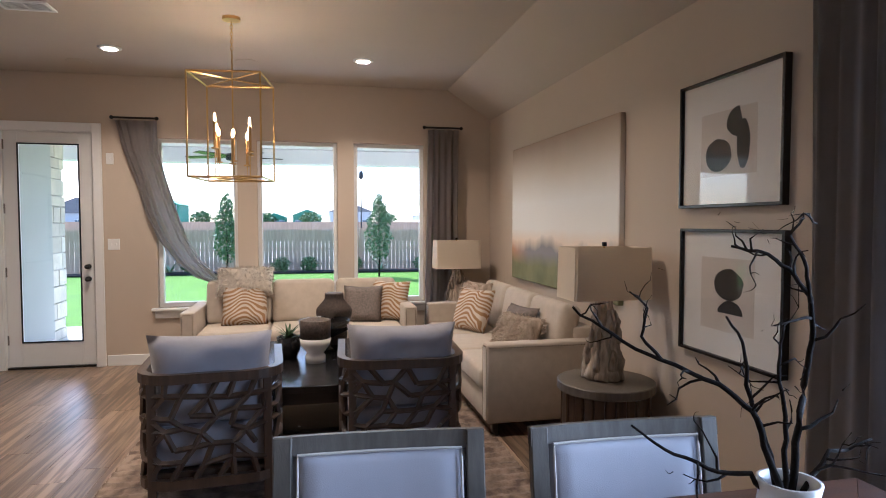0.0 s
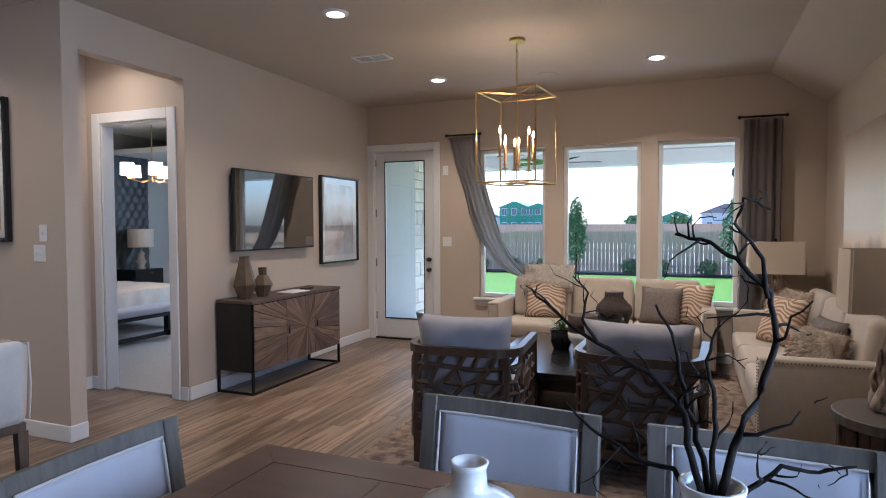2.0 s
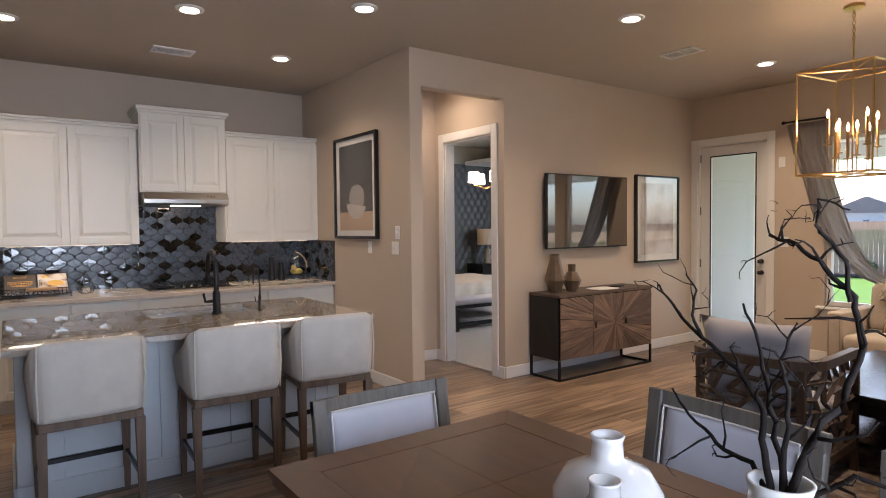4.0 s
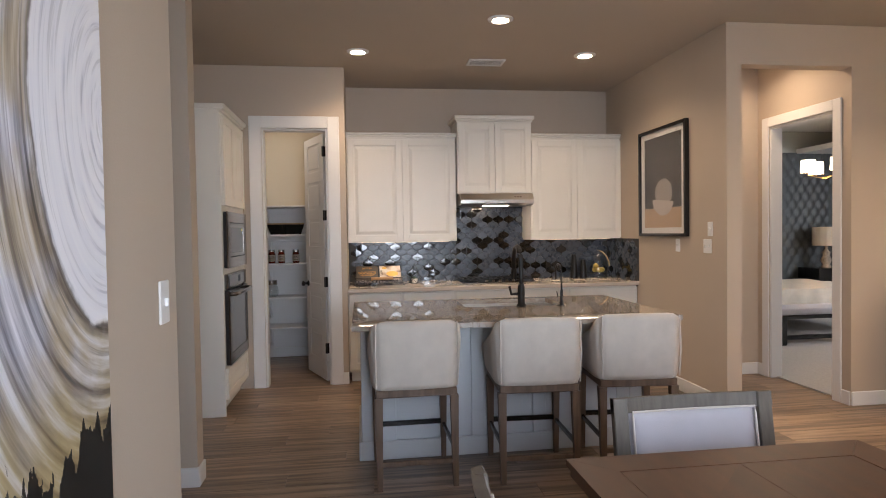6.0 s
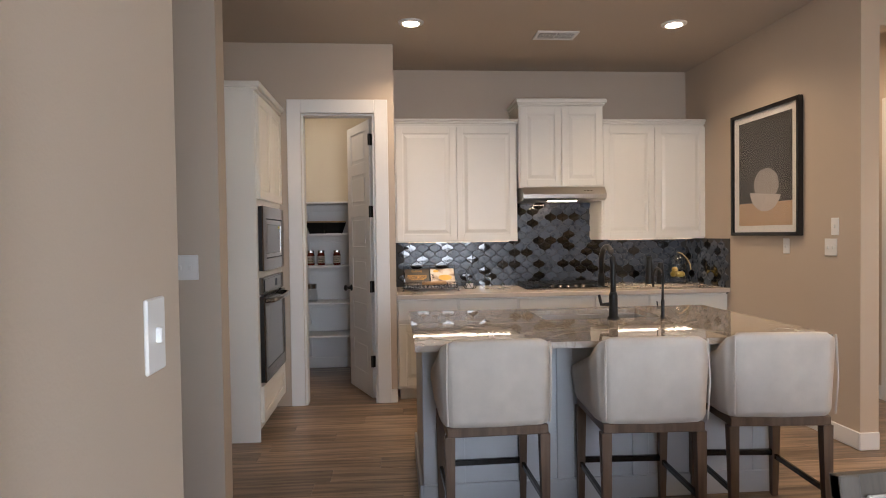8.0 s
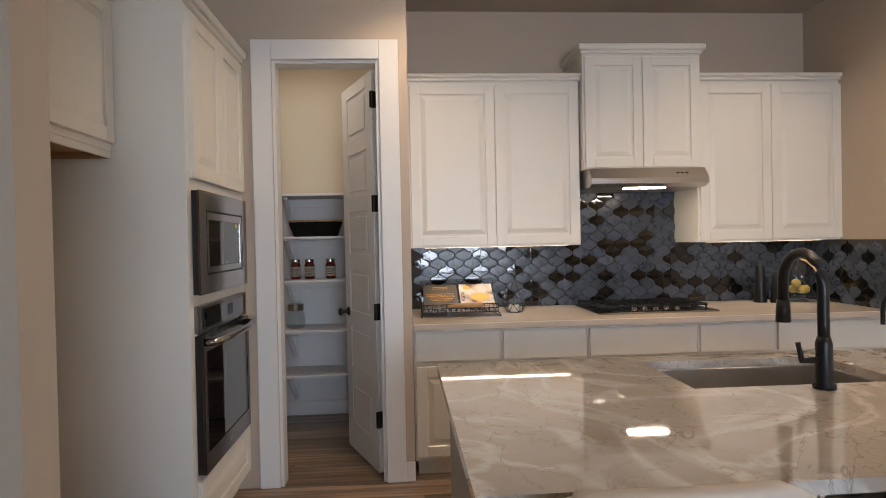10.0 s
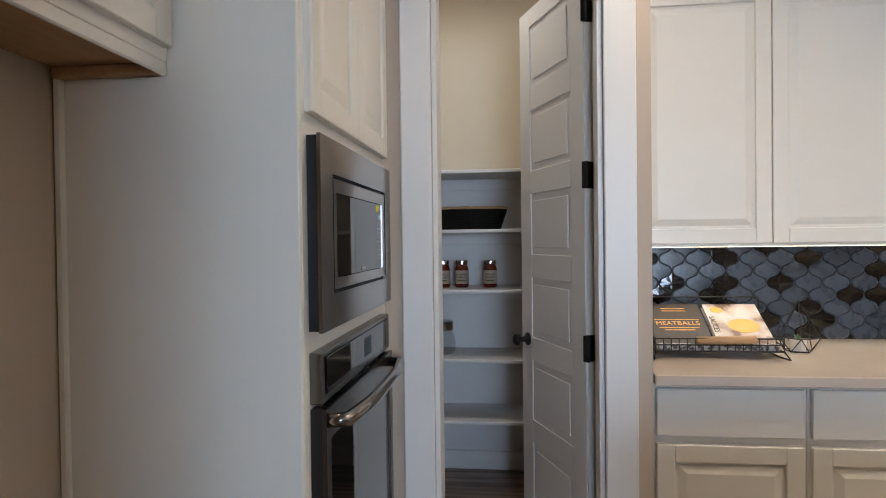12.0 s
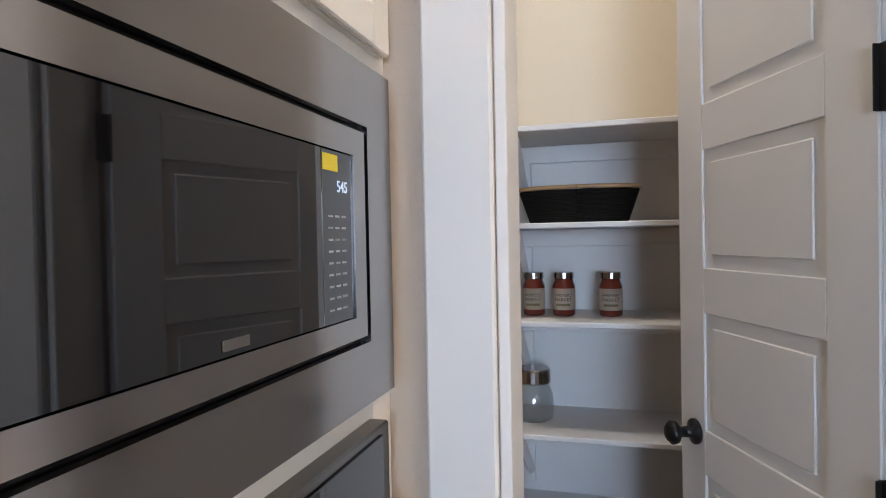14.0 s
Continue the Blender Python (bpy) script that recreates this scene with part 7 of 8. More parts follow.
# ---- pantry goods ----
BASKET = material("black_woven_cord", (0.006, 0.0055, 0.005), 0.8, var=0.1, scale=40, spec=0.2)
bk = thing("oval_basket", -6.40, -1.122, 1.451, 0, "black woven oval basket with bamboo rim", "basket")
for k in range(13):
    bm = bmesh.new()
    zz = 0.006 + k * 0.0085
    rr = 0.168 + 0.035 * k / 12
    pts = [(0.50 * rr * math.cos(a), rr * math.sin(a), zz + 0.001 * math.sin(9 * a)) for a in (2 * math.pi * q / 40 for q in range(41))]
    tube(bm, pts, 0.006, 0.006, 6)
    part("woven_coil", bm, BASKET, bk, smooth=True)
bm = bmesh.new()
tube(bm, [(0.103 * math.cos(a), 0.206 * math.sin(a), 0.122) for a in (2 * math.pi * q / 40 for q in range(41))], 0.007, 0.007, 8)
part("rim", bm, material("bamboo_rim", (0.50, 0.33, 0.16), 0.5, var=0.1), bk, smooth=True)
bm = bmesh.new()
lathe(bm, [(0.165, 0.001), (0.165, 0.006), (0, 0.006)], 24)
bmesh.ops.scale(bm, vec=(0.5, 1, 1), verts=bm.verts)
part("bottom", bm, BLACKW, bk)
SAUCE = material("tomato_sauce", (0.16, 0.022, 0.012), 0.12, var=0.2, scale=20, coat=0.8)
CREAML = material("cream_label_paper", (0.62, 0.52, 0.40), 0.7, var=0.02)
OLIVE = material("olive_print", (0.22, 0.20, 0.08), 0.7)
for k, yj in enumerate((-1.285, -1.178, -1.015)):
    j = thing("sauce_jar", -6.41, yj, 1.121, 0, "glass jar of red sauce with cream label", "jar", "sauce jars in the pantry")
    bm = bmesh.new()
    lathe(bm, [(0.036, 0.0), (0.040, 0.006), (0.040, 0.105), (0.034, 0.122), (0.031, 0.135), (0, 0.135)], 24)
    part("jar", bm, SAUCE, j, smooth=True)
    bm = bmesh.new()
    lathe(bm, [(0.035, 0.133), (0.035, 0.152), (0.033, 0.155), (0, 0.155)], 24)
    part("lid", bm, STEEL, j, "silver metal lid")
    bm = bmesh.new()
    r_ = 0.0408
    va = []
    for q in range(13):
        a = math.radians(-75 + 150 * q / 12)
        va.append([bm.verts.new((r_ * math.cos(a), r_ * math.sin(a), z)) for z in (0.022, 0.098)])
    for p, q in zip(va, va[1:]):
        bm.faces.new((p[0], q[0], q[1], p[1]))
    bmesh.ops.solidify(bm, geom=bm.faces[:], thickness=-0.0004)
    lb = part("label", bm, CREAML, j, "cream printed paper label")
    for tx, zz, sz in (("FARMERS'", 0.074, 0.0155), ("MARKET", 0.058, 0.0165)):
        t_ = text_mesh("lettering", tx, sz, BLACKM, lb, pose(0, 0, 0, 90, 0, 90) @ pose(0, zz, 0))
        for v_ in t_.data.vertices:
            a = v_.co.y / (r_ + 0.0006)
            v_.co = Vector(((r_ + 0.0006 + v_.co.x * 0.3) * math.cos(a), (r_ + 0.0006) * math.sin(a), v_.co.z))
    bm = bmesh.new()
    for q in range(8):
        a0, a1 = math.radians(-36 + 9 * q), math.radians(-36 + 9 * (q + 1))
        bm.faces.new([bm.verts.new(((r_ + 0.0006) * math.cos(a), (r_ + 0.0006) * math.sin(a), z)) for a, z in ((a0, 0.036), (a1, 0.036), (a1, 0.044), (a0, 0.044))])
    part("label_band", bm, OLIVE, lb)
gj = thing("glass_canister", -6.40, -1.292, 0.741, 0, "empty round glass canister with steel lid", "jar")
bm = bmesh.new()
lathe(bm, [(0.055, 0.0), (0.070, 0.012), (0.074, 0.06), (0.068, 0.10), (0.055, 0.128), (0.055, 0.14)], 28)
part("glass_body", bm, CLEAR, gj, smooth=True)
bm = bmesh.new()
lathe(bm, [(0.060, 0.135), (0.062, 0.14), (0.062, 0.18), (0.058, 0.187), (0, 0.187)], 28)
part("lid", bm, STEEL, gj)

# ---- bedroom beyond the doorway ----
DARKW = material("dark_tufted_panel", (0.035, 0.038, 0.035), 0.45, var=0.15, scale=8, sheen=0.3)
hb = thing("tufted_headboard_wall", -8.499, 6.15, 0, 90, "dark green diamond-tufted panel wall behind the bed", "headboard")
bm = bmesh.new()
NX, NZ = 104, 68
gg = []
for i in range(NX + 1):
    row = []
    for j in range(NZ + 1):
        x_, z_ = -1.5 + 3.0 * i / NX, 0.3 + 2.36 * j / NZ
        q = abs(math.sin(math.pi * (x_ / 0.16 + z_ / 0.26))) * abs(math.sin(math.pi * (x_ / 0.16 - z_ / 0.26)))
        row.append(bm.verts.new((x_, -0.02 - 0.03 * q ** 0.5, z_)))
    gg.append(row)
for i in range(NX):
    for j in range(NZ):
        bm.faces.new((gg[i][j], gg[i + 1][j], gg[i + 1][j + 1], gg[i][j + 1]))
part("tufted_panel", bm, DARKW, hb, smooth=True)
box("backing", (-1.52, -0.018, 0.28), (1.52, -0.001, 2.68), DARKW, hb)
bed = thing("bed", -7.45, 5.62, 0, 0, "bed made with a cream coverlet and white pillows", "bed")
box("mattress", (-0.98, -0.95, 0.30), (1.0, 0.95, 0.60), material("white_sheet", (0.7, 0.69, 0.67), 0.9, var=0.03), bed, bevel=0.05, seg=3)
bm = bmesh.new()
NXX, NYY = 30, 60
g2 = []
for i in range(NXX + 1):
    row = []
    for j in range(NYY + 1):
        u, v_ = i / NXX, j / NYY
        x_ = -0.45 + 1.52 * u
        s_ = (v_ - 0.5) * 2.9
        y_ = max(-1.0, min(1.0, s_))
        drop = max(0, abs(s_) - 1.0)
        z_ = 0.635 - drop
        if x_ > 1.02:
            z_ -= (x_ - 1.02) * 6
            x_ = 1.02 + 0.02 * math.sin(22 * s_)
        row.append(bm.verts.new((x_ + 0.0, y_ + (0.02 * math.sin(30 * x_) if drop else 0), max(0.12, z_ + 0.012 * noise.noise(Vector((x_ * 5, s_ * 5, 0)))))))
    g2.append(row)
for i in range(NXX):
    for j in range(NYY):
        bm.faces.new((g2[i][j], g2[i + 1][j], g2[i + 1][j + 1], g2[i][j + 1]))
part("coverlet", bm, material("cream_coverlet", (0.60, 0.55, 0.46), 0.9, var=0.06, scale=12, bump=0.3, bump_scale=120), bed, smooth=True)
ZEBRA = mix_material("zebra_stripe_fabric", lambda n, l, v_: nramp(n, l, nnoise(n, l, v_, 5, 1, (1, 1, 5)), [(0.47, (0.02, 0.02, 0.02)), (0.52, (0.7, 0.69, 0.66))]), 0.85)
for x_, y_, m_ in ((-0.78, -0.5, PAPER), (-0.78, 0.5, PAPER), (-0.60, 0.3, ZEBRA), (-0.60, -0.3, ZEBRA)):
    bm = bmesh.new()
    pillow(bm, 0.7 if m_ is PAPER else 0.5, 0.5, 0.18, pose(x_, y_, 0.60, -20, 0, 90), seed=3)
    part("pillow", bm, m_, bed, smooth=True)
bn = thing("upholstered_bench", -6.10, 5.35, 0, 0, "white upholstered bench with dark wooden frame at the bed's foot", "bench")
box("seat_pad", (-0.2, -0.75, 0.38), (0.2, 0.75, 0.46), GREYF, bn, bevel=0.025, seg=3)
for sy in (-0.68, 0.52):
    box("leg_panel", (-0.17, sy, 0.0), (-0.09, sy + 0.16, 0.38), BLACKW, bn)
    box("leg_panel", (0.09, sy, 0.0), (0.17, sy + 0.16, 0.38), BLACKW, bn)
box("rail", (-0.18, -0.7, 0.33), (0.18, 0.7, 0.379), BLACKW, bn)
box("stretcher", (-0.03, -0.53, 0.05), (0.03, 0.53, 0.10), BLACKW, bn)
ns = thing("nightstand", -8.18, 7.20, 0, 0, "dark wooden nightstand beside the bed", "nightstand")
box("case", (-0.25, -0.28, 0.08), (0.22, 0.28, 0.78), BLACKW, ns)
for sx in (-0.24, 0.17):
    for sy in (-0.27, 0.23):
        box("leg", (sx, sy, 0), (sx + 0.04, sy + 0.04, 0.08), BLACKW, ns)
bl = thing("bedside_lamp", -8.15, 7.20, 0.781, 0, "bedside lamp with white drum shade and grey base", "table lamp")
bm = bmesh.new()
lathe(bm, [(0.07, 0), (0.075, 0.02), (0.05, 0.05), (0.085, 0.12), (0.05, 0.2), (0.06, 0.25), (0.02, 0.3), (0.02, 0.36)], 20)
part("base", bm, DRIFT, bl, smooth=True)
bm = bmesh.new()
lathe(bm, [(0.20, 0.36), (0.20, 0.66), (0.197, 0.66), (0.197, 0.36)], 28)
part("shade", bm, SHADE, bl, smooth=False)
bc = thing("bedroom_chandelier", -6.50, 5.95, CEIL, 20, "brass bedroom chandelier with white drum shades, lit", "chandelier")
bm = bmesh.new()
tube(bm, [(0, 0, -0.001), (0, 0, -0.95)], 0.008, 0.008, 8)
part("stem", bm, BRASS, bc)
SHADEL = emitter("lit_shade", (1.0, 0.80, 0.55), 2.2)
for k in range(5):
    a = 2 * math.pi * k / 5 + 0.3
    r_ = 0.33
    bm = bmesh.new()
    tube(bm, [(0, 0, -0.90), (r_ * 0.5 * math.cos(a), r_ * 0.5 * math.sin(a), -0.94), (r_ * math.cos(a), r_ * math.sin(a), -0.90), (r_ * math.cos(a), r_ * math.sin(a), -0.84)], 0.007, 0.007, 6)
    part("arm", bm, BRASS, bc)
    bm = bmesh.new()
    lathe(bm, [(0.09, -0.86), (0.085, -0.70), (0.083, -0.70), (0.088, -0.86)], 20, (r_ * math.cos(a), r_ * math.sin(a)))
    part("shade", bm, SHADEL, bc)
# Unseen fill lamp added to brighten the bedroom; its wall holds no window.
bw = bpy.data.lights.new("bedroom_fill_light", "AREA")
bw.shape, bw.size, bw.size_y, bw.energy, bw.color = "RECTANGLE", 1.8, 1.5, 42.0, (0.9, 0.95, 1.0)
new("bedroom_fill_light", bw).matrix_world = look((-5.2, 8.37, 1.6), (-5.6, 5.5, 0.9))

# ---- outside ----
GZ = -0.33
LAWN = material("lawn_grass", (0.075, 0.145, 0.012), 0.9, spec=0.1, var=0.2, scale=1.5, color2=(0.05, 0.105, 0.008), bump=0.6, bump_scale=60)
DIRT = material("pale_dirt", (0.36, 0.30, 0.23), 0.95, var=0.15, scale=0.8)
CONC = material("pale_concrete", (0.52, 0.50, 0.46), 0.85, var=0.05, scale=4, bump=0.2)
bm = bmesh.new()
bmesh.ops.create_grid(bm, x_segments=40, y_segments=40, size=1500)
tagged(part("ground", bm, DIRT), "pale bare earth of the neighbouring building lots", "ground", kind="structure").location = (0, 0, GZ - 0.02)
bm = bmesh.new()
add_box(bm, (-30, 9.9, GZ - 0.019), (30, 22.3, GZ), 0)
tagged(part("lawn", bm, LAWN), "bright green mown back lawn", "lawn", kind="structure")
tagged(box("patio_slab", (-9, 6.935, GZ), (3, 9.9, -0.06), CONC, bevel=0.01), "pale concrete covered patio slab", "patio", kind="structure")
tagged(box("patio_ceiling", (-9, 6.94, 2.66), (3, 10.1, 2.74), TRIM, bevel=0), "white covered patio ceiling", "ceiling", kind="structure")
tagged(box("patio_beam", (-9, 9.7, 2.42), (3, 9.95, 2.655), TRIM, bevel=0.01), "white patio beam", "beam", kind="structure")
tagged(box("flower_bed", (-30, 22.3, GZ - 0.015), (30, 23.1, GZ + 0.06), material("dark_mulch", (0.03, 0.022, 0.017), 0.95, var=0.3, scale=14, bump=1.0), bevel=0.02), "dark mulch bed along the fence", "flower bed", kind="structure")
# stone wing wall beside the patio
STONE = material("cream_limestone", (0.72, 0.66, 0.55), 0.85, var=0.12, scale=5, random_var=0.14, bump=0.5, bump_scale=25)
sw = thing("stone_wall", -3.78, 6.94, -0.06, 0, "cream limestone clad house wall beside the patio", "wall", kind="structure")
box("mortar_core", (-0.25, 0.0, 0.0), (-0.02, 2.14, 2.71), CONC, sw, bevel=0)
random.seed(4)
zz = 0.005
while zz < 2.6:
    hh_ = random.choice((0.14, 0.18, 0.22))
    yy = 0.0
    while yy < 2.14:
        ln = min(random.uniform(0.22, 0.5), 2.14 - yy)
        if ln > 0.06:
            box("stone", (-0.021, yy + 0.004, zz), (0.004 + random.uniform(0, 0.012), yy + ln - 0.006, min(zz + hh_ - 0.012, 2.70)), STONE, sw, bevel=0.006)
            if yy + ln >= 2.13:
                box("stone", (-0.25, 2.141, zz), (0.0, 2.155, min(zz + hh_ - 0.012, 2.70)), STONE, sw, bevel=0.006)
        yy += ln
    zz += hh_
# ceiling fan on the patio
fn = thing("patio_ceiling_fan", -1.5, 8.6, 2.66, 15, "dark patio ceiling fan at rest", "ceiling fan")
bm = bmesh.new()
lathe(bm, [(0.06, -0.001), (0.03, -0.04), (0.012, -0.05), (0.012, -0.2), (0.1, -0.22), (0.1, -0.30), (0, -0.32)], 20)
part("motor", bm, BLACKM, fn, smooth=True)
for k in range(5):
    bm = bmesh.new()
    add_box(bm, (0.12, -0.06, -0.262), (0.66, 0.06, -0.252), 0.003, 1, pose(0, 0, 0, 0, 0, 72 * k) @ pose(0, 0, 0, 8))
    part("blade", bm, BLACKW, fn)
# fence
FENCE = material("cedar_fence", (0.50, 0.345, 0.225), 0.85, scale=2, stretch=(6, 6, 0.6), color2=(0.36, 0.24, 0.15), bump=0.3, bump_scale=20)
fe = thing("privacy_fence", 0, 23.2, GZ, 0, "tan cedar picket privacy fence across the yard", "fence")
bm = bmesh.new()
random.seed(9)
x_ = -28.0
while x_ < 24:
    t_ = 1.58 + random.uniform(-0.012, 0.012)
    o = random.uniform(-0.004, 0.004)
    vs_ = [(x_, 0), (x_ + 0.138, 0), (x_ + 0.138, t_ - 0.03), (x_ + 0.11, t_), (x_ + 0.028, t_), (x_, t_ - 0.03)]
    fv = [bm.verts.new((a, o, z)) for a, z in vs_]
    bv_ = [bm.verts.new((a, o + 0.016, z)) for a, z in vs_]
    bm.faces.new(fv)
    bm.faces.new(bv_[::-1])
    for k in range(6):
        bm.faces.new((fv[k], bv_[k], bv_[(k + 1) % 6], fv[(k + 1) % 6]))
    x_ += 0.148
o = part("pickets", bm, FENCE, fe)
o["kind"] = "stuff"
for zz in (0.25, 0.8, 1.35):
    box("rail", (-28, 0.022, zz), (24, 0.06, zz + 0.09), FENCE, fe)
for k in range(22):
    box("post", (-28 + 2.44 * k, 0.062, 0), (-27.91 + 2.44 * k, 0.15, 1.62), FENCE, fe)
fs = thing("side_fence", 6.8, 10, GZ, 0, "tan cedar fence along the side yard", "fence")
for k in range(88):
    box("picket", (0, 0.15 * k, 0), (0.016, 0.15 * k + 0.138, 1.58), FENCE, fs, bevel=0)
box("rail", (-0.04, 0, 0.35), (-0.001, 13.1, 0.44), FENCE, fs)
box("rail", (-0.04, 0, 1.2), (-0.001, 13.1, 1.29), FENCE, fs)

# planting
FOL = material("tree_foliage", (0.10, 0.19, 0.05), 0.6, var=0.3, scale=6, color2=(0.03, 0.07, 0.02))
FOL2 = material("shrub_foliage", (0.09, 0.16, 0.045), 0.6, var=0.3, scale=9, color2=(0.04, 0.08, 0.02))


def leaves(bm, center, rx, rz_, n_, size, taper=0.0):
    for k in range(n_):
        while True:
            p = Vector((random.uniform(-1, 1), random.uniform(-1, 1), random.uniform(-1, 1)))
            if p.length < 1 and p.length > random.random() * 0.75:
                break
        wdt = 1 - taper * (p.z + 1) / 2
        lump = 0.82 + 0.35 * noise.noise(Vector((p.x * 2.2, p.y * 2.2, p.z * 3.2)) + Vector(center))
        c = Vector(center) + Vector((p.x * rx * wdt * lump, p.y * rx * wdt * lump, p.z * rz_))
        a = Vector((random.gauss(0, 1), random.gauss(0, 1), random.gauss(0, 1))).normalized()
        b = a.cross(Vector((random.gauss(0, 1), random.gauss(0, 1), random.gauss(0, 1)))).normalized()
        s_ = size * random.uniform(0.6, 1.3)
        q = [bm.verts.new(c + v_) for v_ in (-a * s_, b * s_ * 0.45, a * s_, -b * s_ * 0.45)]
        bm.faces.new(q)


def tree(x, y, h, r, seed, label):
    random.seed(seed)
    t = thing("young_tree", x, y, GZ, 0, label, "tree", "young trees in the yard")
    bm = bmesh.new()
    tube(bm, [(0, 0, 0), (0.02, 0.01, h * 0.3), (0, 0, h * 0.6), (0.02, 0, h * 0.92)], 0.035, 0.008, 7)
    for k in range(14):
        a, zz_ = random.uniform(0, 6.28), h * random.uniform(0.3, 0.85)
        ln = r * 0.8 * (1 - zz_ / h * 0.5)
        tube(bm, [(0, 0, zz_), (ln * 0.6 * math.cos(a), ln * 0.6 * math.sin(a), zz_ + 0.12), (ln * math.cos(a), ln * math.sin(a), zz_ + 0.3)], 0.012, 0.004, 5)
    part("trunk", bm, BARK, t, smooth=True)
    bm = bmesh.new()
    leaves(bm, (0, 0, h * 0.60), r, h * 0.42, 2600, 0.05, 0.55)
    o_ = part("crown", bm, FOL, t)
    o_["kind"] = "stuff"
    return t


tree(-3.2, 20.5, 2.75, 0.62, 1, "slender young tree with dense upright crown by the fence")
tree(1.72, 20.5, 2.75, 0.70, 2, "slender young tree with dense upright crown by the fence")
random.seed(33)
for k, xx in enumerate((-7.3, -6.1, -4.7, -1.6, -0.6, 1.0, 3.6, 4.6)):
    s_ = thing("garden_shrub", xx, 22.65, GZ + 0.06, 0, "low green shrub in the mulch bed", "shrub", "shrubs along the fence")
    bm = bmesh.new()
    leaves(bm, (0, 0, 0.26), 0.42, 0.28, 700, 0.045)
    o_ = part("foliage", bm, FOL2, s_)
    o_["kind"] = "stuff"
for xx in (2.0, -5.4):
    s_ = thing("spiky_agave", xx, 22.6, GZ + 0.06, 0, "pale spiky yucca in the mulch bed", "plant")
    spiky(s_, 0, 0, 0.0, 24, 0.55, 4, material("yucca_leaf", (0.20, 0.28, 0.13), 0.5), 0.03)
# far houses: green sheathed new builds and roofs
SHEATH = material("green_wall_sheathing", (0.05, 0.21, 0.13), 0.7, var=0.06, scale=0.6)
ROOFM = material("grey_shingle_roof", (0.20, 0.19, 0.19), 0.9, var=0.15, scale=3)
SIDING = material("pale_house_siding", (0.5, 0.5, 0.5), 0.8, var=0.04, scale=1)
WINM = material("far_window_glass", (0.10, 0.13, 0.16), 0.1)


def house(x, y, w, d, h, mat, label, storeys=1, rz=0):
    t = thing("house", x, y, GZ, rz, label, "house", "houses beyond the fence")
    box("wall", (-w / 2, -d / 2, 0), (w / 2, d / 2, h), mat, t, bevel=0)
    bm = bmesh.new()
    e, rh = 0.4, w * 0.22
    prof = [(-w / 2 - e, h), (0, h + rh), (w / 2 + e, h)]
    va = [bm.verts.new((a, -d / 2 - e, z)) for a, z in prof] + [bm.verts.new((a, d / 2 + e, z)) for a, z in prof]
    for f in ((0, 1, 2), (5, 4, 3), (0, 3, 4, 1), (1, 4, 5, 2), (2, 5, 3, 0)):
        bm.faces.new([va[q] for q in f])
    part("roof", bm, ROOFM if mat is not SHEATH else SHEATH, t)
    for s_ in range(storeys):
        for k in range(3):
            xx = -w / 2 + w * (k + 0.5) / 3
            wi = box("window", (xx - 0.55, -d / 2 - 0.05, 1.0 + 2.8 * s_), (xx + 0.55, -d / 2 - 0.002, 2.4 + 2.8 * s_), TRIM, t)
            for q in (-0.5, 0.02):
                box("pane", (xx + q, -d / 2 - 0.06, 1.06 + 2.8 * s_), (xx + q + 0.48, -d / 2 - 0.051, 2.34 + 2.8 * s_), WINM, wi)
    return t


house(-31.5, 121, 6, 9, 5.3, SHEATH, "two-storey house under construction in green sheathing", 2)
house(-26.5, 120, 5, 9, 5.0, SHEATH, "two-storey gabled house under construction in green sheathing", 2)
house(-9.5, 152, 5, 10, 3.0, SHEATH, "single-storey house under construction in green sheathing")
house(-2.0, 150, 6.5, 10, 3.5, SHEATH, "house under construction in green sheathing")
house(7.5, 141, 9, 12, 4.2, SIDING, "finished pale house with grey hipped roof")
house(-45, 135, 14, 12, 3.6, SIDING, "finished pale house with grey roof")
house(-58, 100, 14, 12, 3.2, SIDING, "finished pale house with grey roof")
house(30, 140, 14, 12, 3.4, SIDING, "finished pale house with grey roof")
tagged(box("construction_fence", (-60, 62, GZ), (60, 62.1, GZ + 1.9), FENCE, bevel=0), "far tan site fence", "fence")
random.seed(41)
for k in range(16):
    xx, yy_ = -70 + k * 9.5 + random.uniform(-3, 3), random.uniform(125, 150)
    t = thing("distant_tree", xx, yy_, GZ, 0, "hazy distant tree on the horizon", "tree", "distant trees")
    bm = bmesh.new()
    tube(bm, [(0, 0, 0), (0, 0, 2.2)], 0.25, 0.15, 6)
    part("trunk", bm, BARK, t)
    bm = bmesh.new()
    leaves(bm, (0, 0, 2.6), 2.6, 1.5, 420, 0.40)
    o_ = part("crown", bm, FOL, t)
    o_["kind"] = "stuff"
lp = thing("street_lamp", 4.25, 62, GZ, 0, "tall dark street lamp post beyond the fence", "street lamp")
bm = bmesh.new()
tube(bm, [(0, 0, 0), (0, 0, 6.2)], 0.07, 0.05, 8)
part("post", bm, BLACKM, lp)
bm = bmesh.new()
lathe(bm, [(0.08, 6.2), (0.25, 6.4), (0.2, 6.9), (0.05, 7.1)], 10)
part("lantern", bm, BLACKM, lp)


# ---- backsplash tiles ----
bs = thing("backsplash", XB, 0, 0.916, 0, "glazed lantern tile backsplash in slate and black", "backsplash", kind="structure")
box("grout_bed", (0.0005, -0.399, 0.0), (0.006, YK - 0.001, 0.436), GROUT, bs, bevel=0)
box("grout_bed", (0.0005, 0.745, 0.436), (0.006, 1.54, 0.925), GROUT, bs, bevel=0)
box("grout_bed", (0.0065, YK - 0.006, 0.0), (0.815, YK - 0.0005, 0.436), GROUT, bs, bevel=0)
TW, TH = 0.122, 0.116


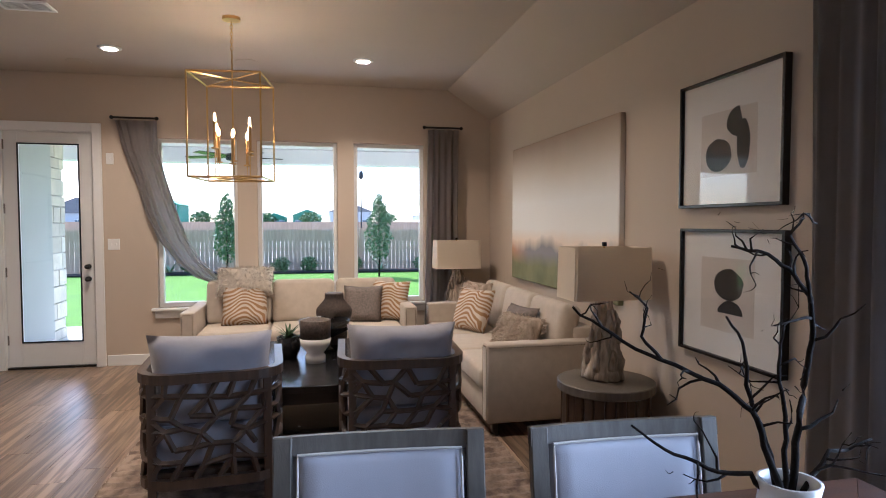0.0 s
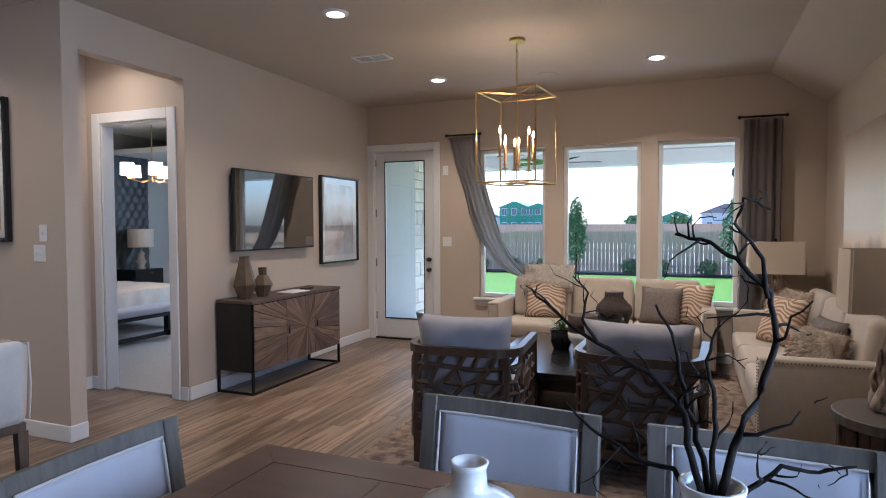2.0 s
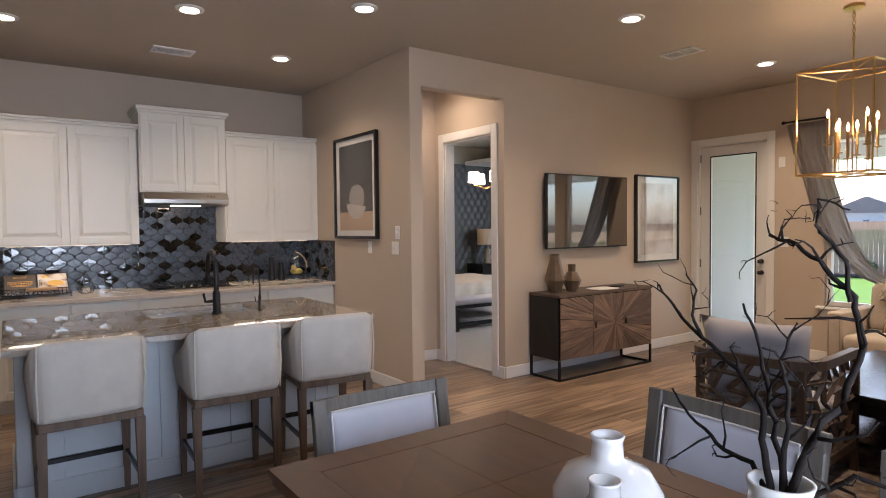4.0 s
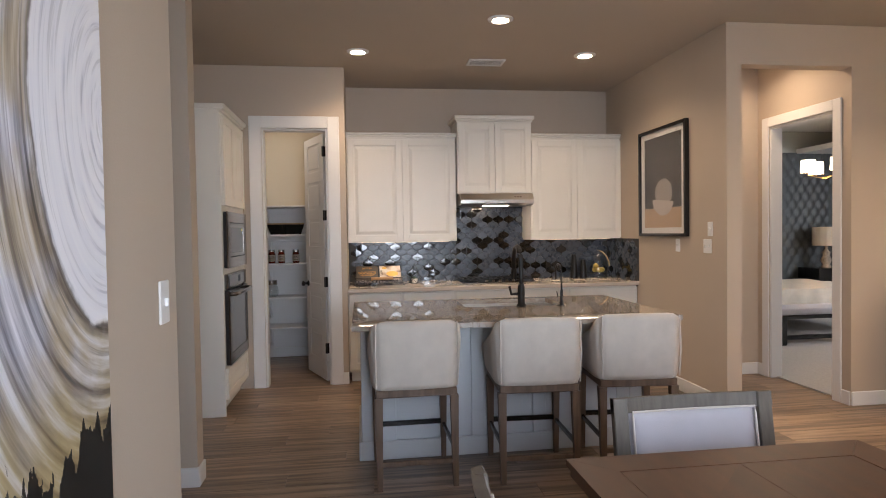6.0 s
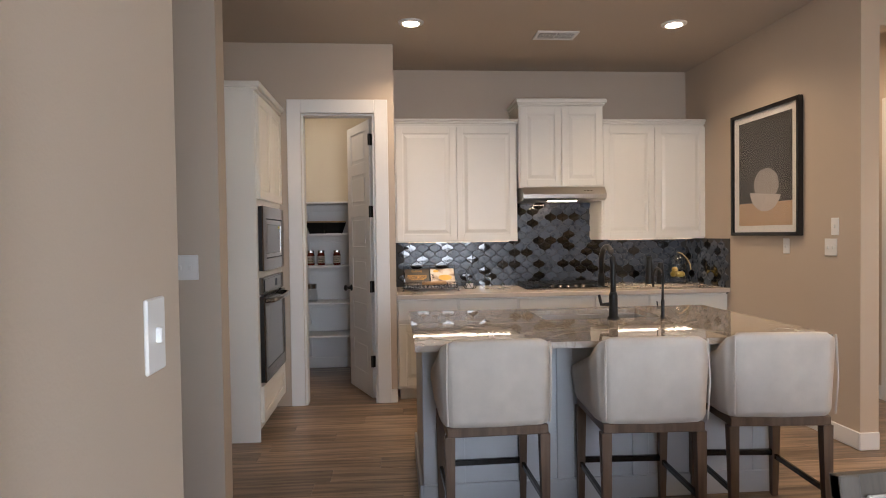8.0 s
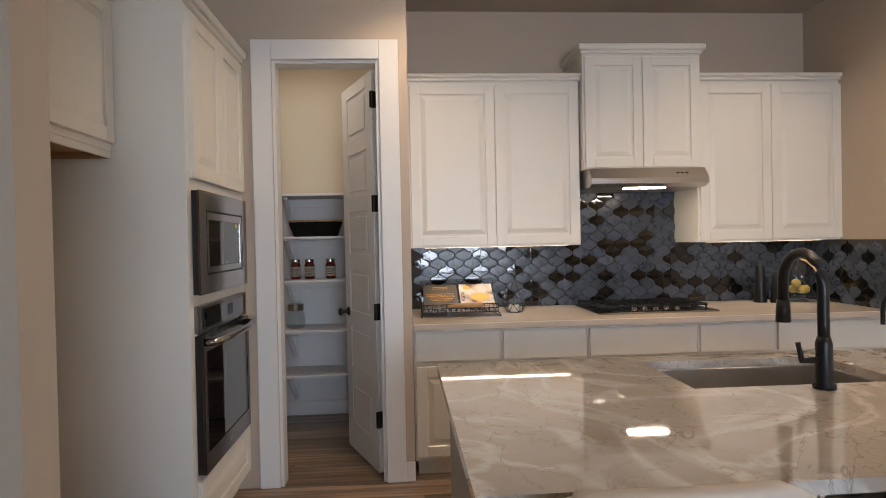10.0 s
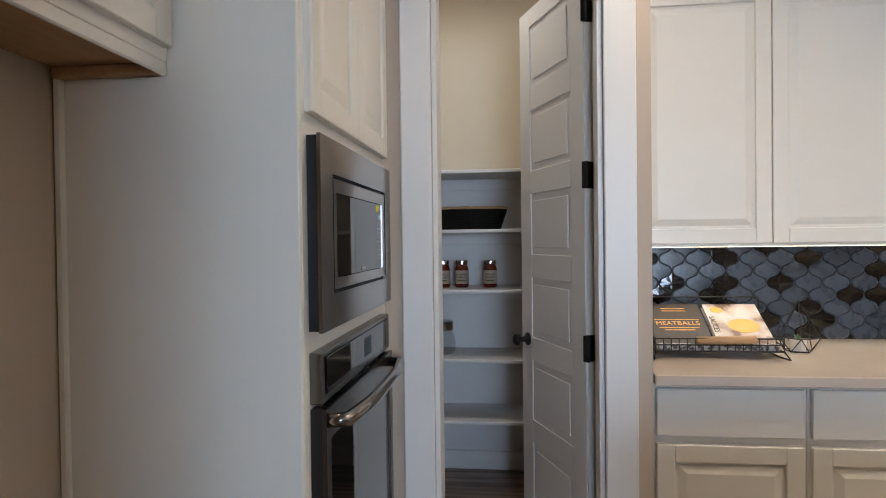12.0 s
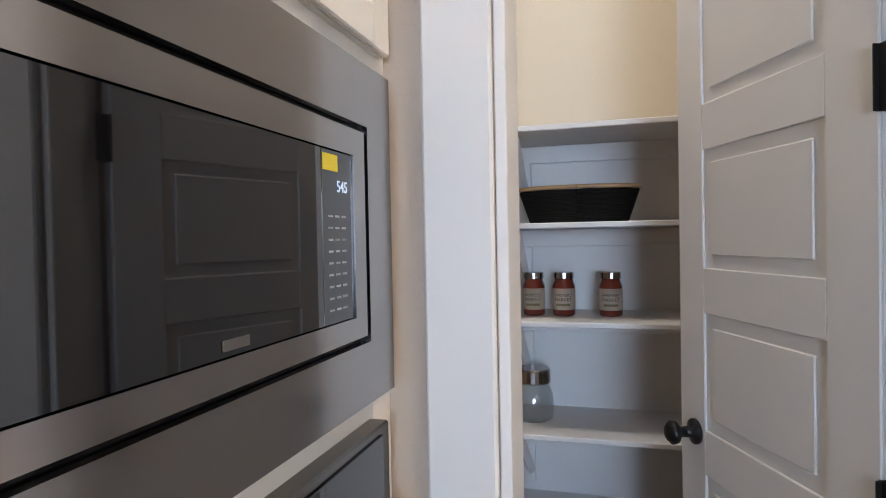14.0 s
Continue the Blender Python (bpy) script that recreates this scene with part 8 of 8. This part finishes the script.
def lantern(mat, m=None, clip=None):
    pts = []
    half = [(0.0, 0.5), (0.02, 0.44), (0.05, 0.37), (0.11, 0.31), (0.25, 0.25), (0.39, 0.19), (0.45, 0.13), (0.48, 0.06), (0.5, 0.0)]
    q = half + [(a, -b) for a, b in reversed(half)]
    q = q + [(-a, b) for a, b in reversed(q)][1:-1]
    sx, sz = TW * 0.965, TH * 0.965
    out = [(a * sx, b * sz) for a, b in q]
    bm = bmesh.new()
    n_ = len(out)
    rim = [bm.verts.new((0.0061, a, b)) for a, b in out]
    top_ = [bm.verts.new((0.0115, a * 0.93, b * 0.93)) for a, b in out]
    mid = bm.verts.new((0.0125, 0, 0))
    for k in range(n_):
        j = (k + 1) % n_
        bm.faces.new((rim[k], rim[j], top_[j], top_[k]))
        bm.faces.new((top_[k], top_[j], mid))
    me = bpy.data.meshes.new("tile")
    bmesh.ops.recalc_face_normals(bm, faces=bm.faces)
    bm.to_mesh(me)
    bm.free()
    me.materials.append(mat)
    return me


TILES = [lantern(SLATE), lantern(BLACKGL)]
random.seed(17)


def place_tile(matrix):
    ob = new("tile", TILES[1] if random.random() < 0.30 else TILES[0])
    ob.parent = bs
    ob.matrix_local = matrix


rowp = TH * 0.5
for r in range(-1, 18):
    zc = 0.028 + r * rowp
    yy = -0.40 + (TW / 2 if r % 2 else 0) + 0.02
    while yy < YK - 0.03:
        low = zc < 0.45
        if (low and yy > -0.37) or (0.735 < yy < 1.55 and zc < 0.93):
            place_tile(Matrix.Translation((0, yy, zc)))
        yy += TW
for r in range(-1, 8):
    zc = 0.028 + r * rowp
    xx = 0.07 + (TW / 2 if r % 2 else 0)
    while xx < 0.78 and zc < 0.42:
        place_tile(pose(xx, YK, zc, 0, 0, -90))
        xx += TW

# ---- floor planks ----
fl = new("floor")
tagged(fl, "oak-look vinyl plank floor in staggered rows", "floor", kind="structure")
PW, PL = 0.18, 1.40


def plank_mesh(w, l_):
    bm = bmesh.new()
    add_box(bm, (0.0006, 0.0006, -0.0115), (w - 0.0006, l_ - 0.0006, 0.0), 0)
    bmesh.ops.bevel(bm, geom=[e for e in bm.edges if all(v.co.z > -0.001 for v in e.verts)], offset=0.0012, segments=1, affect="EDGES")
    me = bpy.data.meshes.new("plank")
    bmesh.ops.recalc_face_normals(bm, faces=bm.faces)
    bm.to_mesh(me)
    bm.free()
    me.materials.append(PLANK)
    return me


PM = plank_mesh(PW, PL)
random.seed(5)
k = 0
x_ = -6.72
while x_ < 1.55:
    y_ = -3.3 - random.uniform(0.0, PL)
    while y_ < 6.93:
        floor_end = -2.0 if x_ < -3.0 else (-3.25 if x_ < -0.95 else -0.90)
        ya, yb = max(y_, floor_end), min(y_ + PL, 6.93)
        inside = yb - ya > 0.05 and not (x_ + PW < -3.72 and y_ > 3.72) and not (x_ > -0.95 and y_ + PL < -0.92) and not (x_ < -3.0 and y_ + PL < -2.0) and not (x_ + PW < -5.95 and y_ > -0.3)
        if inside:
            ob = new("plank", PM)
            ob.parent = fl
            ob.location = (x_, ya, 0)
            ob.scale = (1, (yb - ya) / PL, 1)
        y_ += PL
    x_ += PW
